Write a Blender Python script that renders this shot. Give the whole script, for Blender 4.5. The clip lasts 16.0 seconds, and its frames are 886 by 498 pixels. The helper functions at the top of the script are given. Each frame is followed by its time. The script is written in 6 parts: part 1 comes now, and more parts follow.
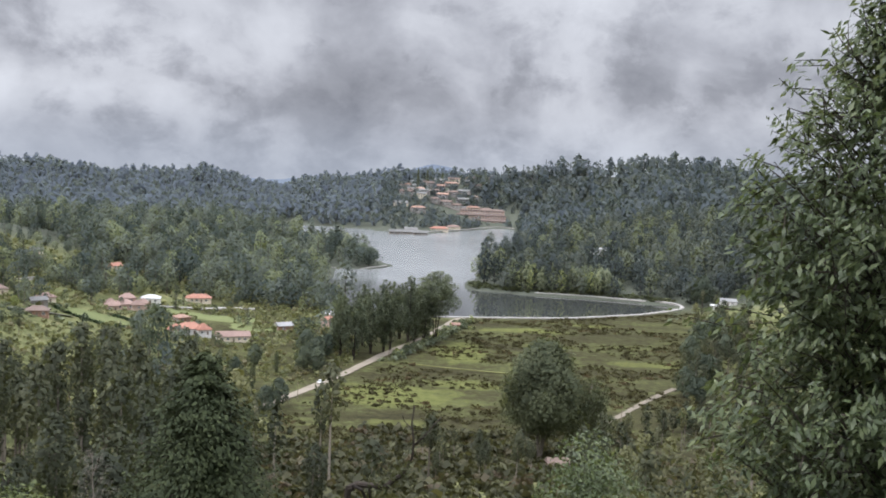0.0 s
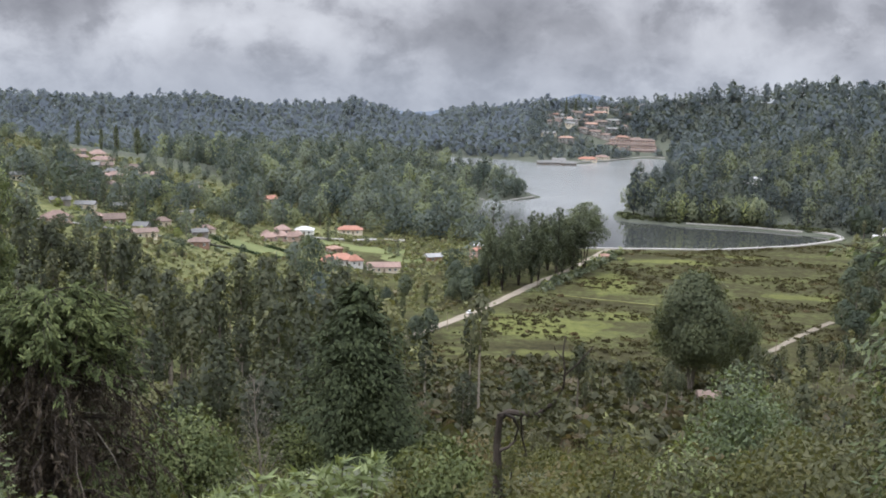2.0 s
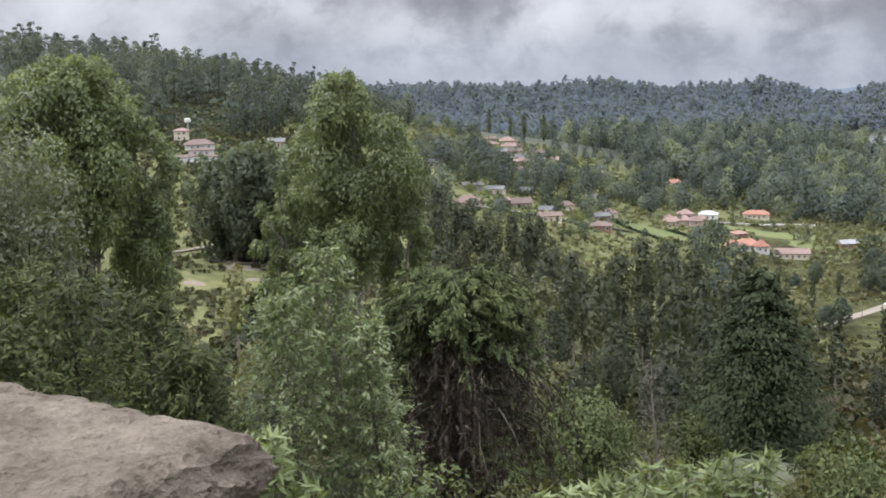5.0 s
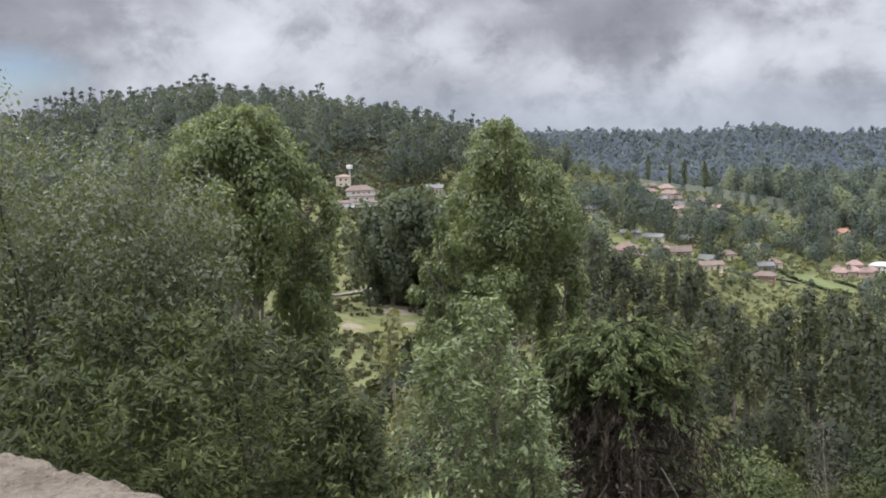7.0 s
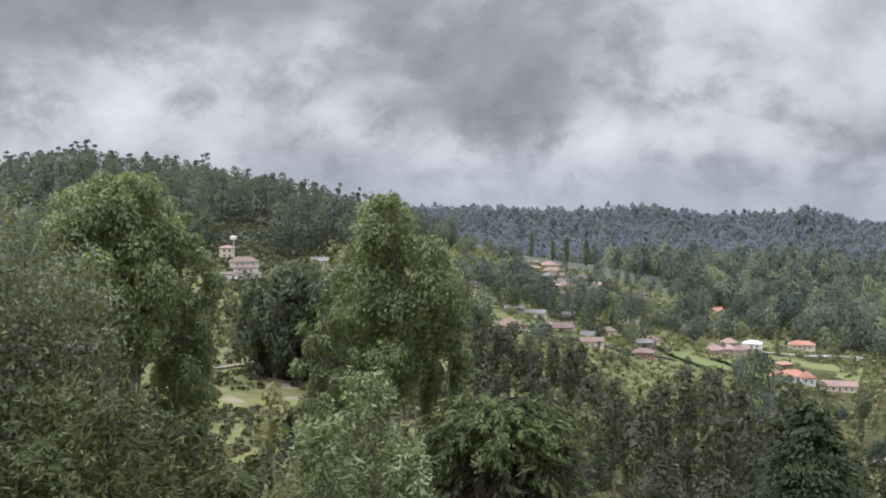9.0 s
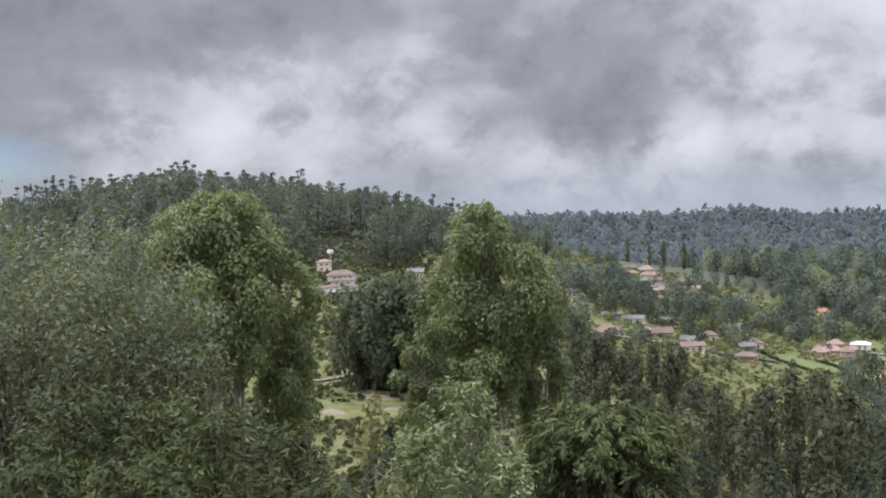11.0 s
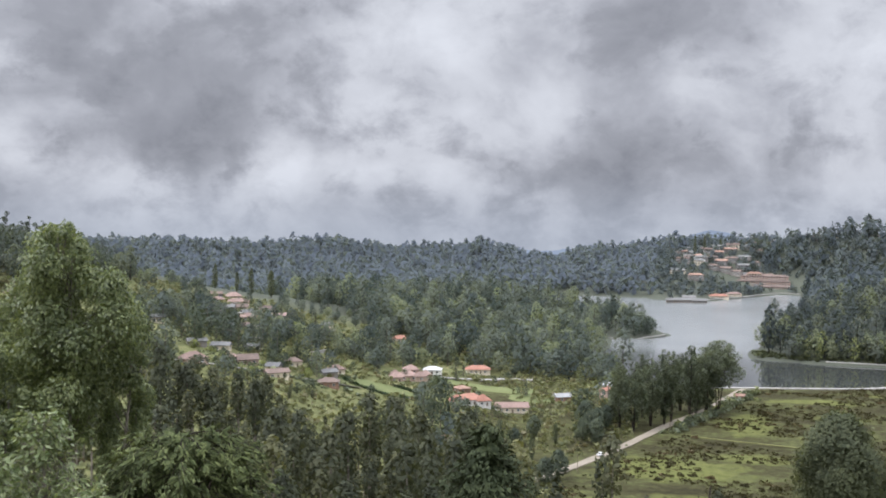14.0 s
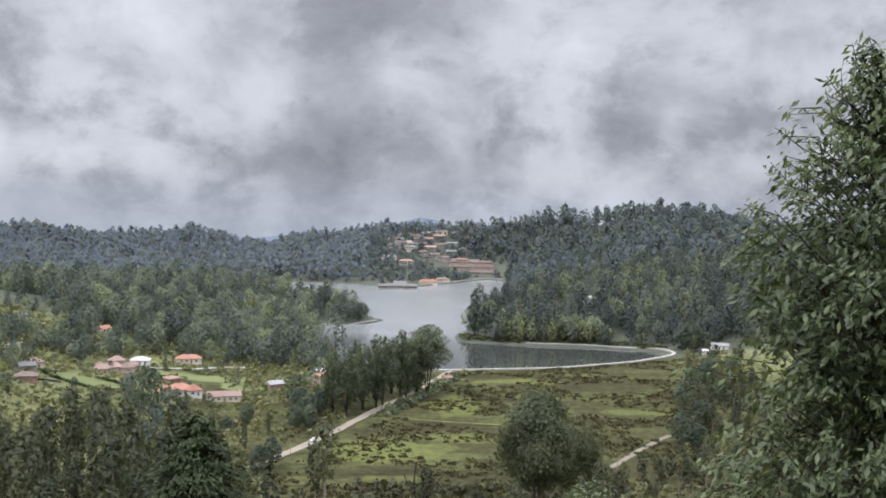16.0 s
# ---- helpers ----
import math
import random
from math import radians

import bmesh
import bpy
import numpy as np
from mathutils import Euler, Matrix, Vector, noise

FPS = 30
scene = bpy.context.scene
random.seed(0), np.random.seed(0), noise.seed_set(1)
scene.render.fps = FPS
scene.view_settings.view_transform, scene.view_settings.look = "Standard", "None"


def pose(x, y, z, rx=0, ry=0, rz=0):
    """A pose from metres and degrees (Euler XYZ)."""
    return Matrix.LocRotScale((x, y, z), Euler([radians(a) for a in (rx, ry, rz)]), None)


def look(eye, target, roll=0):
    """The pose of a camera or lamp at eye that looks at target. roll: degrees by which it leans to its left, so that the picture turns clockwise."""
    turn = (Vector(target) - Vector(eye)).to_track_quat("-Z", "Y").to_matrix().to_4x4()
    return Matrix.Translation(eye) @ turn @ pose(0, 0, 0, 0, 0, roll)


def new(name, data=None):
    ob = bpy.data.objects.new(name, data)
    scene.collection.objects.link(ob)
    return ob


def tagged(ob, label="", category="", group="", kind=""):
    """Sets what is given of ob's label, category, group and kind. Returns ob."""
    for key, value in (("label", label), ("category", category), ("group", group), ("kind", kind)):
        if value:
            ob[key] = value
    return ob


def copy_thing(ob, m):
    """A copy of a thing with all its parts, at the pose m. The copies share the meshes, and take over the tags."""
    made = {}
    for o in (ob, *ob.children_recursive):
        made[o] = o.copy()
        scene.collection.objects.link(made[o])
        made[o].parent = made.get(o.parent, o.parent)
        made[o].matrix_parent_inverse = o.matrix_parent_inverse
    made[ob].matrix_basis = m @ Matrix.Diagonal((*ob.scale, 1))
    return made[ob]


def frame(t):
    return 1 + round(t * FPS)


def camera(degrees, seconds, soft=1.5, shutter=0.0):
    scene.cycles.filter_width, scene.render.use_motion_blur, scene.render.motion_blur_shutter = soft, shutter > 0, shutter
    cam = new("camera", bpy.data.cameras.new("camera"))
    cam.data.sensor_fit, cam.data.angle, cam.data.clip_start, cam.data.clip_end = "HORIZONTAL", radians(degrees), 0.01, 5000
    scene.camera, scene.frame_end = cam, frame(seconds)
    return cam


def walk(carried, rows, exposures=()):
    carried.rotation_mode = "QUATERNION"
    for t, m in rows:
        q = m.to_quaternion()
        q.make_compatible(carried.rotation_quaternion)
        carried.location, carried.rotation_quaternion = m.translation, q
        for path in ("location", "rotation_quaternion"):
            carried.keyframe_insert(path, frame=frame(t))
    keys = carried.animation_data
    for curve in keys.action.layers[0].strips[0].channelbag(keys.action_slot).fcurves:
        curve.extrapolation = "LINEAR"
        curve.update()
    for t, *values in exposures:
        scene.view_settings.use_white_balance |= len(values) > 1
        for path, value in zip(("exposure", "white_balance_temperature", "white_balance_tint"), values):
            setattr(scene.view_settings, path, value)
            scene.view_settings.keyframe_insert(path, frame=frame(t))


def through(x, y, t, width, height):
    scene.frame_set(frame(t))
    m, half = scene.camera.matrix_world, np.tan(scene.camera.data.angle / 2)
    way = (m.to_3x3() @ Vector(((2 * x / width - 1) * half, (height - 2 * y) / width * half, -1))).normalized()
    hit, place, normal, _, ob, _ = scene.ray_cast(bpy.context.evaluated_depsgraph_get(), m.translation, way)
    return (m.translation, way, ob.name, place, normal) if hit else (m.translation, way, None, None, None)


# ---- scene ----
# ---- camera ----
EYE_Z = 125.0
ROWS = (
    (0.00, -3.10, -5.28, 2.75, 0.000, -0.000, -0.000),
    (0.50, -3.87, -5.77, 2.68, -0.020, -0.001, -0.010),
    (1.00, -4.36, -6.68, 2.54, -0.045, -0.032, -0.020),
    (1.50, -6.28, -7.68, 2.25, -0.060, -0.036, -0.012),
    (2.00, -10.66, -9.12, 1.57, -0.047, -0.033, -0.012),
    (2.50, -15.41, -9.84, 0.76, -0.038, -0.050, 0.000),
    (3.00, -19.32, -10.13, 0.09, -0.021, -0.012, 0.005),
    (3.50, -23.17, -10.16, -0.60, -0.021, 0.040, -0.002),
    (4.00, -26.24, -10.13, -1.12, -0.020, 0.099, -0.018),
    (4.50, -28.79, -10.06, -1.38, -0.015, 0.137, -0.027),
    (5.00, -31.53, -10.00, -1.22, -0.001, 0.134, -0.025),
    (5.20, -32.85, -9.98, -1.22, -0.005, 0.125, -0.019),
    (6.25, -38.00, -9.10, -1.50, -0.165, 0.285, -0.015),
    (7.30, -40.00, -6.41, -1.62, -0.319, 0.432, -0.009),
    (7.50, -40.12, -5.71, -1.60, -0.313, 0.427, 0.000),
    (8.00, -39.88, -4.37, -0.99, -0.304, 0.412, 0.007),
    (8.50, -37.04, -3.74, -0.23, -0.300, 0.418, 0.008),
    (8.70, -35.45, -3.70, -0.08, -0.296, 0.414, 0.006),
    (9.75, -31.90, -3.50, -0.35, -0.295, 0.400, 0.015),
    (10.80, -36.85, -3.28, -1.65, -0.293, 0.386, 0.019),
    (11.00, -38.49, -3.11, -2.09, -0.289, 0.391, 0.016),
    (11.50, -40.97, -2.75, -2.62, -0.292, 0.385, 0.021),
    (12.00, -41.84, -2.63, -2.60, -0.290, 0.390, 0.016),
    (12.50, -40.39, -2.37, -1.89, -0.309, 0.380, 0.018),
    (13.00, -31.07, -2.09, -0.84, -0.316, 0.351, 0.014),
    (13.50, -23.05, -2.00, -0.14, -0.295, 0.277, 0.002),
    (14.00, -17.38, -2.04, 0.44, -0.218, 0.203, 0.028),
    (14.50, -12.48, -2.13, 0.69, -0.151, 0.139, 0.024),
    (15.00, -8.88, -2.34, 0.80, -0.128, 0.079, 0.038),
    (15.50, -6.20, -2.46, 1.04, -0.138, 0.050, 0.057),
    (16.00, -2.61, -2.54, 1.07, -0.133, 0.047, 0.046),
)


def heading(t, yaw, pitch, roll, dx, dy, dz):
    """A row of the walk: yaw to the right of +Y, pitch up and roll in degrees, the eye's shift in metres."""
    a, e = radians(yaw), radians(pitch)
    eye = Vector((dx, dy, EYE_Z + dz))
    way = Vector((math.sin(a) * math.cos(e), math.cos(a) * math.cos(e), math.sin(e)))
    return t, look(eye, eye + way, roll)


cam = camera(43.62, 16.0, soft=1.85)
walk(cam, [heading(*row) for row in ROWS], ((0.0, 0.19, 6020, 16), (2.5, 0.19, 6020, 16), (4.5, 0.27, 6020, 16), (7.5, 0.24, 6020, 16), (8.5, 0.19, 6020, 16), (16.0, 0.19, 6020, 16)))

# ---- world and sun ----
SUN_AZ, SUN_EL = -118.0, 50.0          # where the sun stands, degrees to the right of +Y and up


class Nodes:
    """Short hand for building a node tree."""

    def __init__(self, tree):
        self.tree = tree
        tree.nodes.clear()

    def add(self, kind):
        return self.tree.nodes.new(kind)

    def link(self, a, b):
        self.tree.links.new(a, b)

    def put(self, socket, value):
        if isinstance(value, bpy.types.NodeSocket):
            self.link(value, socket)
        else:
            socket.default_value = value

    def math(self, op, a, b=0.0, c=0.0, clamp=False):
        node = self.add("ShaderNodeMath")
        node.operation, node.use_clamp = op, clamp
        for i, v in enumerate((a, b, c)):
            self.put(node.inputs[i], v)
        return node.outputs[0]

    def vmath(self, op, a, b=(0, 0, 0)):
        node = self.add("ShaderNodeVectorMath")
        node.operation = op
        self.put(node.inputs[0], a), self.put(node.inputs[1], b)
        return node.outputs["Value"] if op in ("DOT_PRODUCT", "LENGTH", "DISTANCE") else node.outputs[0]

    def noise(self, vector, scale, detail=4.0, rough=0.55, distortion=0.0):
        node = self.add("ShaderNodeTexNoise")
        self.put(node.inputs["Vector"], vector)
        node.inputs["Scale"].default_value, node.inputs["Detail"].default_value = scale, detail
        node.inputs["Roughness"].default_value, node.inputs["Distortion"].default_value = rough, distortion
        return node.outputs["Fac"]

    def noise_colour(self, vector, scale, detail=4.0, rough=0.55):
        self.noise(vector, scale, detail, rough)
        return self.tree.nodes[-1].outputs["Color"]

    def ramp(self, fac, stops):
        node = self.add("ShaderNodeValToRGB")
        self.put(node.inputs[0], fac)
        els = node.color_ramp.elements
        while len(els) < len(stops):
            els.new(0.5)
        for el, (p, c) in zip(els, stops):
            el.position, el.color = p, (*c, 1) if len(c) == 3 else c
        return node.outputs[0]

    def span(self, value, a, b, c=0.0, d=1.0):
        node = self.add("ShaderNodeMapRange")
        node.interpolation_type = "SMOOTHSTEP"
        for i, v in enumerate((value, a, b, c, d)):
            self.put(node.inputs[i], v)
        return node.outputs[0]

    def add_all(self, value):
        node = self.add("ShaderNodeCombineXYZ")
        for i in range(3):
            self.put(node.inputs[i], value)
        return node.outputs[0]

    def mix(self, fac, a, b, blend="MIX"):
        node = self.add("ShaderNodeMix")
        node.data_type, node.blend_type = "RGBA", blend
        for i, v in ((0, fac), (6, a), (7, b)):
            self.put(node.inputs[i], (*v, 1) if isinstance(v, tuple) and len(v) == 3 else v)
        return node.outputs[2]


def bearing(az, el):
    a, e = radians(az), radians(el)
    return (math.sin(a) * math.cos(e), math.cos(a) * math.cos(e), math.sin(e))


def build_world():
    """A broken overcast: the clear sky above, a sheet of cloud under it with thicker and thinner parts."""
    world = bpy.data.worlds.new("sky")
    world.use_nodes = True
    scene.world = world
    n = Nodes(world.node_tree)
    out, back = n.add("ShaderNodeOutputWorld"), n.add("ShaderNodeBackground")
    sky = n.add("ShaderNodeTexSky")
    sky.sky_type, sky.sun_disc, sky.altitude = "NISHITA", False, 2100.0
    sky.sun_elevation, sky.sun_rotation = radians(SUN_EL), radians(SUN_AZ)
    way = n.add("ShaderNodeTexCoord").outputs["Generated"]
    sep = n.add("ShaderNodeSeparateXYZ")
    n.link(way, sep.inputs[0])
    up = sep.outputs[2]
    flat = n.vmath("MULTIPLY", way, (1.0, 1.0, 1.35))
    # the cloud sheet: large masses and smaller billows
    wide = n.noise(flat, 2.8, 4.0, 0.5, 0.1)
    puff = n.noise(n.vmath("ADD", flat, (3.1, 1.7, 0.4)), 7.0, 7.0, 0.55, 0.25)
    fine = n.noise(n.vmath("ADD", flat, (0.3, 5.7, 2.4)), 17.0, 8.0, 0.6, 0.2)
    billow = n.math("ABSOLUTE", n.math("SUBTRACT", fine, 0.5))
    v = n.math("ADD", n.math("MULTIPLY", wide, 0.40), n.math("MULTIPLY", puff, 0.62))
    v = n.math("ADD", v, n.math("ADD", n.math("MULTIPLY", billow, -0.22), n.math("MULTIPLY", n.math("SUBTRACT", fine, 0.5), n.span(up, 0.03, 0.16, 0.46, 0.22))))
    # the masses have torn, billowing outlines
    torn = n.noise_colour(n.vmath("ADD", flat, (5.2, 0.9, 3.3)), 5.0, 6.0, 0.6)
    bent = n.vmath("ADD", way, n.vmath("MULTIPLY", n.vmath("SUBTRACT", torn, (0.5, 0.5, 0.5)), (0.16, 0.16, 0.12)))
    for az, el, width, amount in CLOUD_MASSES:
        d = n.vmath("DISTANCE", n.vmath("MULTIPLY", bent, (1, 1, 1.5)), tuple(a * b for a, b in zip(bearing(az, el), (1, 1, 1.5))))
        v = n.math("ADD", v, n.span(d, 0.0, width, amount * 0.62, 0.0))
    cloud = n.ramp(v, ((0.20, (0.21, 0.217, 0.242)), (0.41, (0.335, 0.343, 0.372)), (0.49, (0.452, 0.462, 0.495)),
                       (0.56, (0.575, 0.587, 0.617)), (0.68, (0.70, 0.715, 0.745))))
    v2 = n.span(up, 0.26, 0.8, 1.0, 7.2)           # the unseen sky towards the zenith is brightened, for more light on the land
    cloud = n.vmath("MULTIPLY", cloud, n.add_all(v2))
    cloud = n.vmath("MULTIPLY", cloud, (0.945, 0.95, 0.90))
    # a grey veil low over the hills
    veil = n.span(up, -0.04, 0.05, 0.62, 0.0)
    cloud = n.mix(veil, cloud, (0.35, 0.39, 0.43))
    clear = n.mix(1.0, sky.outputs[0], (0.055, 0.06, 0.07), "MULTIPLY")
    gap = n.vmath("DISTANCE", n.vmath("MULTIPLY", way, (1, 1, 2.2)), tuple(a * b for a, b in zip(bearing(-60.5, 2.0), (1, 1, 2.2))))
    hole = n.span(n.math("ADD", gap, n.math("MULTIPLY", puff, 0.12)), 0.07, 0.13, 0.85, 0.0)
    n.link(n.mix(hole, cloud, clear), back.inputs[0])
    back.inputs[1].default_value = 1.0
    n.link(back.outputs[0], out.inputs[0])


# darker and lighter masses of cloud: azimuth, elevation, width, amount
CLOUD_MASSES = ((-20.1, 5.3, 0.10, -0.04), (-17.5, 7.0, 0.12, -0.10), (-22.0, 8.2, 0.12, -0.14), (4.0, 6.5, 0.14, 0.10), (-1.0, 6.5, 0.12, 0.08), (-23.2, 4.6, 0.07, -0.05), (-21.4, 2.0, 0.06, 0.09), (-14.9, 2.7, 0.06, -0.13), (-12.3, 1.2, 0.06, 0.13), (-14.6, 7.5, 0.07, -0.09),
                (-5.8, 7.1, 0.05, 0.15), (-8.6, 2.4, 0.11, -0.12), (-2.0, 3.9, 0.07, -0.11), (-3.4, 1.0, 0.09, -0.08), (-0.8, 0.6, 0.05, 0.08), (7.2, 3.4, 0.07, -0.12), (9.2, 3.5, 0.04, 0.12), (5.9, 1.0, 0.08, 0.12),
                (5.8, 5.7, 0.06, -0.07), (7.7, 9.1, 0.14, 0.12), (-9.3, 5.9, 0.09, 0.07), (15.8, 8.4, 0.16, 0.12), (12.0, 4.6, 0.07, -0.08), (0.5, 9.0, 0.12, 0.06),
                (-37.6, 7.6, 0.16, -0.15), (-26.2, 4.0, 0.12, -0.16), (-31.2, 3.9, 0.15, -0.20), (-28.5, 7.0, 0.14, -0.13), (-19.9, 4.9, 0.06, 0.10), (-21.0, 2.4, 0.045, -0.09), (-16.9, 1.5, 0.05, 0.13), (-26.0, 0.3, 0.06, 0.10),
                (-15.8, 9.0, 0.06, 0.06), (-14.2, 10.2, 0.05, -0.16), (-32.4, 0.4, 0.07, 0.12), (-38.6, 2.8, 0.07, 0.12), (-61.0, 5.6, 0.22, -0.23), (-55.0, 9.0, 0.18, -0.13), (-46.1, 9.2, 0.12, -0.16), (-47.4, 5.9, 0.09, 0.07),
                (-50.3, 4.0, 0.08, 0.07), (-40.9, 6.7, 0.07, 0.07), (-39.8, 3.6, 0.06, 0.08), (-35.5, 8.4, 0.10, -0.12), (-21.2, 1.0, 0.05, 0.12), (-44.1, 0.8, 0.09, 0.07), (-54.5, 3.0, 0.06, -0.06), (-16.0, 5.0, 0.05, 0.05))
build_world()

sun = new("sun", bpy.data.lights.new("sun", "SUN"))
sun.data.energy, sun.data.angle, sun.data.color = 2.3, radians(16.0), (1.0, 0.96, 0.90)
sun.matrix_world = look((0, 0, 300), Vector((0, 0, 300)) - Vector(bearing(SUN_AZ, SUN_EL)))

# ---- the lie of the land ----
LAKE = ((-22, 802), (49, 823), (108, 864), (147, 913), (139, 938), (85, 955), (22, 958), (-29, 975), (-34, 1010), (-10, 1120), (10, 1250),
        (30, 1500), (16, 1740), (-12, 1760), (-62, 1660), (-128, 1552), (-190, 1600), (-290, 1620), (-430, 1650), (-440, 1560), (-270, 1440), (-180, 1260),
        (-134, 1170), (-112, 1128), (-128, 1096), (-165, 1082), (-160, 1030), (-150, 900), (-132, 830), (-90, 800), (-55, 792))


def shore(x, y):
    """Metres to the lake's edge: positive on land, negative over the water."""
    best, inside = np.full(x.shape, 1e9), np.zeros(x.shape, bool)
    for (ax, ay), (bx, by) in zip(LAKE, LAKE[1:] + LAKE[:1]):
        ux, uy = bx - ax, by - ay
        s = np.clip(((x - ax) * ux + (y - ay) * uy) / (ux * ux + uy * uy), 0, 1)
        best = np.minimum(best, np.hypot(x - ax - s * ux, y - ay - s * uy))
        inside ^= ((ay > y) != (by > y)) & (x < ux * (y - ay) / (uy + 1e-9) + ax)
    return np.where(inside, -best, best)


def smooth(v, a, b):
    s = np.clip((v - a) / (b - a), 0, 1)
    return s * s * (3 - 2 * s)


def ripple(x, y):
    """A gentle unevenness of about one, from a few crossing waves."""
    return (np.sin(x / 31 + 1.3 * np.sin(y / 47)) + np.sin(y / 23 + x / 71) + 0.6 * np.sin(x / 13 - y / 17) + 0.4 * np.sin(x / 7.1 + y / 5.3)) / 2.2


def hill(x, y, cx, cy, height, along, across, turn=0.0):
    c, s = np.cos(np.radians(turn)), np.sin(np.radians(turn))
    u, v = (x - cx) * c + (y - cy) * s, -(x - cx) * s + (y - cy) * c
    return height * np.exp(-(u / along) ** 2 / 2 - (v / across) ** 2 / 2)


def ground(x, y):
    """The height of the ground over the lake, in metres."""
    x, y = np.asarray(x, float), np.asarray(y, float)
    r, az = np.hypot(x, y), np.degrees(np.arctan2(x, y))
    ahead = smooth(np.abs(az + 22), 120, 75)                       # behind the viewpoint the hill goes on
    slope = np.interp(r, (0, 2.0, 4, 10, 25, 60, 120, 200, 300, 380, 430, 470), (123.4, 123.4, 121.8, 118.3, 113, 102, 80, 56, 32, 15, 7, 2.5))
    slope = slope * ahead + (123.4 + smooth(r, 3, 300) * 40) * (1 - ahead)
    shelf = np.interp(az, (-62, -40, -32, -26, -20, -15, -9), (64, 61, 54, 41, 17, 6, 2.2)) * (0.6 + 0.4 * smooth(r, 250, 950)) * smooth(r, 1180, 940)
    z = np.maximum(slope, shelf) + 3.0 * np.exp(-((slope - shelf) / 9) ** 2) * smooth(shelf, 6, 20)
    z = z + hill(x, y, -777, 640, 69, 168, 210, 39) * smooth(r, 350, 700)
    z = z + np.where(x > -330, hill(x, y, -330, 1090, 24, 110, 150), hill(x, y, -330, 1090, 24, 170, 150)) * smooth(r, 600, 900)
    z = z + hill(x, y, 225, 1790, 100, 250, 330, -7)
    z = z + hill(x, y, 330, 1050, 30, 110, 200)
    z = z + hill(x, y, -190, 2250, 26, 150, 200)
    crest = np.interp(az, (-60, -33.5, -29, -25.7, -23.2, -21.5, -19.7, -17.5, -15.5, -13.2, -11.6, -10.4, -8.4, -6.5, -4), (48, 46, 43, 38, 51, 40, 27, 36, 43, 20, 8, 20, 16, 18, 16))
    z = z + crest * np.exp(-((r - 2120) / 150) ** 2 / 2) * smooth(np.abs(az + 32), 40, 30)
    d = shore(x, y)
    z = z + ripple(x, y) * np.interp(r, (4, 40, 400, 520, 900, 1500), (0.1, 0.8, 1.6, 0.35, 1.5, 4))
    lip = 1.3 + 0.09 * np.maximum(d, 0) + 0.0011 * np.maximum(d, 0) ** 2
    z = np.where(r > 430, np.minimum(z, lip), z)
    z = np.where(d < 0, -0.25 + 0.12 * np.maximum(d, -25), np.maximum(z, 0.35 + 0.9 * smooth(d, 0, 6)))
    return z - 260 * smooth(r, 2350, 4200)


def spot(az, r):
    """A place in the plan by its bearing from the viewpoint and its distance."""
    return r * math.sin(radians(az)), r * math.cos(radians(az))


def level(x, y):
    return float(ground(np.array([x]), np.array([y]))[0])

# ---- materials ----
def material(name):
    m = bpy.data.materials.new(name)
    m.use_nodes = True
    n = Nodes(m.node_tree)
    out, bsdf = n.add("ShaderNodeOutputMaterial"), n.add("ShaderNodeBsdfPrincipled")
    n.link(bsdf.outputs[0], out.inputs[0])
    return m, n, bsdf, out


def bump(n, bsdf, height, strength, distance):
    node = n.add("ShaderNodeBump")
    node.inputs["Strength"].default_value, node.inputs["Distance"].default_value = strength, distance
    n.link(height, node.inputs["Height"])
    n.link(node.outputs[0], bsdf.inputs["Normal"])


def surface(name, dark, light, scale, rough=0.8, metal=0.0, bumpy=0.3, fine=12.0, depth=0.02, vary=0.25):
    """A plain worn surface: two scales of mottling, a fine relief and a small shift of tone from object to object."""
    m, n, bsdf, _ = material(name)
    at = n.add("ShaderNodeTexCoord").outputs["Object"]
    a, b = n.noise(at, scale, 5.0, 0.6), n.noise(at, scale * fine, 4.0, 0.6)
    v = n.math("ADD", n.math("MULTIPLY", a, 0.65), n.math("MULTIPLY", b, 0.35))
    v = n.math("ADD", v, n.math("MULTIPLY", n.math("SUBTRACT", n.add("ShaderNodeObjectInfo").outputs["Random"], 0.5), vary))
    n.link(n.ramp(v, ((0.32, dark), (0.68, light))), bsdf.inputs["Base Color"])
    bsdf.inputs["Roughness"].default_value, bsdf.inputs["Metallic"].default_value = rough, metal
    bsdf.inputs["Specular IOR Level"].default_value = 0.5 if rough < 0.7 else 0.12
    bump(n, bsdf, b, bumpy, depth)
    return m


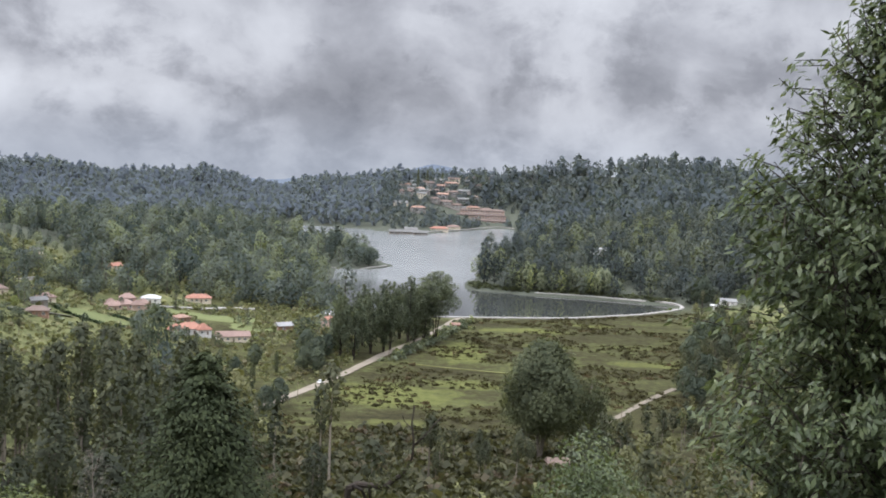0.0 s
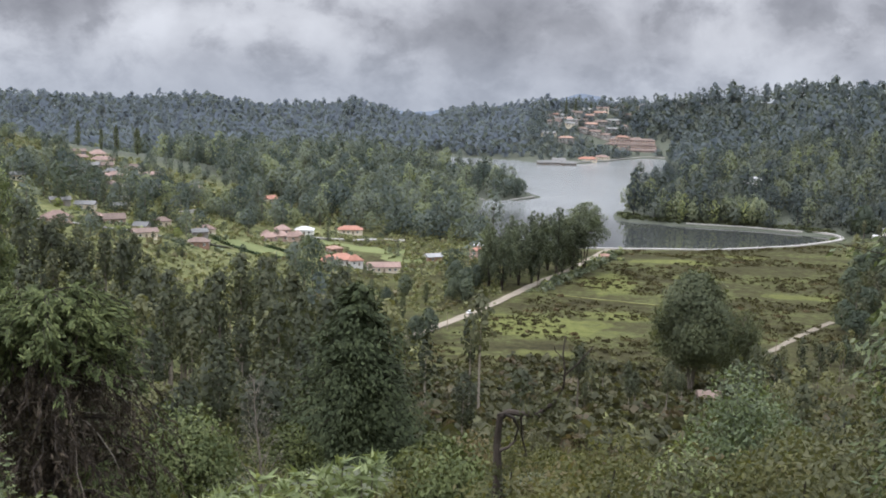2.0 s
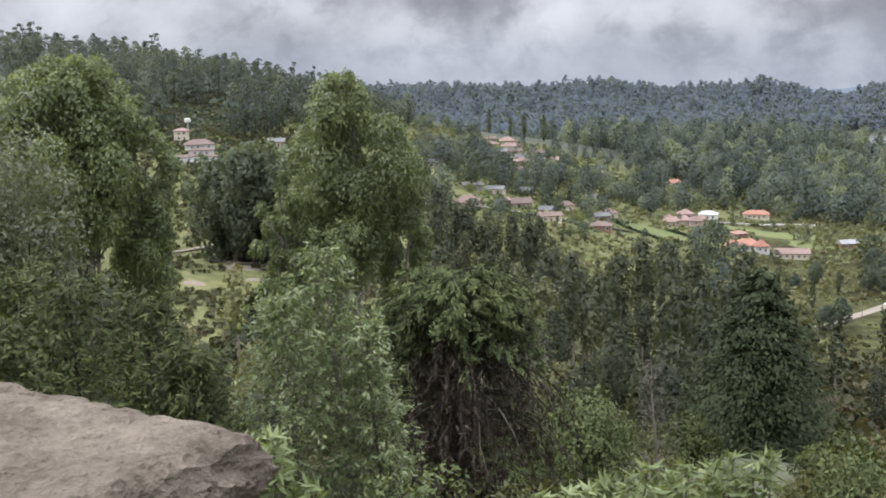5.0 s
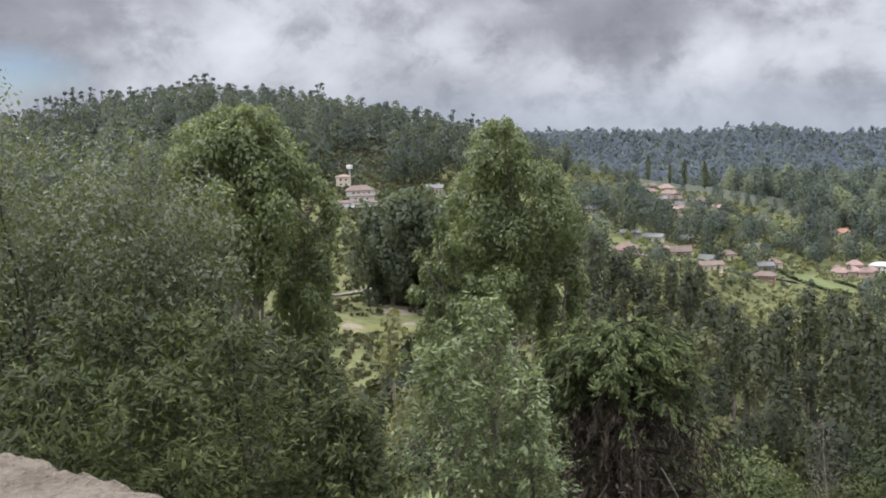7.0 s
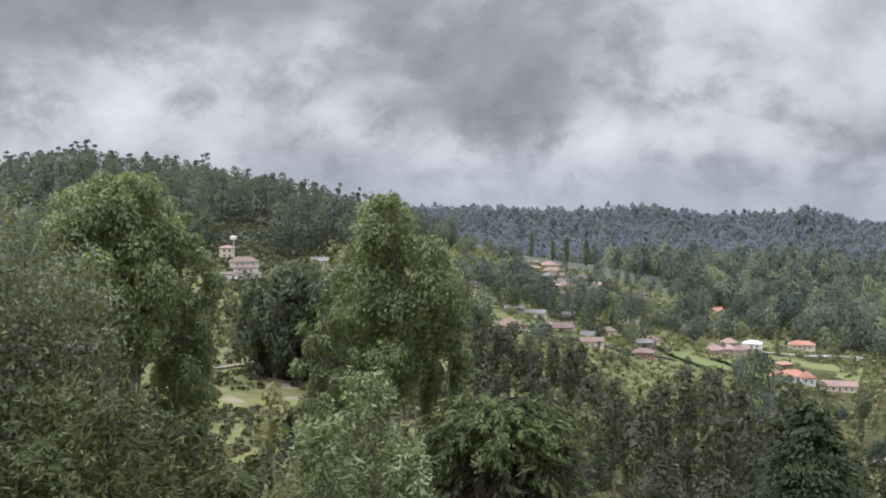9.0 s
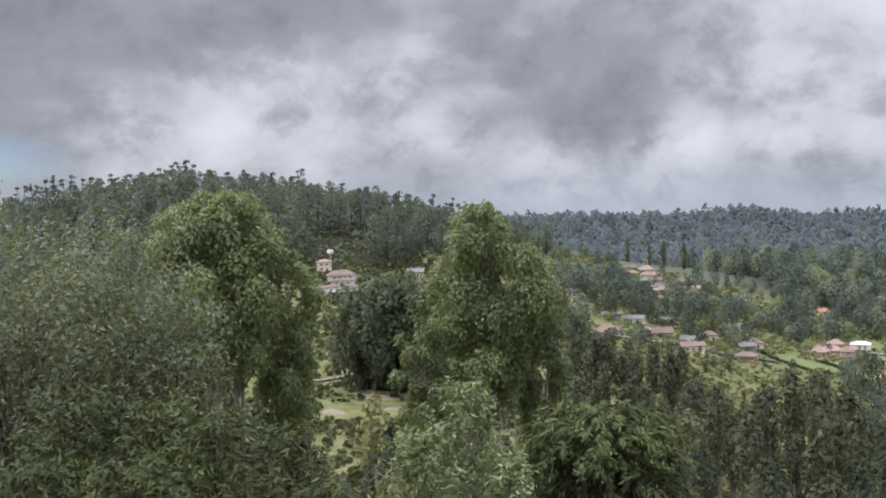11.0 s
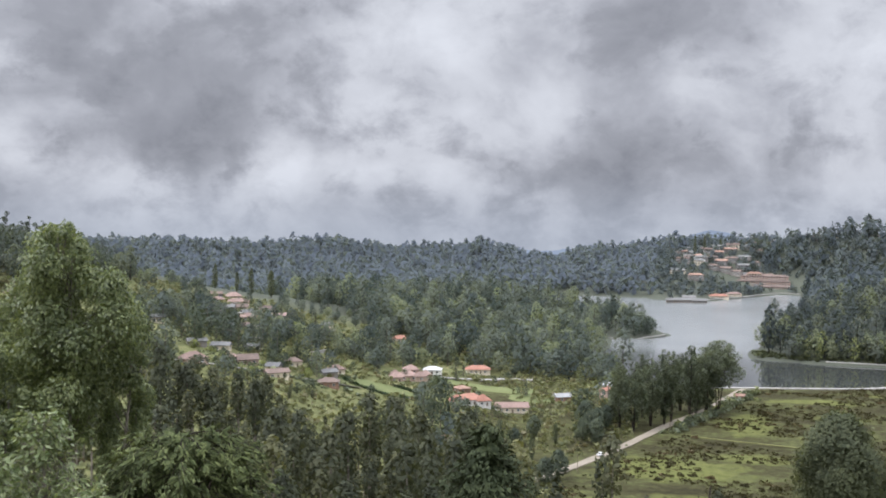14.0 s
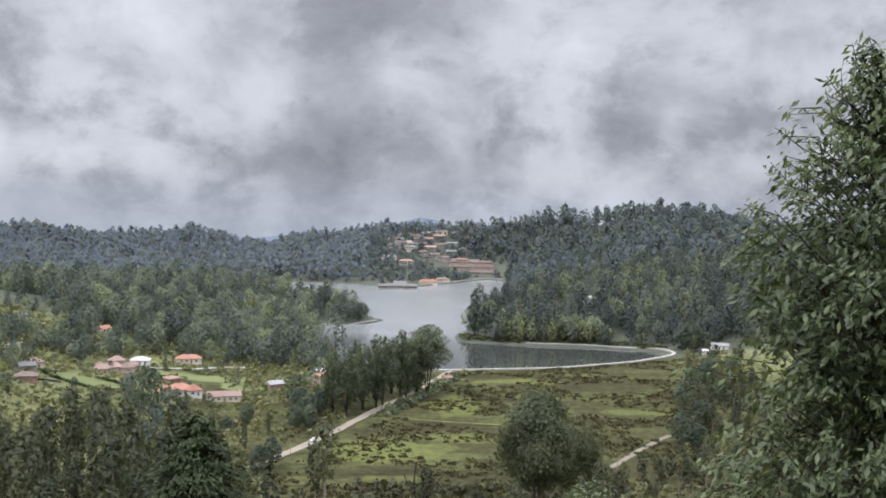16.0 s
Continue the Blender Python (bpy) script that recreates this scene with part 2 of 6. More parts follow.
def foliage(name, dark, mid, light, through=0.38, gloss=0.6, warm=None, shine=0.12, leafy=0.52, each=0.5):
    """Leaves: each leaf differs a little, each tree differs more; some light comes through."""
    m, n, bsdf, out = material(name)
    leaf = n.add("ShaderNodeNewGeometry").outputs["Random Per Island"]
    tint = n.add("ShaderNodeAttribute")
    tint.attribute_name = "tint"
    own = n.math("MULTIPLY_ADD", n.add("ShaderNodeObjectInfo").outputs["Random"], each, 0.25 - each / 2)
    tree = n.math("FRACT", n.math("ADD", tint.outputs["Fac"], own))
    # leafy: tone contrast between leaves, raised to paint in leaf glints
    v = n.math("ADD", n.math("MULTIPLY", leaf, leafy), n.math("MULTIPLY", tree, 1.0 - leafy))
    colour = n.ramp(v, ((0.12, dark), (0.5, mid), (0.9, light)))
    if warm:
        colour = n.mix(n.span(tree, 0.80, 0.97, 0.0, 0.75), colour, warm)
    n.link(colour, bsdf.inputs["Base Color"])
    bsdf.inputs["Roughness"].default_value, bsdf.inputs["Specular IOR Level"].default_value = gloss, shine
    glow = n.add("ShaderNodeBsdfTranslucent")
    n.link(n.mix(1.0, colour, (1.25, 1.2, 0.7), "MULTIPLY"), glow.inputs[0])
    mixer = n.add("ShaderNodeMixShader")
    mixer.inputs[0].default_value = through
    n.link(bsdf.outputs[0], mixer.inputs[1]), n.link(glow.outputs[0], mixer.inputs[2]), n.link(mixer.outputs[0], out.inputs[0])
    return m


def make_land():
    """Soil, rough grass and reeds: the marsh by the lake is brown with green lawns of weed in it, the slopes are green and tan."""
    m, n, bsdf, _ = material("land")
    at = n.add("ShaderNodeNewGeometry").outputs["Position"]
    sep = n.add("ShaderNodeSeparateXYZ")
    n.link(at, sep.inputs[0])
    plan = n.vmath("MULTIPLY", at, (1, 1, 0))
    big, mid, small, tiny = n.noise(plan, 0.011, 4, 0.5), n.noise(plan, 0.045, 5, 0.6, 0.6), n.noise(plan, 0.22, 4, 0.6), n.noise(plan, 2.1, 4, 0.65)
    slope_col = n.ramp(n.math("ADD", n.math("MULTIPLY", mid, 0.6), n.math("MULTIPLY", small, 0.4)),
                       ((0.34, (0.048, 0.053, 0.024)), (0.45, (0.084, 0.091, 0.038)), (0.54, (0.122, 0.126, 0.054)), (0.62, (0.158, 0.150, 0.074)), (0.72, (0.195, 0.170, 0.100))))
    stripes = n.noise(n.vmath("MULTIPLY", plan, (0.45, 1.0, 0)), 0.04, 6, 0.62, 0.6)
    reed = n.ramp(n.math("ADD", n.math("MULTIPLY", stripes, 0.55), n.math("MULTIPLY", small, 0.45)),
                  ((0.36, (0.020, 0.018, 0.009)), (0.45, (0.033, 0.031, 0.014)), (0.52, (0.045, 0.045, 0.019)), (0.57, (0.060, 0.064, 0.025)), (0.66, (0.090, 0.096, 0.035))))
    # lawns of bright weed: centre, half axes
    ragged = n.math("ADD", n.math("MULTIPLY", n.noise(plan, 0.07, 6, 0.65, 0.8), 1.3), n.math("MULTIPLY", small, 0.7))
    green = 0.0
    for cx, cy, ax, ay, amount in ((-50, 532, 62, 46, 1.0), (-16, 566, 40, 20, 0.8), (-22, 655, 28, 76, 0.9), (16, 742, 52, 16, 1.0), (92, 650, 50, 18, 0.8), (62, 775, 30, 14, 0.9), (-40, 478, 26, 14, 0.6), (30, 690, 40, 14, 0.5)):
        d = n.vmath("LENGTH", n.vmath("MULTIPLY", n.vmath("SUBTRACT", plan, (cx, cy, 0)), (1 / ax, 1 / ay, 0)))
        green = n.math("MAXIMUM", green, n.math("MULTIPLY", n.span(n.math("ADD", d, ragged), 1.38, 1.66, 1.0, 0.0), amount))
    weed = n.ramp(n.math("ADD", n.math("MULTIPLY", small, 0.6), n.math("MULTIPLY", tiny, 0.4)), ((0.35, (0.060, 0.064, 0.021)), (0.5, (0.088, 0.096, 0.030)), (0.66, (0.124, 0.128, 0.045))))
    reed = n.mix(green, reed, weed)
    low = n.span(sep.outputs[2], 5.5, 9.5, 1.0, 0.0)
    near = n.span(n.vmath("LENGTH", plan), 880.0, 960.0, 1.0, 0.0)
    colour = n.mix(n.math("MULTIPLY", low, near), slope_col, reed)
    wild = n.span(n.vmath("LENGTH", plan), 850.0, 955.0)          # leaf litter and undergrowth under the far woods
    wild = n.math("MAXIMUM", wild, n.span(sep.outputs[0], -530.0, -480.0, 1.0, 0.0))
    wild = n.math("MAXIMUM", wild, n.span(n.vmath("LENGTH", plan), 60.0, 150.0, 0.75, 0.0))
    colour = n.mix(wild, colour, n.mix(small, (0.050, 0.056, 0.042), (0.085, 0.092, 0.070)))
    colour = n.mix(n.span(tiny, 0.45, 0.75, 0.0, 0.35), colour, (0.030, 0.026, 0.014))
    n.link(colour, bsdf.inputs["Base Color"])
    bsdf.inputs["Roughness"].default_value, bsdf.inputs["Specular IOR Level"].default_value = 0.95, 0.06
    bump(n, bsdf, n.math("ADD", n.math("MULTIPLY", small, 1.0), n.math("MULTIPLY", tiny, 0.2)), 0.8, 1.2)
    return m


def make_water():
    m, n, bsdf, _ = material("lake_water")
    at = n.add("ShaderNodeNewGeometry").outputs["Position"]
    wave = n.noise(n.vmath("MULTIPLY", at, (0.6, 1.0, 1.0)), 0.55, 4, 0.6)
    patch = n.noise(at, 0.012, 3, 0.5)
    sep = n.add("ShaderNodeSeparateXYZ")
    n.link(at, sep.inputs[0])
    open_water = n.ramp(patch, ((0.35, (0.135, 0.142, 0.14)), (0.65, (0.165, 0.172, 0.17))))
    n.link(n.mix(n.span(sep.outputs[1], 930.0, 1040.0), (0.034, 0.037, 0.034), open_water), bsdf.inputs["Base Color"])      # mirrored sky brightness is put into the open lake's colour; the bay stays dark
    n.link(n.math("ADD", n.span(sep.outputs[1], 930.0, 1080.0, 0.02, 0.20), n.math("MULTIPLY", patch, 0.04)), bsdf.inputs["Roughness"])   # rougher on the open lake, so it mirrors higher, brighter sky
    bsdf.inputs["IOR"].default_value = 1.33
    bump(n, bsdf, n.math("MULTIPLY", wave, n.span(sep.outputs[1], 930.0, 1080.0, 0.12, 1.0)), 0.08, 0.25)
    return m


LAND, WATER = make_land(), make_water()
BARK = surface("bark", (0.055, 0.045, 0.035), (0.20, 0.175, 0.145), 3.0, 0.9, bumpy=0.6)
DARK_BARK = surface("dark_bark", (0.016, 0.013, 0.011), (0.055, 0.045, 0.036), 4.0, 0.9, bumpy=0.6)
GUM = foliage("gum_leaves", (0.051, 0.066, 0.027), (0.106, 0.131, 0.052), (0.253, 0.284, 0.128), 0.42, 0.42, shine=0.3, each=0.1)
# leaf tones lifted paler to stand in for haze
WOOD = foliage("wood_leaves", (0.083, 0.100, 0.073), (0.137, 0.156, 0.104), (0.198, 0.217, 0.133), 0.42, warm=(0.215, 0.240, 0.091), leafy=0.28)
# haze over the distant ridges is put into these bluish leaf colours
HAZE_WOOD = foliage("haze_blue_leaves", (0.089, 0.108, 0.138), (0.101, 0.121, 0.150), (0.114, 0.134, 0.161), 0.5, leafy=0.2)
RIDGE_WOOD = foliage("ridge_wood_leaves", (0.047, 0.058, 0.051), (0.067, 0.081, 0.067), (0.103, 0.117, 0.087), 0.46, leafy=0.28)
# this and EAST_WOOD carry some haze blue in the leaf colour
HILL_WOOD = foliage("hill_wood_leaves", (0.046, 0.060, 0.056), (0.084, 0.101, 0.088), (0.142, 0.160, 0.122), 0.44, warm=(0.160, 0.182, 0.100), leafy=0.14)
EAST_WOOD = foliage("east_wood_leaves", (0.036, 0.046, 0.048), (0.062, 0.074, 0.071), (0.104, 0.117, 0.098), 0.44, warm=(0.130, 0.148, 0.086), leafy=0.12)
BROAD = foliage("broad_leaves", (0.028, 0.040, 0.018), (0.068, 0.091, 0.039), (0.160, 0.186, 0.090), 0.38, 0.45, shine=0.3, each=0)
CONIFER = foliage("conifer_needles", (0.018, 0.024, 0.009), (0.042, 0.051, 0.017), (0.112, 0.126, 0.042), 0.24, 0.55, each=0.25)
SPRUCE = foliage("spruce_needles", (0.029, 0.037, 0.016), (0.065, 0.082, 0.030), (0.164, 0.187, 0.072), 0.24, 0.7, each=0)
DARK_CONIFER = foliage("dark_conifer_needles", (0.017, 0.024, 0.011), (0.030, 0.039, 0.017), (0.061, 0.074, 0.031), 0.14, 0.7, each=0)
SILVER = foliage("silver_leaves", (0.050, 0.072, 0.025), (0.125, 0.158, 0.062), (0.275, 0.305, 0.165), 0.36, 0.42, shine=0.3, each=0.15)
PALE = foliage("pale_leaves", (0.083, 0.104, 0.042), (0.144, 0.173, 0.074), (0.240, 0.269, 0.131), 0.34, 0.5, shine=0.15, each=0.3)
SCRUB = foliage("scrub_leaves", (0.042, 0.047, 0.024), (0.070, 0.073, 0.037), (0.108, 0.106, 0.057), 0.38, warm=(0.095, 0.074, 0.052))
BRAMBLE = foliage("bramble_leaves", (0.036, 0.040, 0.016), (0.070, 0.073, 0.028), (0.121, 0.118, 0.050), 0.4, warm=(0.115, 0.088, 0.052))
# dead needles, toned darker to stand in for the conifer's inner shade
DEAD_AND_SHADE = foliage("dead_and_shade_needles", (0.022, 0.017, 0.012), (0.048, 0.038, 0.027), (0.105, 0.083, 0.060), 0.12, 0.8)
TWIGGY = foliage("bare_twigs", (0.060, 0.052, 0.042), (0.095, 0.085, 0.070), (0.14, 0.125, 0.105), 0.12, 0.8)
# a weaker haze blue, also put into the leaf colour
HALF_HAZE_WOOD = foliage("half_haze_leaves", (0.058, 0.073, 0.087), (0.074, 0.090, 0.098), (0.094, 0.111, 0.113), 0.46, leafy=0.2)
VALLEY = foliage("valley_leaves", (0.027, 0.032, 0.020), (0.050, 0.056, 0.032), (0.094, 0.096, 0.053), 0.34, warm=(0.144, 0.142, 0.060), leafy=0.28)
WATTLE = foliage("wattle_leaves", (0.041, 0.051, 0.027), (0.083, 0.095, 0.051), (0.184, 0.198, 0.120), 0.42, 0.42, shine=0.3, each=0.2)
DOME = foliage("dome_leaves", (0.044, 0.053, 0.031), (0.073, 0.084, 0.046), (0.112, 0.124, 0.066), 0.42, each=0.15)
PASTURE = foliage("pasture_scrub_leaves", (0.100, 0.110, 0.056), (0.152, 0.160, 0.080), (0.215, 0.216, 0.116), 0.4, warm=(0.14, 0.12, 0.075))
LIME = foliage("bright_leaves", (0.106, 0.128, 0.043), (0.140, 0.162, 0.053), (0.183, 0.200, 0.072), 0.45)
GARDEN_DARK = foliage("garden_leaves", (0.037, 0.049, 0.035), (0.058, 0.072, 0.051), (0.094, 0.110, 0.067), 0.40, leafy=0.28)
GROVE = foliage("grove_leaves", (0.050, 0.062, 0.040), (0.081, 0.096, 0.062), (0.128, 0.145, 0.090), 0.42)
FIR = foliage("fir_needles", (0.036, 0.048, 0.019), (0.070, 0.086, 0.033), (0.130, 0.148, 0.060), 0.25, 0.6, each=0.2)
THICKET = foliage("thicket_leaves", (0.028, 0.030, 0.016), (0.046, 0.047, 0.024), (0.075, 0.072, 0.038), 0.36, warm=(0.075, 0.056, 0.038))
REED = foliage("reed_leaves", (0.028, 0.025, 0.012), (0.050, 0.046, 0.021), (0.082, 0.078, 0.033), 0.25, 0.8, warm=(0.085, 0.060, 0.036))

# ---- mesh helpers ----
rng = np.random.default_rng(7)


def mesh_quads(name, verts, mats, index=None, tint=None, normals=None):
    """A mesh of separate quads: verts has four corners for each quad, one after another."""
    me = bpy.data.meshes.new(name)
    verts = np.asarray(verts, np.float32).reshape(-1, 3)
    count = len(verts) // 4
    me.vertices.add(len(verts)), me.vertices.foreach_set("co", verts.ravel())
    me.loops.add(len(verts)), me.loops.foreach_set("vertex_index", np.arange(len(verts), dtype=np.int32))
    me.polygons.add(count), me.polygons.foreach_set("loop_start", np.arange(0, len(verts), 4, dtype=np.int32))
    for m in mats:
        me.materials.append(m)
    if index is not None:
        me.polygons.foreach_set("material_index", np.asarray(index, np.int32))
    if tint is not None:
        me.attributes.new("tint", "FLOAT", "POINT").data.foreach_set("value", np.asarray(tint, np.float32))
    me.update(calc_edges=True)
    if normals is not None:
        me.attributes.new("custom_normal", "FLOAT_VECTOR", "POINT").data.foreach_set("vector", np.repeat(np.asarray(normals, np.float32), 4, axis=0).ravel())
    return me


def mesh_polys(name, verts, faces, mats, index=None, smooth_faces=False):
    me = bpy.data.meshes.new(name)
    me.from_pydata([tuple(map(float, v)) for v in verts], [], [tuple(map(int, f)) for f in faces])
    for m in mats:
        me.materials.append(m)
    if index is not None:
        me.polygons.foreach_set("material_index", np.asarray(index, np.int32))
    if smooth_faces:
        me.polygons.foreach_set("use_smooth", np.ones(len(me.polygons), bool))
    me.update()
    return me


def part(name, data, parent, label="", kind=""):
    """One mesh object under a thing or under a part; data is a mesh or a finished bmesh with its material."""
    if isinstance(data, tuple):
        bm, mat = data
        me = bpy.data.meshes.new(name)
        bm.to_mesh(me), bm.free()
        me.materials.append(mat)
        data = me
    ob = new(name, data)
    ob.parent = parent
    return tagged(ob, label=label, kind=kind)


def thing(name, label, category, group="", kind="", data=None, m=None):
    ob = tagged(new(name, data), label, category, group, kind)
    if m is not None:
        ob.matrix_world = m
    return ob


def units(v):
    return v / (np.linalg.norm(v, axis=-1, keepdims=True) + 1e-9)


def cards(at, normal, length, width, along=None, point=True, shake=0.30):
    """Leaves: a quad at each place. Pointed leaves are long diamonds, others are rough squares."""
    k = len(at)
    normal = units(normal)
    u = units(np.cross(normal, rng.normal(size=(k, 3)))) if along is None else units(along - normal * (along * normal).sum(1, keepdims=True))
    v = np.cross(normal, u)
    a, b = np.reshape(length, (-1, 1)) * u / 2, np.reshape(width, (-1, 1)) * v / 2
    if point:
        return np.stack((at - a, at + b * 1.0 - a * 0.1, at + a, at - b * 1.0 - a * 0.1), 1)
    j = 1 + shake * rng.normal(size=(k, 4, 1))
    return np.stack((at + (-a - b) * j[:, 0], at + (a - b) * j[:, 1], at + (a + b) * j[:, 2], at + (-a + b) * j[:, 3]), 1)


def tube(points, radii, sides=6):
    """A bent, tapered limb as separate quads."""
    points, radii = np.asarray(points, float), np.asarray(radii, float)
    way = units(np.gradient(points, axis=0))
    side = units(np.cross(way, np.array([0.31, 0.87, 0.13])))
    other = np.cross(way, side)
    ang = np.linspace(0, 2 * np.pi, sides + 1)
    ring = points[:, None] + radii[:, None, None] * (np.cos(ang)[None, :, None] * side[:, None] + np.sin(ang)[None, :, None] * other[:, None])
    return np.stack((ring[:-1, :-1], ring[:-1, 1:], ring[1:, 1:], ring[1:, :-1]), 2).reshape(-1, 4, 3)


def limb(a, b, ra, rb, bend=0.12, steps=5, sides=6):
    a, b = np.asarray(a, float), np.asarray(b, float)
    s = np.linspace(0, 1, steps)[:, None]
    off = rng.normal(size=3) * np.linalg.norm(b - a) * bend
    return tube(a + (b - a) * s + off * (s * (1 - s) * 2) + np.array([0, 0, -0.15]) * 0, np.linspace(ra, rb, steps), sides)


def shaded(quads, away, whole=0.9, lift=0.15):
    """Turns the leaves so that they face away from the crown's inside, and adds the crown's own roundness as a fifth row."""
    face = np.cross(quads[:, 1] - quads[:, 0], quads[:, 3] - quads[:, 0])
    back = (face * away).sum(1) < 0
    quads[back] = quads[back][:, ::-1]
    face[back] *= -1
    return np.concatenate((quads, units(units(away) * whole + units(face) * (1.25 - whole) + np.array([0, 0, lift]))[:, None]), 1)


def plain(quads):
    face = units(np.cross(quads[:, 1] - quads[:, 0], quads[:, 3] - quads[:, 0]))
    return np.concatenate((quads, face[:, None]), 1)


def lobed_leaves(lobes, count, size, thin=0.45, droop=0.0, point=True, rough=0.6, deep=0.35, skyward=0.25, whole=0.9, lift=0.15, crown=0.35):
    """Leaves spread over the lobes of a crown, denser towards their skins. lobes: rows of x, y, z, radius, height radius."""
    lobes = np.asarray(lobes, float)
    weight = lobes[:, 3] ** 2
    pick = rng.choice(len(lobes), count, p=weight / weight.sum())
    way = rng.normal(size=(count, 3))
    way[:, 2] += skyward
    way = units(way)
    c, r = lobes[pick, :3], lobes[pick, 3:5]
    depth = 1.05 - deep * rng.random(count) ** 1.6 + 0.10 * rng.normal(size=count)
    at = c + way * np.stack((r[:, 0], r[:, 0], r[:, 1]), 1) * depth[:, None]
    normal = way + rough * rng.normal(size=(count, 3))
    length = size * (0.6 + 0.8 * rng.random(count))
    along = None
    if droop:
        along = rng.normal(size=(count, 3)) * 0.55 + way * 0.5 + np.array([0, 0, -droop])
    middle = lobes[:, :3].mean(0)
    away = way + crown * units(at - middle)
    return shaded(cards(at, normal, length, length * thin, along, point), away, whole, lift)


# ---- kinds of trees, each as leaves and wood ----
def crown_gum(height, foot_of_crown, profile, count, size, lobes=40, stems=4, squash=1.25, fan=1.2):
    """A tall gum with one full crown. foot_of_crown: part of the height left bare; profile(q): the crown's half width from its foot (0) to its tip (1)."""
    wood, ls = [], []
    tall_crown = height * (1 - foot_of_crown)
    for j in range(lobes):
        q = (j + rng.random()) / lobes
        a, w = j * 2.39996 + rng.normal() * 0.4, profile(q)
        rad = max(0.45, w * (0.24 + 0.20 * rng.random()))
        off = max(0.0, w - rad * 0.4) * (0.25 + 0.85 * math.sqrt(rng.random())) * (0.88 + 0.26 * math.sin(2 * a + 9 * q))
        ls.append((math.cos(a) * off, math.sin(a) * off, height * foot_of_crown + tall_crown * min(q, 0.965) - rad * 0.3, rad, rad * squash))
    for s in range(stems):
        a = 2 * np.pi * (s + 0.5 * rng.random()) / stems
        side = np.array([math.cos(a), math.sin(a), 0])
        q = 0.62 + 0.30 * s / max(1, stems - 1)
        top = side * profile(q) * 0.30 + np.array([0, 0, height * (foot_of_crown + (1 - foot_of_crown) * q)])
        k = np.linspace(0, 1, 8)[:, None]
        foot = side * 0.3 * fan + np.array([0, 0, -0.6])
        line = foot + (top - foot) * k + side * fan * (k * (1 - k)) + rng.normal(size=(8, 3)) * 0.008 * height * k
        wood.append(tube(line, np.linspace(0.011, 0.002, 8) * height * (0.75 + 0.4 * rng.random()), 7))
    for l in ls[::2]:
        stem = np.array([l[0] * 0.15, l[1] * 0.15, l[2] - 0.10 * height])
        wood.append(limb(stem, l[:3], 0.0035 * height, 0.001 * height, 0.08, 4, 4))
    return lobed_leaves(ls, count, size, 0.40, 0.9, True, 0.6, deep=0.42, skyward=0.75, whole=0.4, crown=0.2), wood


def gum_tree(height, spread, count, size, stems=3, bare=0.42, lobes_each=4, flat=1.25, seed_thin=0.4, point=True, puff=1.0):
    """A tall gum: pale stems forking steeply, ragged lobes of drooping leaves up them."""
    wood, lobes, tops = [], [], []
    for s in range(stems):
        a = 2 * np.pi * (s + rng.random()) / stems
        lean = spread * (0.25 + 0.35 * rng.random())
        top = np.array([math.cos(a) * lean, math.sin(a) * lean, height * (0.80 + 0.2 * rng.random())])
        foot = np.array([math.cos(a) * 0.25, math.sin(a) * 0.25, -0.6])
        k = np.linspace(0, 1, 7)[:, None]
        line = foot + (top - foot) * k + np.array([math.cos(a), math.sin(a), 0]) * (-0.35 * lean) * (k * (1 - k)) + rng.normal(size=(7, 3)) * 0.012 * height * k
        wood.append(tube(line, np.linspace(0.017, 0.003, 7) * height * (0.8 + 0.4 * rng.random()), 6))
        tops.append((*(top - np.array([0, 0, 0.05 * spread])), puff * spread * 0.17, puff * spread * 0.17 * flat))
        for j in range(lobes_each):
            h = bare + (1 - bare) * (j + 0.6 * rng.random() + 0.2) / lobes_each
            base = foot + (top - foot) * h
            out = rng.normal(size=3) * spread * 0.36 * (1.15 - h) + np.array([math.cos(a), math.sin(a), 0.2]) * spread * 0.16
            c = base + out
            c[2] = min(c[2], height * 0.94)
            rad = puff * spread * (0.23 + 0.13 * rng.random()) * (1.2 - 0.45 * h)
            lobes.append((*c, rad, rad * flat))
            wood.append(limb(base - (top - foot) * 0.10, c, 0.006 * height, 0.002 * height, 0.1, 4, 4))
    return lobed_leaves(lobes + tops, count, size, seed_thin, 0.7 if point else 0.0, point, 0.6), np.concatenate(wood)


def crown_tree(height, width, count, size, bare=0.12, belly=0.75, round_top=0.6, lift=0.45, sides=3, ragged=1.0, whole=0.75):
    """A tree whose leaves fill one uneven crown: belly sets how low it is widest, round_top how blunt it ends."""
    p = rng.random(4) * 6.283
    q, a = rng.random(count) ** 0.85, rng.random(count) * 2 * np.pi
    body = np.sin(np.pi * np.clip(q, 0.02, 0.985) ** belly) ** round_top
    wavy = 1 + ragged * (0.20 * np.sin(2 * a + p[0] + 3 * q) + 0.16 * np.sin(3 * a - 7 * q + p[1]) + 0.12 * np.sin(5 * a + 11 * q + p[2]) + 0.10 * np.sin(17 * q + 2 * a + p[3]))
    r = width / 2 * body * wavy * (1 - 0.5 * rng.random(count) ** 2.2)
    side = np.stack((np.cos(a), np.sin(a), 0 * a), 1)
    at = side * r[:, None] + np.array([0, 0, 1]) * (height * (bare + (1 - bare) * q))[:, None] + rng.normal(size=(count, 3)) * 0.02 * height
    out = side + np.array([0, 0, 1]) * (1.5 * q - 0.35)[:, None]
    length = size * (0.6 + 0.8 * rng.random(count))
    leaves = shaded(cards(at, out + 0.6 * rng.normal(size=(count, 3)), length, length * 0.75, None, False), out, whole, lift)
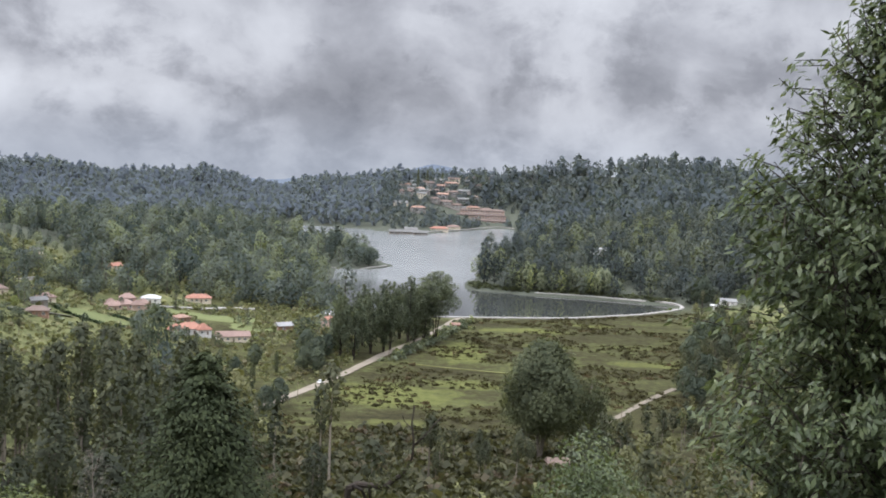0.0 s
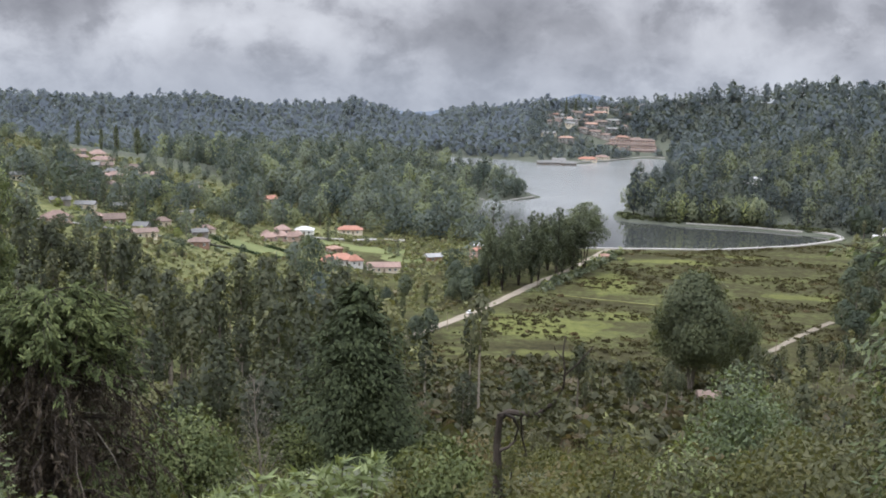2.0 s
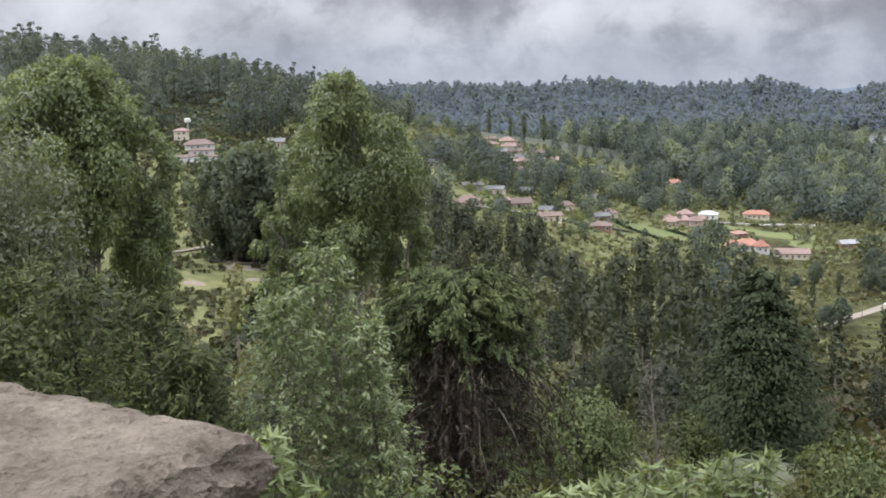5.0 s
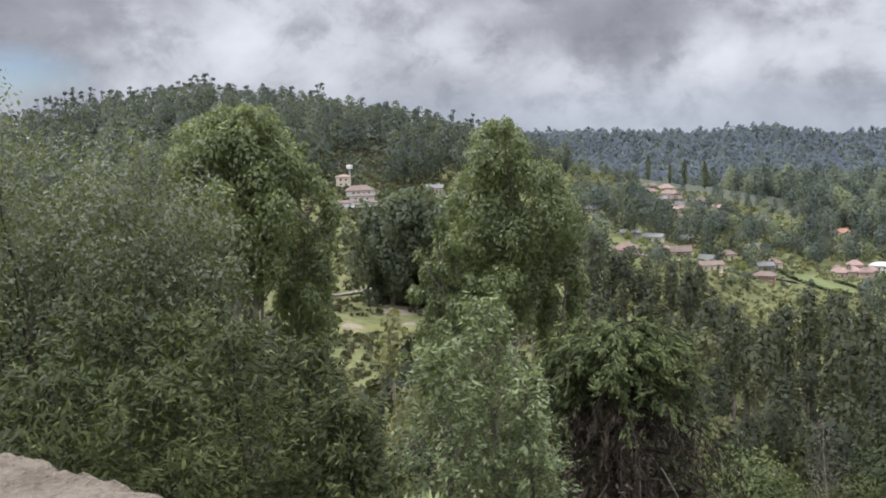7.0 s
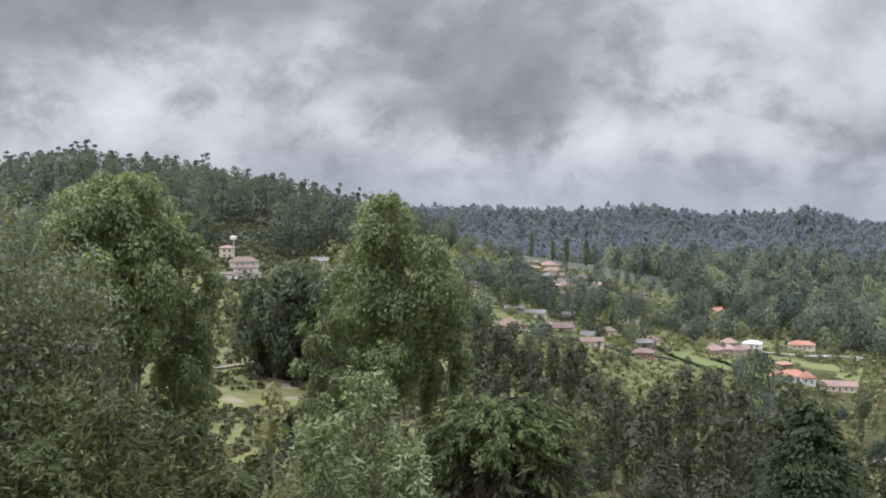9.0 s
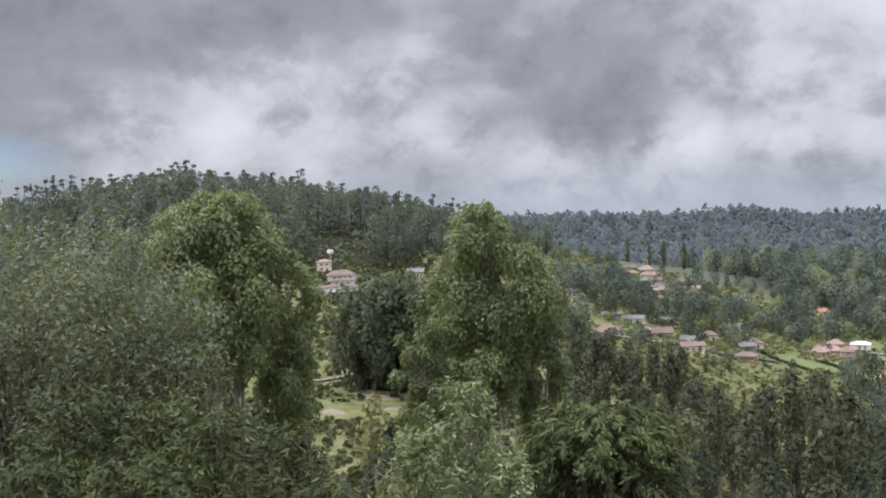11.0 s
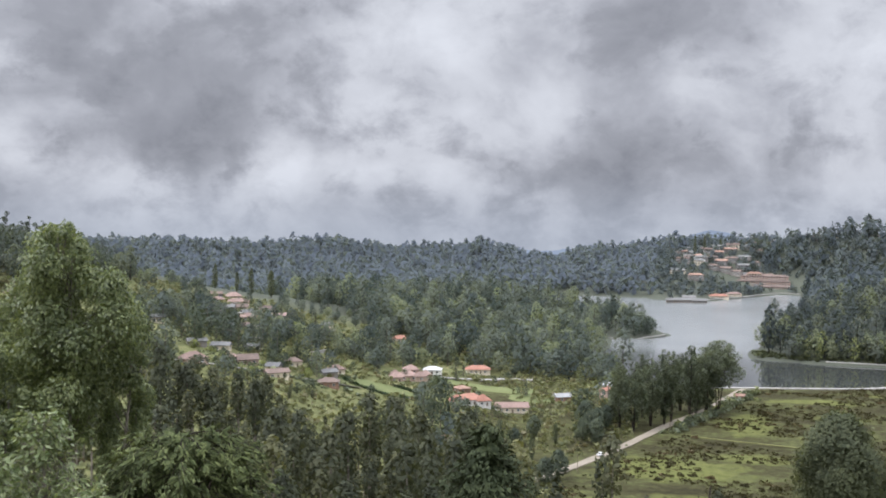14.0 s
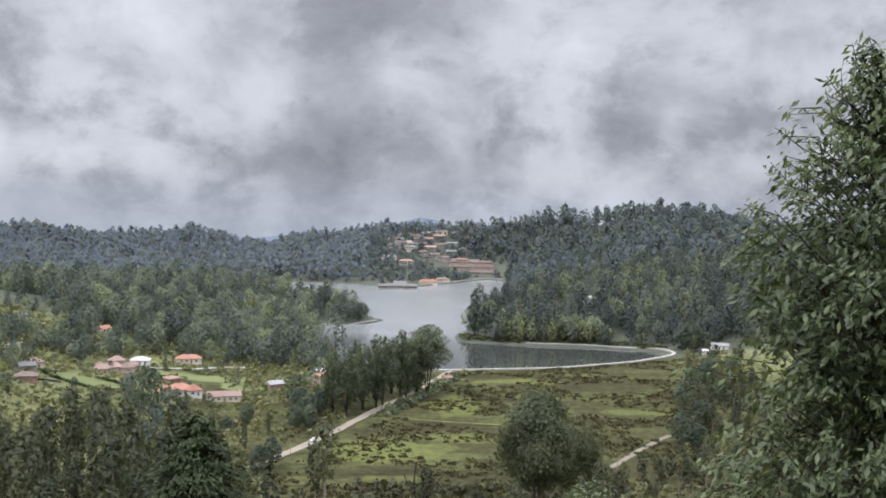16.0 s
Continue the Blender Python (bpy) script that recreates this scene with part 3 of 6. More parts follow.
    return leaves, tube(((0, 0, -0.6), (0.03 * width, 0, height * 0.45), (0, 0, height * 0.85)), (0.018 * height, 0.012 * height, 0.003 * height), sides)


def spire_tree(height, width, count, size, belly=0.45, thin=0.5, sag=0.5, fine=True, power=0.75, split=False, whorls=46):
    """A conifer: a straight trunk and whorls of sagging boughs that carry the sprays."""
    wood = [tube(((0, 0, -0.6), (0, 0, height * 0.5), (0, 0, height * 0.98)), (0.022 * height, 0.013 * height, 0.003), 7)]
    at, along, normal = [], [], []
    boughs = whorls if fine else 22
    for j in range(boughs):
        h = 0.06 + 0.93 * (j + rng.random()) / boughs
        reach = width / 2 * (1 - h) ** power * (0.75 + 0.45 * rng.random()) * min(1, 0.55 + h / belly)
        a = j * 2.39996 + rng.random() * 0.4
        way = np.array([math.cos(a), math.sin(a), 0])
        base, tip = np.array([0, 0, h * height]), np.array([0, 0, h * height - reach * sag * 0.45]) + way * reach
        if fine:
            wood.append(limb(base, tip, 0.006 * height * (1.2 - h), 0.002, 0.04, 4, 4))
        k = max(3, int(count * (0.25 + reach / width) / boughs))
        s = rng.random(k) ** 0.7
        p = base + (tip - base) * s[:, None] + np.array([0, 0, 1]) * (reach * 0.10 * np.sin(s * np.pi))[:, None]
        p = p + rng.normal(size=(k, 3)) * np.array([0.11, 0.11, 0.07]) * (reach + 0.3) * (0.5 + s[:, None])
        at.append(p)
        along.append(way * 0.8 + rng.normal(size=(k, 3)) * 0.45 + np.array([0, 0, -sag]))
        normal.append(way * 0.4 + rng.normal(size=(k, 3)) * 0.5 + np.array([0, 0, 0.8]))
    at, along, normal = map(np.concatenate, (at, along, normal))
    length = size * (0.6 + 0.8 * rng.random(len(at)))
    away = np.stack((at[:, 0], at[:, 1], 0.25 * width + 0 * at[:, 2]), 1)
    return shaded(cards(at, normal, length, length * thin, along), away), wood if split else np.concatenate(wood)


def column_tree(height, width, count, size):
    """A poplar or cypress: one narrow column of upright leaves."""
    s = rng.random(count)
    r = width / 2 * np.clip(np.sin(np.clip(s * 0.93 + 0.07, 0, 1) * np.pi) ** 0.6, 0.05, 1) * (0.65 + 0.45 * rng.random(count))
    a = rng.random(count) * 2 * np.pi
    at = np.stack((np.cos(a) * r, np.sin(a) * r, height * (0.06 + 0.93 * s)), 1)
    normal = np.stack((np.cos(a), np.sin(a), 0.3 + 0 * a), 1) + 0.5 * rng.normal(size=(count, 3))
    length = size * (0.6 + 0.8 * rng.random(count))
    return shaded(cards(at, normal, length, length * 0.6, None, False), np.stack((np.cos(a), np.sin(a), 0.3 + 0 * a), 1)), tube(((0, 0, -0.5), (0, 0, height * 0.5), (0, 0, height * 0.9)), (0.018 * height, 0.012 * height, 0.004), 6)


def bush(width, height, count, size, thin=0.45, point=True, lobes=9, droop=0.0, fine=True):
    ls = []
    for j in range(lobes):
        a, q = j * 2.4, math.sqrt((j + 0.5) / lobes)
        rad = width * (0.20 + 0.08 * rng.random())
        ls.append((math.cos(a) * q * width * 0.36, math.sin(a) * q * width * 0.36, height * (0.30 + 0.40 * (1 - q * q) * rng.random() + 0.2 * (1 - q)), rad, rad * height / width * 0.9))
    wood = np.concatenate([limb((0, 0, -0.3), l[:3], 0.012 * height, 0.004 * height, 0.15, 4 if fine else 2, 4 if fine else 3) for l in (ls if fine else ls[:2])])
    return lobed_leaves(ls, count, size, thin, droop, point), wood


def leaf_mesh(name, leaves, leaf):
    at = leaves[:, :4].mean(1)
    wave = 5.0 / max(np.ptp(at[:, 0]), 0.5)          # a few lighter and darker clumps over the crown
    x, y, z = at.T * wave
    tone = 0.12 * (np.sin(2.1 * x + 1.6 * np.sin(1.9 * z)) + np.sin(2.3 * y + 1.7 * z)) + 0.24
    return mesh_quads(name, leaves[:, :4], (leaf,), tint=np.repeat(tone, 4), normals=leaves[:, 4])


def plant(name, made, leaf, bark, label, category, m, group="", wood_name="trunk", crown_name="crown"):
    """One tree or shrub as a thing: an empty at its foot with the trunk and the crown under it."""
    leaves, wood = made
    root = thing(name, label, category, group, m=m)
    pieces = wood if isinstance(wood, list) else [wood]
    for i, piece in enumerate(pieces):
        name = wood_name if i == 0 else "branch"
        part(name, mesh_quads(name, piece, (bark,)), root)
    part(crown_name, leaf_mesh(crown_name, leaves, leaf), root)
    return root


def stand(x, y, turn=0.0, scale=1.0, sink=0.15, tall=1.0):
    return Matrix.LocRotScale((x, y, level(x, y) - sink), Euler((0, 0, turn)), (scale, scale, scale * tall))


def wood_of(name, places, kinds, leaf, label, bark=DARK_BARK):
    """Far woods as one piece: every tree still has its trunk and its leaves, joined into one mesh.
    places: rows of x, y, size; kinds: leaves and wood of the sorts to plant."""
    blocks, index, tint, facing = [], [], [], []
    pick = rng.integers(len(kinds), size=len(places))
    z = ground(places[:, 0], places[:, 1])
    for k, (leaves, wood) in enumerate(kinds):
        rows = np.flatnonzero(pick == k)
        if not len(rows):
            continue
        quads = np.concatenate((leaves, plain(wood)))
        sort = np.concatenate((np.zeros(len(leaves)), np.ones(len(wood))))
        a = rng.random(len(rows)) * 2 * np.pi
        s = places[rows, 2]
        tall = s * (0.9 + 0.25 * rng.random(len(rows)))
        c, q = np.cos(a)[:, None, None], np.sin(a)[:, None, None]
        x, y = quads[None, :, :, 0], quads[None, :, :, 1]
        turned = np.stack((x * c - y * q, x * q + y * c, quads[None, :, :, 2] + 0 * c), -1)
        corner = turned[:, :, :4] * np.stack((s, s, tall), -1)[:, None, None] + np.stack((places[rows, 0], places[rows, 1], z[rows] - 0.3), -1)[:, None, None]
        facing.append(turned[:, :, 4].reshape(-1, 3))
        blocks.append(corner.reshape(-1, 4, 3)), index.append(np.tile(sort, len(rows))), tint.append(np.repeat(rng.random(len(rows)), len(quads) * 4))
    me = mesh_quads(name, np.concatenate(blocks), (leaf, bark), np.concatenate(index), np.concatenate(tint), np.concatenate(facing))
    return thing(name, label, "woods", kind="stuff", data=me)


def scatter(x0, x1, y0, y1, gap, keep, size=(0.8, 1.2)):
    """Places on a shaken grid, kept where keep(x, y) is true."""
    gx, gy = np.meshgrid(np.arange(x0, x1, gap), np.arange(y0, y1, gap))
    x, y = (g.ravel() + rng.uniform(-0.42, 0.42, g.size) * gap for g in (gx, gy))
    ok = keep(x, y)
    return np.stack((x[ok], y[ok], rng.uniform(size[0], size[1], ok.sum())), 1)


# ---- ground and water ----
def build_ground():
    az = np.radians(np.concatenate((np.arange(-180, -72, 6.0), np.arange(-72, 28, 0.5), np.arange(28, 180, 6.0))))
    r = np.concatenate(((0.02, 0.6, 1.2, 2.0), np.geomspace(2.6, 420, 60), np.arange(432, 1250, 10.0), np.geomspace(1260, 4950, 40)))
    R, A = np.meshgrid(r, az, indexing="ij")
    x, y = R * np.sin(A), R * np.cos(A)
    v = np.stack((x, y, ground(x, y)), -1).reshape(-1, 3)
    i, j = np.meshgrid(np.arange(len(r) - 1), np.arange(len(az)), indexing="ij")
    j2, w = (j + 1) % len(az), len(az)
    f = np.stack((i * w + j, i * w + j2, (i + 1) * w + j2, (i + 1) * w + j), -1).reshape(-1, 4)
    me = mesh_polys("ground", v, f, (LAND,), smooth_faces=True)
    me.flip_normals()
    thing("ground", "grassy hillside falling to a marshy lakeside plain", "ground", kind="structure", data=me)


build_ground()
water = bmesh.new()
water.faces.new([water.verts.new((x, y, 0.0)) for x, y in ((-700, 700), (300, 700), (300, 1900), (-700, 1900))])
me = bpy.data.meshes.new("water")
water.to_mesh(me), water.free()
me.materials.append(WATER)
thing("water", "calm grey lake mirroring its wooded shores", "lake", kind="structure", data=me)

# ---- woods ----
ROAD = ((-26, 790), (-36, 752), (-50, 690), (-68, 626), (-86, 556), (-100, 508), (-110, 470), (-128, 440), (-160, 420))


def off_line(x, y, line):
    best = np.full(np.shape(x), 1e9)
    for (ax, ay), (bx, by) in zip(line, line[1:]):
        ux, uy = bx - ax, by - ay
        s = np.clip(((x - ax) * ux + (y - ay) * uy) / (ux * ux + uy * uy), 0, 1)
        best = np.minimum(best, np.hypot(x - ax - s * ux, y - ay - s * uy))
    return best


def polar(x, y):
    return np.degrees(np.arctan2(x, y)), np.hypot(x, y)


FAR_GUMS = [crown_tree(h, w, 220, 1.5, 0.14, b, 0.5, 0.5, whole=1.12) for h, w, b in ((29, 12, 0.8), (26, 11, 1.0), (31, 12, 0.65), (27, 14, 0.9), (24, 10, 0.7))]
FAR_ROUND = [crown_tree(h, w, 220, 1.5, 0.06, b, 0.42, 0.5, whole=1.12) for h, w, b in ((20, 16, 0.8), (18, 15, 0.7), (22, 14, 0.9), (17, 17, 0.75), (20, 13, 0.6))]
DIM_GUMS = [crown_tree(h, w, 62, 3.3, 0.10, b, 0.5, 2.4, whole=1.15) for h, w, b in ((25, 13, 0.8), (23, 14, 1.0), (27, 12, 0.7), (24, 15, 0.9))]
DIM_ROUND = [crown_tree(h, w, 62, 3.3, 0.05, b, 0.45, 2.4, whole=1.15) for h, w, b in ((19, 17, 0.8), (17, 16, 0.7), (20, 15, 0.9), (18, 18, 0.75))]
RIDGE_TREES = [crown_tree(h, w, 200, 1.45, 0.12, b, 0.5, 0.5, whole=1.05) for h, w, b in ((25, 14, 0.8), (22, 15, 0.7), (28, 12, 0.9), (24, 16, 0.75))]
SPIKES = [column_tree(22, 4.5, 50, 1.8), spire_tree(22, 8, 90, 2.0, fine=False)]


def in_mid_wood(x, y):
    az, r = polar(x, y)
    edge = np.interp(az, (-36, -30, -24, -20, -15, -11, -8, -5), (1050, 1050, 960, 880, 800, 790, 800, 900))
    return (az > -34) & ((az > -25) | (r > 1120)) & (r > edge) & (r < np.where(az < -9, 1235, 1330)) & (shore(x, y) > 3) & (x < -100)


def in_right_wood(x, y):
    az, r = polar(x, y)
    hotel = (off_line(x, y, ((-90, 1812), (12, 1812))) < 46) | (off_line(x, y, ((-80, 1690), (-62, 1710), (-8, 1776))) < 40)
    return ~hotel & (shore(x, y) > 4) & (r > np.interp(az, (-5, 9.3, 9.8, 30), (955, 955, 940, 850))) & (az < 17) & (x > -60) & (r < 2000)


def in_left_hill(x, y):
    az, r = polar(x, y)
    bare_slope = (az > -45.6) & (az < -42.2) & (r < 800)
    return (az < -33) & (az > -65) & (r > np.interp(az, (-60, -47, -41, -35), (560, 720, 700, 800))) & (r < 1010) & ~bare_slope


def in_far(x, y):
    az, r = polar(x, y)
    return (az > -46) & (az < -0.5) & (r > 1480) & (r < 2190) & (shore(x, y) > 6) & ~((az > -6.5) & (r < 2080))


def in_town_wood(x, y):
    az, r = polar(x, y)
    return (az > -6.5) & (az < 4) & (r > 1560) & (r < 2080) & (shore(x, y) > 7) & (off_line(x, y, ((-134, 1553), (-95, 1622), (-76, 1660))) > 14) & (off_line(x, y, ((-90, 1805), (12, 1805))) > 40)


wood_of("mid_woods", scatter(-950, -90, 760, 1340, 14.6, in_mid_wood, (0.7, 1.15)), FAR_GUMS[:2] + FAR_ROUND, HILL_WOOD, "mixed green woodland on a low ridge by the lake")
wood_of("east_woods", scatter(-60, 420, 690, 1330, 14.8, in_right_wood, (0.75, 1.25)), FAR_GUMS[:3] + FAR_ROUND[:4], EAST_WOOD, "dense dark woodland on the lakeside hill")
wood_of("hill_woods", scatter(-60, 620, 1330, 2250, 18.5, in_right_wood, (0.95, 1.3)), DIM_GUMS + DIM_ROUND[:2] + SPIKES * 2, HALF_HAZE_WOOD, "tall gum and pine woodland on the hilltop")
ridge = scatter(-1050, -480, 250, 900, 14.6, in_left_hill, (0.75, 1.1))
ridge[:, 2] *= np.interp(np.hypot(ridge[:, 0], ridge[:, 1]), (860, 930), (1.0, 0.7))      # lower growth along the crest
wood_of("ridge_woods", ridge, RIDGE_TREES, RIDGE_WOOD, "dark gum forest along a hill ridge")
wood_of("hill_bracken", scatter(-640, -420, 440, 620, 4.4, lambda x, y: (polar(x, y)[0] > -47) & (polar(x, y)[0] < -40) & (polar(x, y)[1] > 672) & (polar(x, y)[1] < 815), (0.5, 1.1)), [bush(4.4, 2.2, 24, 1.0, 0.8, False, 5, fine=False) for _ in range(3)], GARDEN_DARK, "green bracken on the open slope above a villa")
wood_of("distant_woods", scatter(-1700, 0, 1300, 2450, 19.0, in_far, (0.95, 1.2)), DIM_GUMS[:2] + DIM_ROUND, HAZE_WOOD, "distant ridge forest, blued in the leaf colour for haze", BARK)
wood_of("town_woods", scatter(-300, 150, 1560, 2090, 12, in_town_wood, (0.35, 0.7)), DIM_ROUND + SPIKES, HALF_HAZE_WOOD, "garden trees between the houses of a hillside town")

# ---- scrub on the slopes and tussocks in the marsh, too many to count ----
SCRUB_KINDS = [bush(4.2, 2.6, 26, 1.05, 0.75, False, 5, fine=False) for _ in range(3)] + [bush(3.0, 3.4, 25, 0.95, 0.75, False, 4, fine=False)]
FINEST_SCRUB = [bush(w, h, 560, 0.175, 0.5, True, 8, fine=False) for w, h in ((3.0, 2.2), (2.4, 3.0), (3.8, 2.0), (3.0, 3.4))]
FINE_SCRUB = [bush(w, h, 290, 0.20, 0.6, True, 6, fine=False) for w, h in ((3.2, 2.4), (2.6, 3.2), (4.0, 2.2), (3.4, 3.6))]
TUSSOCKS = [bush(w, h, 34, 0.9, 0.8, False, 5, fine=False) for w, h in ((6.5, 1.0), (3.4, 0.9), (10.0, 1.3), (4.6, 1.6))]
SLOPE_TREES = [crown_tree(h, w, 230, 0.85, bare, b, 0.55, 0.25, 4) for h, w, bare, b in ((24, 5.5, 0.50, 0.9), (26, 5, 0.56, 1.0), (22, 6, 0.44, 0.8), (11, 7, 0.12, 0.75), (14, 5.5, 0.2, 0.85))]


HOUSES = ((-366, 584), (-303, 522), (-314, 573), (-287, 553), (-264, 543), (-246, 572), (-236, 622), (-184, 645), (-157, 641), (-190, 706), (-236, 690), (-238, 738), (-214, 768))


def on_near_slope(x, y):
    az, r = polar(x, y)
    # left clear to fit the camera's view of the conifer's foot
    sight_gap = (az > -19) & (az < -11.5) & (r > 36) & (r < 76)
    return (az > -62) & (az < 24) & (r > 13) & (r < 125) & ~sight_gap


def on_low_slope(x, y):
    az, r = polar(x, y)
    glade = (az < -37.5) & (az > -45.5) & (r > 380) & (r < 560) & (np.sin(x / 9) + np.sin(y / 11) < 0.9)
    wild = (r < 440) | ((az < -24) & (az > -46) & (r < 920) & (np.sin(x / 7.3 + y / 19) + np.sin(y / 8.1) > np.where(az < -37, -1.4, -0.2)))
    return (az > -50) & (az < 20) & (r > 120) & (off_line(x, y, HOUSES) > 12) & wild & (off_line(x, y, ROAD) > 7) & ~glade & ((np.sin(x / 19 + np.sin(y / 27)) + np.sin(y / 15)) > -1.3)


def in_slope_wood(x, y):
    az, r = polar(x, y)
    west = (az > -36) & (az < -12.5) & (r > 110) & (r < 440)
    foot = (az > -60) & (az < -46) & (r > 120) & (r < 560)
    east = (az > 4.5) & (az < 18) & (r > 130) & (r < 420) & (np.sin(x / 11) + np.sin(y / 13) > 0.3)
    glade_foot = (az > -46) & (az < -36) & (r > 110) & (r < 325)
    front = (az > -12.5) & (az < -1.5) & (r > 110) & (r < 300) & (np.sin(x / 9) + np.sin(y / 14) > 0.7)
    return west | foot | east | front | glade_foot


def in_marsh(x, y):
    az, r = polar(x, y)
    side = np.interp(y, (440, 508, 556, 626, 690, 800), (-100, -88, -74, -56, -38, -20))
    clump = np.sin(x / 17 + 2 * np.sin(y / 33)) + np.sin(y / 11 + x / 40)
    return (x > side) & (r > 430) & (az < 13) & (shore(x, y) > 12) & (clump > -0.35)


wood_of("near_scrub", scatter(-60, 30, 6, 58, 3.7, lambda x, y: on_near_slope(x, y) & (np.hypot(x, y) < 56), (0.55, 1.15)), FINEST_SCRUB, BRAMBLE, "tangled olive and brown scrub just below the viewpoint")
wood_of("steep_scrub", scatter(-115, 55, 10, 125, 5.6, lambda x, y: on_near_slope(x, y) & (np.hypot(x, y) >= 56), (0.5, 1.4)), FINE_SCRUB, THICKET, "tangled olive and brown scrub on the steep slope")
wood_of("slope_scrub", scatter(-560, 160, 90, 840, 7.8, lambda x, y: on_low_slope(x, y) & (np.hypot(x, y) < 440), (0.5, 1.5)), SCRUB_KINDS, SCRUB, "olive scrub over the lower slope")
wood_of("village_scrub", scatter(-560, -140, 300, 840, 7.8, lambda x, y: on_low_slope(x, y) & (np.hypot(x, y) >= 440), (0.4, 1.2)), SCRUB_KINDS, PASTURE, "light green scrub between village gardens")
NEAR_TREES = [crown_tree(h, w, 900, 0.55, bare, b, 0.5, 0.25, 5) for h, w, bare, b in ((19, 6.5, 0.28, 0.85), (21, 6, 0.34, 1.0), (18, 7.5, 0.2, 0.75), (11, 7.5, 0.1, 0.75), (12, 7, 0.08, 0.7), (10, 8, 0.1, 0.85))]


def in_upper_wood(x, y):
    az, r = polar(x, y)
    return in_slope_wood(x, y) & (r < 215) & (az > -48)


wood_of("upper_woods", scatter(-150, 70, 80, 215, 12.5, in_upper_wood, (0.5, 0.95)), NEAR_TREES, VALLEY, "dark mixed trees over the upper slope", BARK)
wood_of("slope_woods", scatter(-480, 130, 60, 440, 14.6, lambda x, y: in_slope_wood(x, y) & ~in_upper_wood(x, y), (0.6, 1.15)), SLOPE_TREES, VALLEY, "slender mixed trees over the lower slope", BARK)
wood_of("meadow_trees", scatter(50, 180, 430, 860, 11.5, lambda x, y: (polar(x, y)[0] > np.interp(y, (430, 520, 600, 860), (6.5, 8.8, 9.6, 10.2))) & (polar(x, y)[0] < 14) & (shore(x, y) > 14) & (np.sin(x / 17) + np.sin(y / 23) > -1.2), (0.4, 0.9)), SLOPE_TREES, VALLEY, "dark small trees along the east edge of the marsh", BARK)
wood_of("meadow_thicket", scatter(-70, 70, 405, 470, 5.0, lambda x, y: (np.abs(polar(x, y)[0]) < 7.5) & (off_line(x, y, ROAD) > 8) & (np.sin(x / 9) + np.sin(y / 7) > -0.5), (0.8, 1.8)), SCRUB_KINDS, THICKET, "dark brown thicket along the near edge of the marsh")
wood_of("marsh_tussocks", scatter(-110, 190, 430, 860, 5.2, in_marsh, (0.35, 1.15)), TUSSOCKS, REED, "brown and green tussocks over the marsh")
wood_of("shore_bamboo", scatter(8, 96, 962, 992, 6.5, lambda x, y: shore(x, y) > 5, (0.55, 0.8)), FAR_GUMS[:3], WOOD, "light green bamboo along the wooded shore")
wood_of("shore_thicket", scatter(-40, 150, 945, 1000, 3.4, lambda x, y: (shore(x, y) > 3.5) & (shore(x, y) < 16) & (off_line(x, y, ((124, 948), (85, 960), (30, 963))) > 3.0), (0.8, 1.5)), SCRUB_KINDS, DOME, "dark undergrowth along the wooded shore")
wood_of("road_bushes", scatter(-70, -8, 618, 770, 5.0, lambda x, y: (off_line(x, y, ROAD) > 4.2) & (off_line(x, y, ROAD) < 13) & (x > np.interp(y, (618, 770), (-68, -34))), (1.1, 1.9)), SCRUB_KINDS, WOOD, "grey-green bushes along the lake road")


def in_pasture(x, y):
    az, r = polar(x, y)
    west = (az < -11.5) | (x < np.interp(y, (440, 508, 556, 626, 690, 800), (-122, -106, -92, -74, -56, -38)))
    return (az > -33) & (az < -7.5) & west & (r > 425) & (r < 900) & (off_line(x, y, HOUSES) > 13) & (off_line(x, y, ROAD) > 5) & (np.sin(x / 13 + np.sin(y / 19)) + np.sin(y / 16 + x / 37) > -1.6)


wood_of("glade_scrub", scatter(-580, -200, 230, 640, 5.2, lambda x, y: (polar(x, y)[0] < -36) & (polar(x, y)[0] > -47) & (polar(x, y)[1] > 300) & (off_line(x, y, ((-300, 300), (-268, 330))) > 13) & (off_line(x, y, ((-316, 333), (-284, 326))) > 5) & (off_line(x, y, ((-352, 322), (-338, 338), (-336, 352), (-340, 372), (-350, 384))) > 5), (0.4, 1.4)), SCRUB_KINDS, SCRUB, "green scrub round a glade")
wood_of("lower_thicket", scatter(-100, 110, 150, 440, 5.6, lambda x, y: (np.abs(polar(x, y)[0]) < 13) & (polar(x, y)[1] > 170) & (polar(x, y)[1] < 425) & (off_line(x, y, (spot(-3.4, 372), spot(-4.6, 384))) > 9) & (off_line(x, y, (spot(3.45, 372), spot(3.45, 350))) > 9), (0.6, 1.7)), SCRUB_KINDS, THICKET, "brown and olive thicket over the foot of the slope")
wood_of("pasture_scrub", scatter(-480, -45, 400, 860, 6.4, in_pasture, (0.5, 1.5)), SCRUB_KINDS, PASTURE, "pale olive scrub over rough pasture")

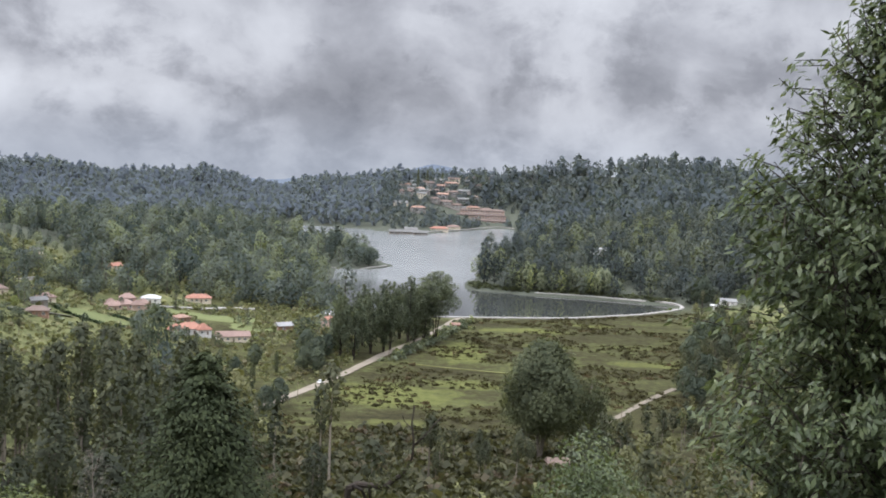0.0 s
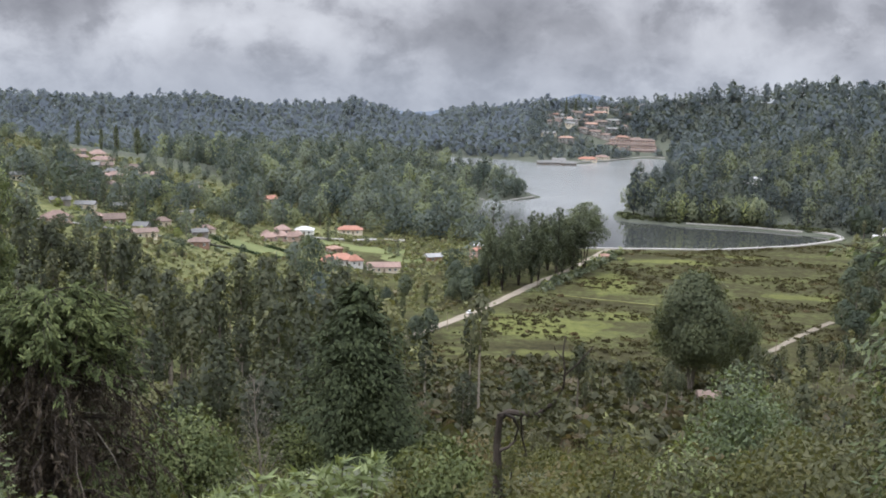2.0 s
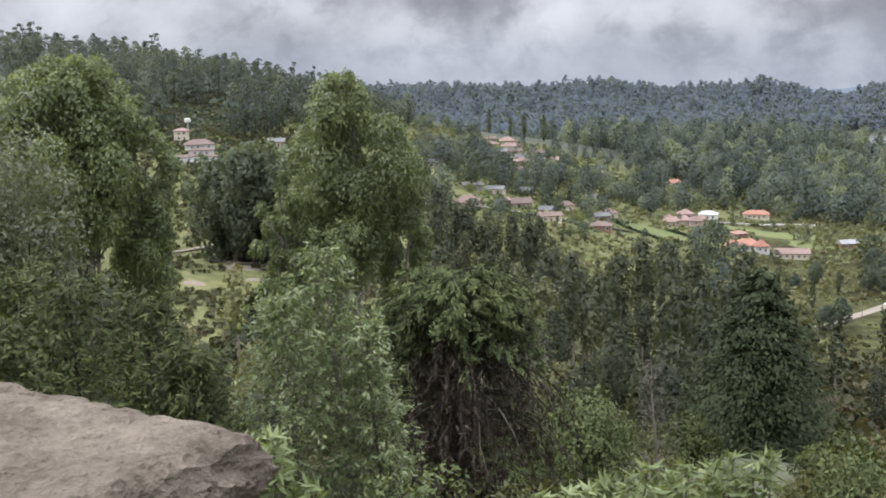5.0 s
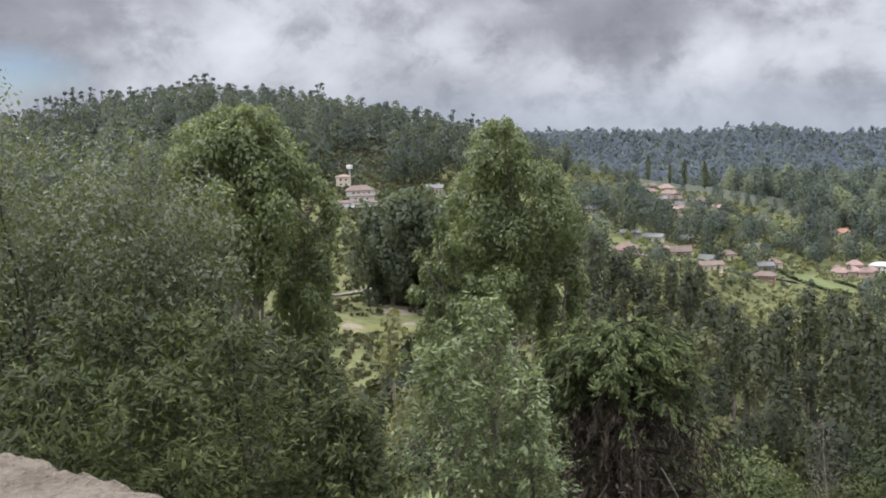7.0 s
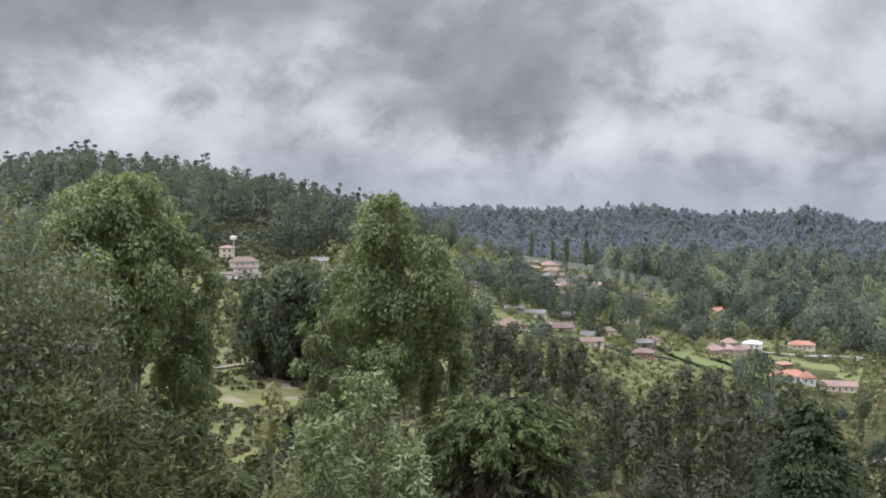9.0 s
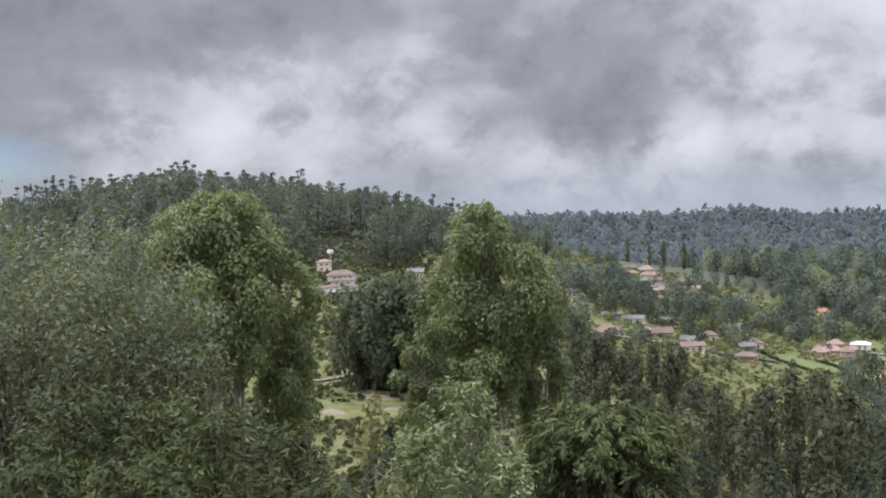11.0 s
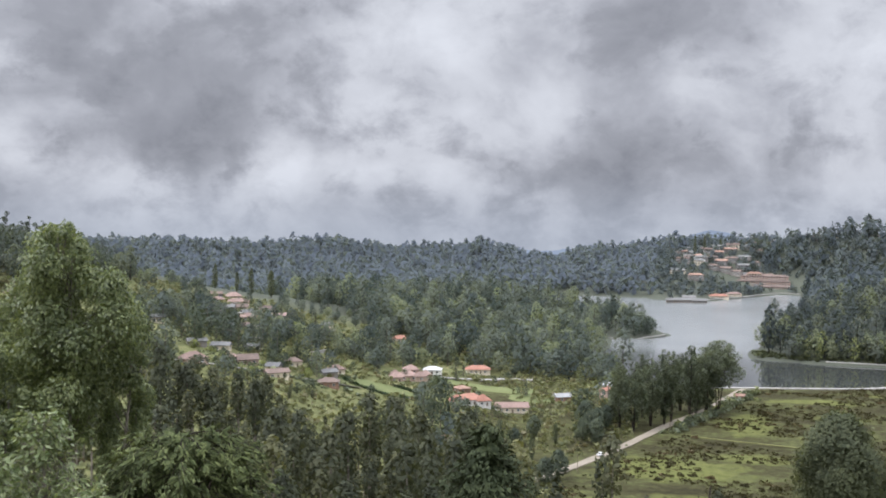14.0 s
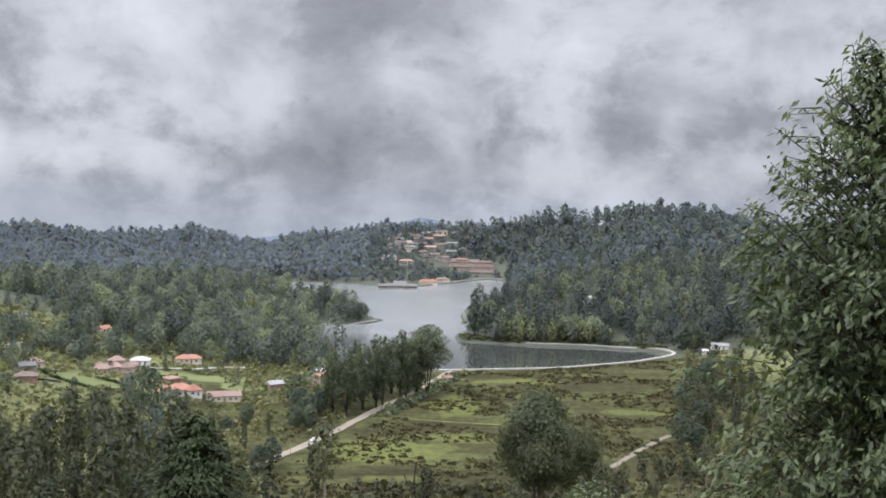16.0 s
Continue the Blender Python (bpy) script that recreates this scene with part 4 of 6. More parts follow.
# ---- trees of the valley and the gardens, each a thing ----
GROVE_GUMS = [(gum_tree(h, 17, 4200, 0.98, stems=3, lobes_each=7, puff=0.72, flat=1.5, bare=0.26, seed_thin=0.6, point=False), GROVE) for h in (36, 32, 40)]
THIN_GUMS = [(crown_tree(h, w, 480, 0.78, bare, b, 0.55, 0.25, 6), VALLEY) for h, w, bare, b in ((25, 6, 0.48, 0.9), (28, 5.5, 0.54, 1.0), (22, 6.5, 0.42, 0.75), (30, 6, 0.56, 0.85))]
GARDEN = [(crown_tree(h, w, 300, 1.05, bare, b, 0.45, 0.3, 6), leaf) for h, w, bare, b, leaf in (
    (16, 13, 0.10, 0.8, HILL_WOOD), (19, 11, 0.12, 0.75, GARDEN_DARK), (12, 11, 0.08, 0.85, GARDEN_DARK), (17, 12, 0.10, 0.7, GARDEN_DARK), (11, 10, 0.10, 0.8, LIME), (20, 10, 0.16, 0.95, HILL_WOOD), (14, 12, 0.22, 1.1, GARDEN_DARK))]
GARDEN.append((spire_tree(19, 10, 420, 1.5, 0.2, 0.6), GARDEN_DARK))
POPLARS = [(column_tree(25, 5.0, 420, 1.1), DOME), (column_tree(22, 5.6, 380, 1.1), DOME)]


def plant_all(name, sorts, places, label, category, group):
    """Plants copies of a few sorts at the places: rows of x, y, scale."""
    first = {}
    for i, (x, y, s) in enumerate(places):
        k = int(rng.integers(len(sorts)))
        m = stand(x, y, rng.random() * 6.28, s, 0.2, 0.9 + 0.25 * rng.random())
        if k not in first:
            made, leaf = sorts[k]
            first[k] = plant(name, made, leaf, BARK, label, category, m, group)
        else:
            copy_thing(first[k], m)


SHOWN = ((-184, 645, 13), (-157, 641, 12), (-238, 690, 15), (-238, 738, 9), (-214, 768, 13), (-443, 846, 26), (-303, 522, 8),
         (-236, 622, 22), (-190, 706, 26), (-420, 786, 9), (-370, 716, 6), (-292, 826, 9), (-110, 736, 15), (-137, 694, 10))


def hides(x, y):
    """Places whose trees would close off the open view of a house or a lawn from the hill."""
    az, r = polar(x, y)
    shut = np.zeros(np.shape(x), bool)
    for hx, hy, half in SHOWN:
        d = math.hypot(hx, hy)
        shut |= (np.abs(np.radians(az) - math.atan2(hx, hy)) < (half + 3) / d) & (r > d - 85) & (r < d + 8)
    return shut


GROVE_PLACES = ((-88, 624, 36), (-80, 618, 38), (-74, 632, 43), (-68, 640, 40), (-62, 648, 43), (-56, 664, 44), (-52, 678, 36), (-46, 688, 34),
                (-82, 660, 38), (-72, 676, 38), (-62, 694, 38), (-92, 646, 34), (-54, 702, 34))


def in_valley(x, y):
    az, r = polar(x, y)
    return (az > -33) & (az < -14.5) & (r > 280) & (r < 445) & (np.sin(x / 21) + np.sin(y / 17 + x / 30) > -0.9)


def by_meadow(x, y):
    az, r = polar(x, y)
    return (az > -4) & (az < 2.5) & (r > 290) & (r < 370)


def left_clump(x, y):
    return off_line(x, y, ((-303, 350), (-277, 359))) < 14


def in_gardens(x, y):
    az, r = polar(x, y)
    lawn = (off_line(x, y, ((-236, 640), (-160, 700))) < 26) | (off_line(x, y, ((-215, 720), (-165, 765))) < 20) | (off_line(x, y, HOUSES) < 10)
    patch = np.sin(x / 23 + y / 61) + np.sin(y / 27 - x / 45)
    upper = (az < -17) & (az > -36) & (r > 480) & (r < 930) & (patch > np.where(r < 610, 0.0, -1.0))
    lower = (az >= -17) & (az < -8) & (r > 560) & (r < 790) & (patch > 0.0) & (off_line(x, y, ROAD) > 12)
    return (upper | lower) & ~lawn & ~hides(x, y)


for x, y, tip in GROVE_PLACES:
    x, y = x + float(rng.uniform(-2, 2)), y + float(rng.uniform(-2, 2))
    w, tip = float(rng.uniform(6.0, 8.4)), tip * float(rng.uniform(0.9, 1.06))
    made = crown_gum(tip, 0.14, lambda q: w * min(1.0, 0.55 + 1.3 * q) * math.sqrt(max(0.02, 1 - q ** 2.4)), 4200, 1.25, 46, 3, 1.5)
    plant("gum_tree", made, GROVE, DARK_BARK, "tall dark gum tree in a lakeside grove", "tree", stand(x, y, tip), "gum grove by the road")
plant("gum_tree", crown_gum(45, 0.36, lambda q: 14.5 * max(0.05, math.sin(math.pi * q ** 0.8)) ** 0.5, 10000, 1.3, 90, 3, 0.75), GROVE, DARK_BARK, "tallest gum of the grove with a wide ragged crown", "tree", stand(-40, 694), "gum grove by the road")
plant_all("slender_gum_tree", THIN_GUMS, scatter(-250, -60, 220, 450, 12.5, in_valley, (0.8, 1.15)), "slender gum tree with a bare grey trunk", "tree", "slender trees of the valley")
plant_all("pasture_gum_tree", THIN_GUMS, scatter(-330, -100, 400, 580, 21, lambda x, y: (polar(x, y)[0] > -33) & (polar(x, y)[0] < -13) & (polar(x, y)[1] > 425) & (polar(x, y)[1] < 590) & ~hides(x, y) & (off_line(x, y, ROAD) > 10), (0.4, 0.75)), "slim dark tree standing in rough pasture", "tree", "trees of the pasture")
plant_all("slender_gum_tree", THIN_GUMS[:2], scatter(-40, 20, 280, 370, 13, by_meadow, (0.5, 0.7)), "thin half-bare tree beside the marsh", "tree", "thin trees by the marsh")
plant_all("valley_gum_tree", GROVE_GUMS[:2], scatter(-345, -255, 325, 395, 7.6, left_clump, (0.95, 1.25)), "grey-green gum tree at the foot of the hill", "tree", "gums by the glade")
gardens = scatter(-560, -90, 470, 960, 12.4, in_gardens, (0.6, 1.35))
gardens[:, 2] *= np.where((np.hypot(gardens[:, 0], gardens[:, 1]) > 760) & (gardens[:, 0] < -300), 0.6, 1.0)
gardens[:, 2] *= np.where(gardens[:, 0] < -0.40 * gardens[:, 1], 0.86, 1.0)          # lower trees about the village
inner = np.hypot(gardens[:, 0], gardens[:, 1]) < 690
wood_of("garden_woods", gardens[~inner], [made for made, _ in GARDEN if len(made[0]) < 400], HILL_WOOD, "mixed leafy trees between the upper gardens", BARK)
dark = scatter(-420, -120, 500, 800, 23, lambda x, y: (polar(x, y)[0] > -34) & (polar(x, y)[0] < -13) & (polar(x, y)[1] > 560) & (polar(x, y)[1] < 850) & (off_line(x, y, HOUSES) > 8) & (off_line(x, y, ((-236, 622), (-190, 706))) > 16), (0.5, 0.85))
plant_all("dark_tree", [g for g in GARDEN if g[1] is GARDEN_DARK], dark, "dark rounded tree standing among the village gardens", "tree", "dark trees of the village")
plant_all("garden_tree", GARDEN, gardens[inner], "leafy green tree between hillside gardens", "tree", "garden trees")
for x, y, s in ((-466, 840, 0.85), (-447, 843, 0.7), (-436, 848, 0.92), (-420, 853, 1.05)):
    made, leaf = POPLARS[int(s > 0.95)]
    plant("poplar_tree", made, leaf, DARK_BARK, "narrow dark poplar standing above the village", "tree", stand(x, y, s * 9, s), "poplars above the village")

for az, r, top, w in ((-4.55, 1960, -1.12, 1.4), (-4.08, 1965, -1.2, 1.3), (-3.3, 1990, -1.35, 1.2), (-11.5, 574, -10.84, 0.7), (-12.7, 534, -11.38, 0.75)):
    x, y = spot(az, r)
    tip = EYE_Z + r * math.tan(radians(top)) - level(x, y)
    plant("cypress_tree", column_tree(max(tip, 7.0), 3.6 * w, 330, 1.0 * w), DOME, DARK_BARK, "slender dark cypress rising above its neighbours", "tree", stand(x, y, az, 1.0), "cypresses")

# the broad domed tree on the edge of the marsh
x, y = spot(2.5, 392)
dome, boughs = crown_gum(44, 0.26, lambda q: 13.8 * max(0.05, math.sin(math.pi * q ** 0.72)) ** 0.5, 19000, 0.85, 120, 4, 0.8)
dome = np.concatenate((dome, crown_tree(44, 26, 13000, 0.75, 0.28, 0.80, 0.45, 0.15, 8, 0.9)[0]))
plant("domed_tree", (dome, boughs), DOME, BARK, "broad dark tree with a domed crown beside the marsh", "tree", stand(x, y))
x, y = spot(5.0, 405)
plant("round_tree", crown_gum(33, 0.22, lambda q: 9.0 * max(0.05, math.sin(math.pi * q ** 0.75)) ** 0.5, 14000, 0.8, 70, 3, 0.9), DOME, BARK, "rounded dark tree leaning on a larger one", "tree", stand(x, y))
for az, r, s in ((-11.3, 500, 0.8), (-12.0, 486, 0.75), (-9.4, 582, 0.8), (-10.1, 584, 0.8), (-9.4, 606, 0.9), (-10.0, 618, 1.0), (-8.9, 622, 0.8), (-13.6, 560, 0.6), (-12.6, 590, 0.7), (10.2, 560, 0.8), (10.9, 620, 0.9), (11.6, 690, 0.9), (12.2, 780, 0.9), (9.9, 500, 0.7), (9.9, 660, 1.1), (10.3, 700, 1.2), (10.5, 610, 1.0), (11.0, 740, 1.2), (9.7, 575, 0.9), (10.6, 560, 0.8), (10.3, 930, 1.5), (9.9, 945, 1.3)):
    x, y = spot(az, r)
    plant("roadside_tree", *[(crown_tree(17, 11, 900, 0.95, 0.16, 0.8, 0.5, 0.25, 6), GARDEN_DARK)][0], DARK_BARK, "dark leafy tree near the lake road", "tree", stand(x, y, r, s), "trees near the lake road")

# ---- the large trees before the viewpoint ----
rng = np.random.default_rng(21)
def bough_tree(height, reach, boughs, twigs, leaves, size, thin, start=0.1, rise=0.35, droop=0.8, lean=(0.0, 0.0), trunk=0.012, twiggy=False, inner=0.3, full=lambda h: 1.0, tuft=0.7, whole=0.45):
    """A tree of boughs, twigs and single leaves. reach(h): how far the boughs go at that part of the height; full(h): how leafy they are there."""
    lean = np.array([lean[0], lean[1], 0.0])
    axis = lambda h: np.array([0, 0, h * height]) + lean * h * h + np.array([math.sin(h * 5), math.cos(h * 4) - 1, 0]) * 0.02 * height
    wood = [tube([axis(h) - np.array([0, 0, 0.4 if h == 0 else 0]) for h in np.linspace(0, 0.99, 8)], np.linspace(trunk, 0.0012, 8) * height, 7)]
    at, way, out = [], [], []
    for j in range(boughs):
        h = start + (0.995 - start) * (j + rng.random()) / boughs
        a = j * 2.39996 + rng.random() * 0.5
        span = reach(h) * (0.7 + 0.4 * rng.random())
        side = np.array([math.cos(a), math.sin(a), 0])
        tip = axis(h) + side * span + np.array([0, 0, rise * span * 0.35])
        base = axis(max(0.02, h - rise * span / height))
        k = np.linspace(0, 1, 5)[:, None]
        line = base + (tip - base) * k + np.array([0, 0, 0.12]) * span * k * (1 - k) * 2 + rng.normal(size=(5, 3)) * 0.02 * span
        bough = [tube(line, np.linspace(0.0022, 0.0005, 5) * height * (0.5 + span / max(reach(0.4), 0.1) * 0.5), 5)]
        for t in range(twigs):
            s = inner + (1 - inner) * (t + rng.random()) / twigs
            p = base + (tip - base) * s
            d = units(side * 0.6 + rng.normal(size=3) * 0.6 + np.array([0, 0, 0.25]))
            length = span * 0.30 * (0.6 + 0.7 * rng.random()) + size
            if twiggy:
                bough.append(tube((p, p + d * length), np.array((0.0010, 0.0004)) * height, 3))
            k2 = max(3, int(leaves * full(h)))
            u = rng.random(k2)[:, None] ** tuft
            at.append(p + d * length * u + rng.normal(size=(k2, 3)) * size * 0.45)
            w = units(d + rng.normal(size=(k2, 3)) * 0.7)
            way.append(w + np.array([0, 0, -droop]))
            out.append(side * 0.3 + rng.normal(size=(k2, 3)) * 0.55 + np.array([0, 0, 0.75]))
        wood.append(np.concatenate(bough))
    at, way, out = map(np.concatenate, (at, way, out))
    at = at + units(way) * size * 0.4
    length = size * (0.65 + 0.7 * rng.random(len(at)))
    away = np.stack((at[:, 0], at[:, 1], 0.35 * reach(0.4) + 0 * at[:, 2]), 1)
    return shaded(cards(at, out, length, length * thin, way), away, whole), wood


def hero(name, made, leaf, bark, label, az, d, category="tree", foot=None, turn=0.0):
    x, y = spot(az, d)
    z = level(x, y) - 0.1 if foot is None else foot
    return plant(name, made, leaf, bark, label, category, Matrix.LocRotScale((x, y, z), Euler((0, 0, turn)), None))


def tall(az, d, el):
    """The height of a tree at that bearing and distance whose top is seen at that elevation."""
    return EYE_Z + d * math.tan(radians(el)) - level(*spot(az, d)) + 0.1


# broad-leaved tree close beside the viewpoint
h = tall(19.4, 12, 7.6)
hero("broadleaf_tree", bough_tree(h, lambda q: float(np.interp(q, (0.3, 0.55, 0.64, 0.74, 0.82, 0.87, 0.94, 1.0), (1.70, 1.68, 1.50, 1.34, 1.36, 1.0, 0.58, 0.26))), 265, 11, 32, 0.106, 0.37, 0.30, 0.8, 1.2, twiggy=True, inner=0.15, tuft=0.5,
                                  full=lambda q: float(np.interp(q, (0.3, 0.62, 0.74, 0.82, 1.0), (1.0, 1.0, 0.95, 0.52, 0.28)))),
     BROAD, DARK_BARK, "dark glossy broad-leaved tree with hanging leaves", 19.4, 12)
# a drooping conifer with dead lower boughs
rng = np.random.default_rng(33)
h = tall(-30.8, 26, -9.7)


def weeping_conifer(h, wide, boughs, sprays):
    """Down-curved boughs from one trunk; the upper ones carry green hanging sprays, the lower are dead and twiggy."""
    trunk = tube(((0, 0, -0.5), (0.1, 0, h * 0.5), (0, 0.05, h * 0.90)), (0.22, 0.16, 0.03), 8)
    twigs, live, dead_boughs, at, way, up, brown_at, brown_way = [], [], [], [], [], [], [], []
    for j in range(boughs):
        q = 0.10 + 0.80 * (j + rng.random()) / boughs if j % 5 else 0.80 + 0.12 * rng.random()
        a = j * 2.39996 + rng.random() * 0.5
        side = np.array([math.cos(a), math.sin(a), 0])
        reach = wide / 2 * min(1.0, 0.40 + 1.30 * (1 - q)) * (0.65 + 0.45 * rng.random()) * (1.0 if q > 0.25 else 0.8)
        s = np.linspace(0, 1, 7)[:, None]
        drop = reach * (0.30 + 0.35 * rng.random())
        line = np.array([0, 0, q * h]) + side * reach * s + np.array([0, 0, 1]) * (0.22 * reach * np.sin(s * 2.2) - drop * s ** 2)
        line = line + rng.normal(size=(7, 3)) * 0.03 * reach * s
        wood = [tube(line, np.linspace(0.045, 0.008, 7) * (1.2 - q * 0.9), 5)]
        alive = q > 0.64 + 0.16 * rng.random() or rng.random() < 0.05
        for k in range(sprays):
            f = (0.12 if q > 0.74 else 0.40 if alive else 0.15) + (0.90 if q > 0.74 else 0.62 if alive else 0.85) * (k + rng.random()) / sprays
            i0 = min(5, int(f * 6))
            p = line[i0] + (line[i0 + 1] - line[i0]) * (f * 6 - i0)
            d = units(side * 0.5 + rng.normal(size=3) * 0.5 + np.array([0, 0, -0.35 if alive else -1.0]))
            length = (0.30 + 0.35 * rng.random()) * (0.6 + 0.4 * reach / wide * 2)
            tip = p + d * length + np.array([0, 0, -0.30 * length])
            twigs.append(tube((p, (p + tip) / 2 + np.array([0, 0, 0.08 * length]), tip), (0.008, 0.006, 0.003), 3))
            k2 = 20 if alive else 8
            u = rng.random((k2, 1))
            place = p + (tip - p) * u + rng.normal(size=(k2, 3)) * 0.035
            needle = d + rng.normal(size=(k2, 3)) * 0.28 + np.array([0, 0, -0.5])
            if alive:
                at.append(place), way.append(needle), up.append(rng.normal(size=(k2, 3)) * 0.45 + side * 0.5 + np.array([0, 0, 0.9]))
            else:
                brown_at.append(place), brown_way.append(needle)
        (live if alive else dead_boughs).append(np.concatenate(wood))
    at, way, up = map(np.concatenate, (at, way, up))
    size = 0.18 * (0.6 + 0.8 * rng.random(len(at)))
    away = np.stack((at[:, 0], at[:, 1], 0.5 + 0 * at[:, 2]), 1)
    leaves = shaded(cards(at + units(way) * 0.08, up, size, size * 0.26, way), away, 0.5)
    shade_core = 5200                                    # dark needles added round the trunk, standing in for the crown's inner shade
    a, q = rng.random(shade_core) * 6.283, 0.08 + 0.80 * rng.random(shade_core)
    rad = wide * 0.32 * np.sqrt(rng.random(shade_core)) * np.minimum(1, 2.2 * (1 - q) + 0.2)
    brown_at.append(np.stack((np.cos(a) * rad, np.sin(a) * rad, q * h), 1)), brown_way.append(rng.normal(size=(shade_core, 3)) * 0.4 + np.array([0, 0, -1.0]))
    brown_at, brown_way = np.concatenate(brown_at), np.concatenate(brown_way)
    size = 0.20 * (0.6 + 0.8 * rng.random(len(brown_at)))
    return (leaves, [trunk] + live), dead_boughs, np.concatenate(twigs), cards(brown_at, rng.normal(size=brown_at.shape), size, size * 0.2, brown_way)


made, dead_boughs, twigs, withered = weeping_conifer(h, 6.0, 200, 17)
root = hero("drooping_conifer", made, SPRUCE, DARK_BARK, "drooping conifer with dead brown lower boughs", -30.8, 26)
for j, bough in enumerate(dead_boughs):
    part("dead_branch", mesh_quads("dead_branch", bough, (BARK if j % 3 == 0 else DARK_BARK,)), root, "bare hanging branch")
part("twig_tangle", mesh_quads("twig_tangle", twigs, (DARK_BARK,)), root, "fine dead hanging twigs", "stuff")
part("dead_foliage", mesh_quads("dead_foliage", withered, (DEAD_AND_SHADE,)), root, "withered brown sprays and an added dark core for inner shade")
# dark pointed conifer further down
hero("dark_conifer", spire_tree(tall(-15.1, 75, -10.9), 12.6, 80000, 0.36, 0.04, 0.36, 0.5, power=0.62, split=True, whorls=110), DARK_CONIFER, DARK_BARK, "dense dark green pointed conifer", -15.1, 75)
# silvery young tree
for az, d, el, w, k, label in ((-36.7, 22, -9.7, 1.55, 110, "young tree with light silvery green leaves"), (-39.3, 21, -12.0, 1.5, 90, "smaller young tree with light silvery green leaves"), (-34.9, 21, -13.4, 1.0, 60, "slim young tree with light silvery green leaves")):
    hero("silver_leaved_tree", bough_tree(tall(az, d, el), lambda q: w * max(0.05, 1 - q) ** 0.5, k, 8, 10, 0.135, 0.36, 0.05, 0.9, 0.6, twiggy=True, whole=0.15), SILVER, BARK, label, az, d)
# juniper thicket
for az, d, el, w, label in ((-49.5, 19, -10.6, 1.9, "dark feathery juniper with a rounded head"), (-46.0, 21, -11.6, 1.6, "dark juniper beside a silvery young tree"),
                            (-53.5, 17, -12.6, 1.8, "dark feathery juniper under a tall wattle"), (-44.0, 18, -14.6, 1.3, "yellowish green low juniper"), (-58.5, 16, -12.0, 2.0, "deep green juniper bush on the slope"),
                            # these three are added to darken the wattles' shaded undersides
                            (-62.5, 18, -9.6, 2.3, "tall dark juniper added for shade under feathery wattles"), (-56.0, 20, -9.2, 2.2, "tall deep green juniper added for shade before a wattle"), (-52.0, 21, -9.8, 1.9, "dark juniper added for shade between a wattle and tall gums")):
    hero("juniper", bough_tree(tall(az, d, el), lambda q: w * max(0.05, 1 - q) ** 0.5, 90, 8, 15, 0.17, 0.23, 0.04, 0.8, 0.25), CONIFER, DARK_BARK, label, az, d, "juniper")
# tall gums in front of the glade
rng = np.random.default_rng(5)
egg = lambda w, a, b: (lambda q: w * max(0.04, math.sin(math.pi * min(1.0, max(0.0, q)) ** a)) ** b)
hero("tall_gum_tree", crown_gum(tall(-49.8, 90, 0.3), 0.56, egg(5.4, 0.95, 0.42), 54000, 0.38, 88, 5), GUM, BARK, "tall gum tree with several pale stems", -49.8, 90, turn=0.6)
hero("tall_gum_tree", crown_gum(tall(-46.8, 93, -1.6), 0.44, egg(3.3, 0.8, 0.5), 20000, 0.38, 44, 2), GUM, BARK, "narrower gum tree beside a taller one", -46.8, 93)
hero("tall_gum_tree", crown_gum(tall(-36.4, 110, -0.7), 0.46, egg(6.0, 0.86, 0.46), 56000, 0.42, 100, 4), GUM, BARK, "full-leaved tall gum tree above the valley", -36.4, 110, turn=2.0)
hero("tall_gum_tree", crown_gum(tall(-39.6, 106, -5.6), 0.38, egg(3.4, 0.7, 0.6), 14000, 0.40, 26, 2), GUM, BARK, "shorter yellowish gum tree", -39.6, 106)
hero("tall_gum_tree", crown_gum(tall(-33.2, 112, -6.6), 0.40, egg(3.4, 0.7, 0.6), 14000, 0.40, 28, 2), GUM, BARK, "dark gum tree on the valley side", -33.2, 112)
# wattles
def plumed_tree(height, spread, stems, count, size):
    """Many crooked stems rising from one foot, each carrying feathery plumes of small leaves up to its tip."""
    wood, ls = [], []
    for s in range(stems):
        a, q = s * 2.39996 + 0.5 * rng.random(), math.sqrt((s + 0.6) / stems)
        side = np.array([math.cos(a), math.sin(a), 0])
        top = side * spread * 0.46 * q + np.array([0, 0, height * (1.0 - 0.22 * q * q) * (0.90 + 0.10 * rng.random())])
        k = np.linspace(0, 1, 8)[:, None]
        line = np.array([0, 0, -0.5]) + (top + np.array([0, 0, 0.5])) * k + side * spread * 0.10 * np.sin(k * np.pi) + rng.normal(size=(8, 3)) * 0.02 * height * k
        wood.append(tube(line[:7], np.linspace(0.008, 0.0015, 7) * height, 6))
        for j in range(9):
            f = 0.36 + 0.64 * (j + rng.random()) / 9
            i0 = min(6, int(f * 7))
            p = line[i0] + (line[i0 + 1] - line[i0]) * (f * 7 - i0) + rng.normal(size=3) * spread * 0.065 * (1.25 - f)
            rad = spread * (0.200 - 0.085 * f) * (0.75 + 0.5 * rng.random())
            ls.append((*p, rad, rad * 1.35))
            if j % 2:
                wood.append(limb(line[max(i0 - 1, 0)], p, 0.0028 * height, 0.0009 * height, 0.12, 4, 4))
    return lobed_leaves(ls, count, size, 0.40, 0.25, True, 0.7, deep=0.55, skyward=0.5, whole=0.45, crown=0.3), wood


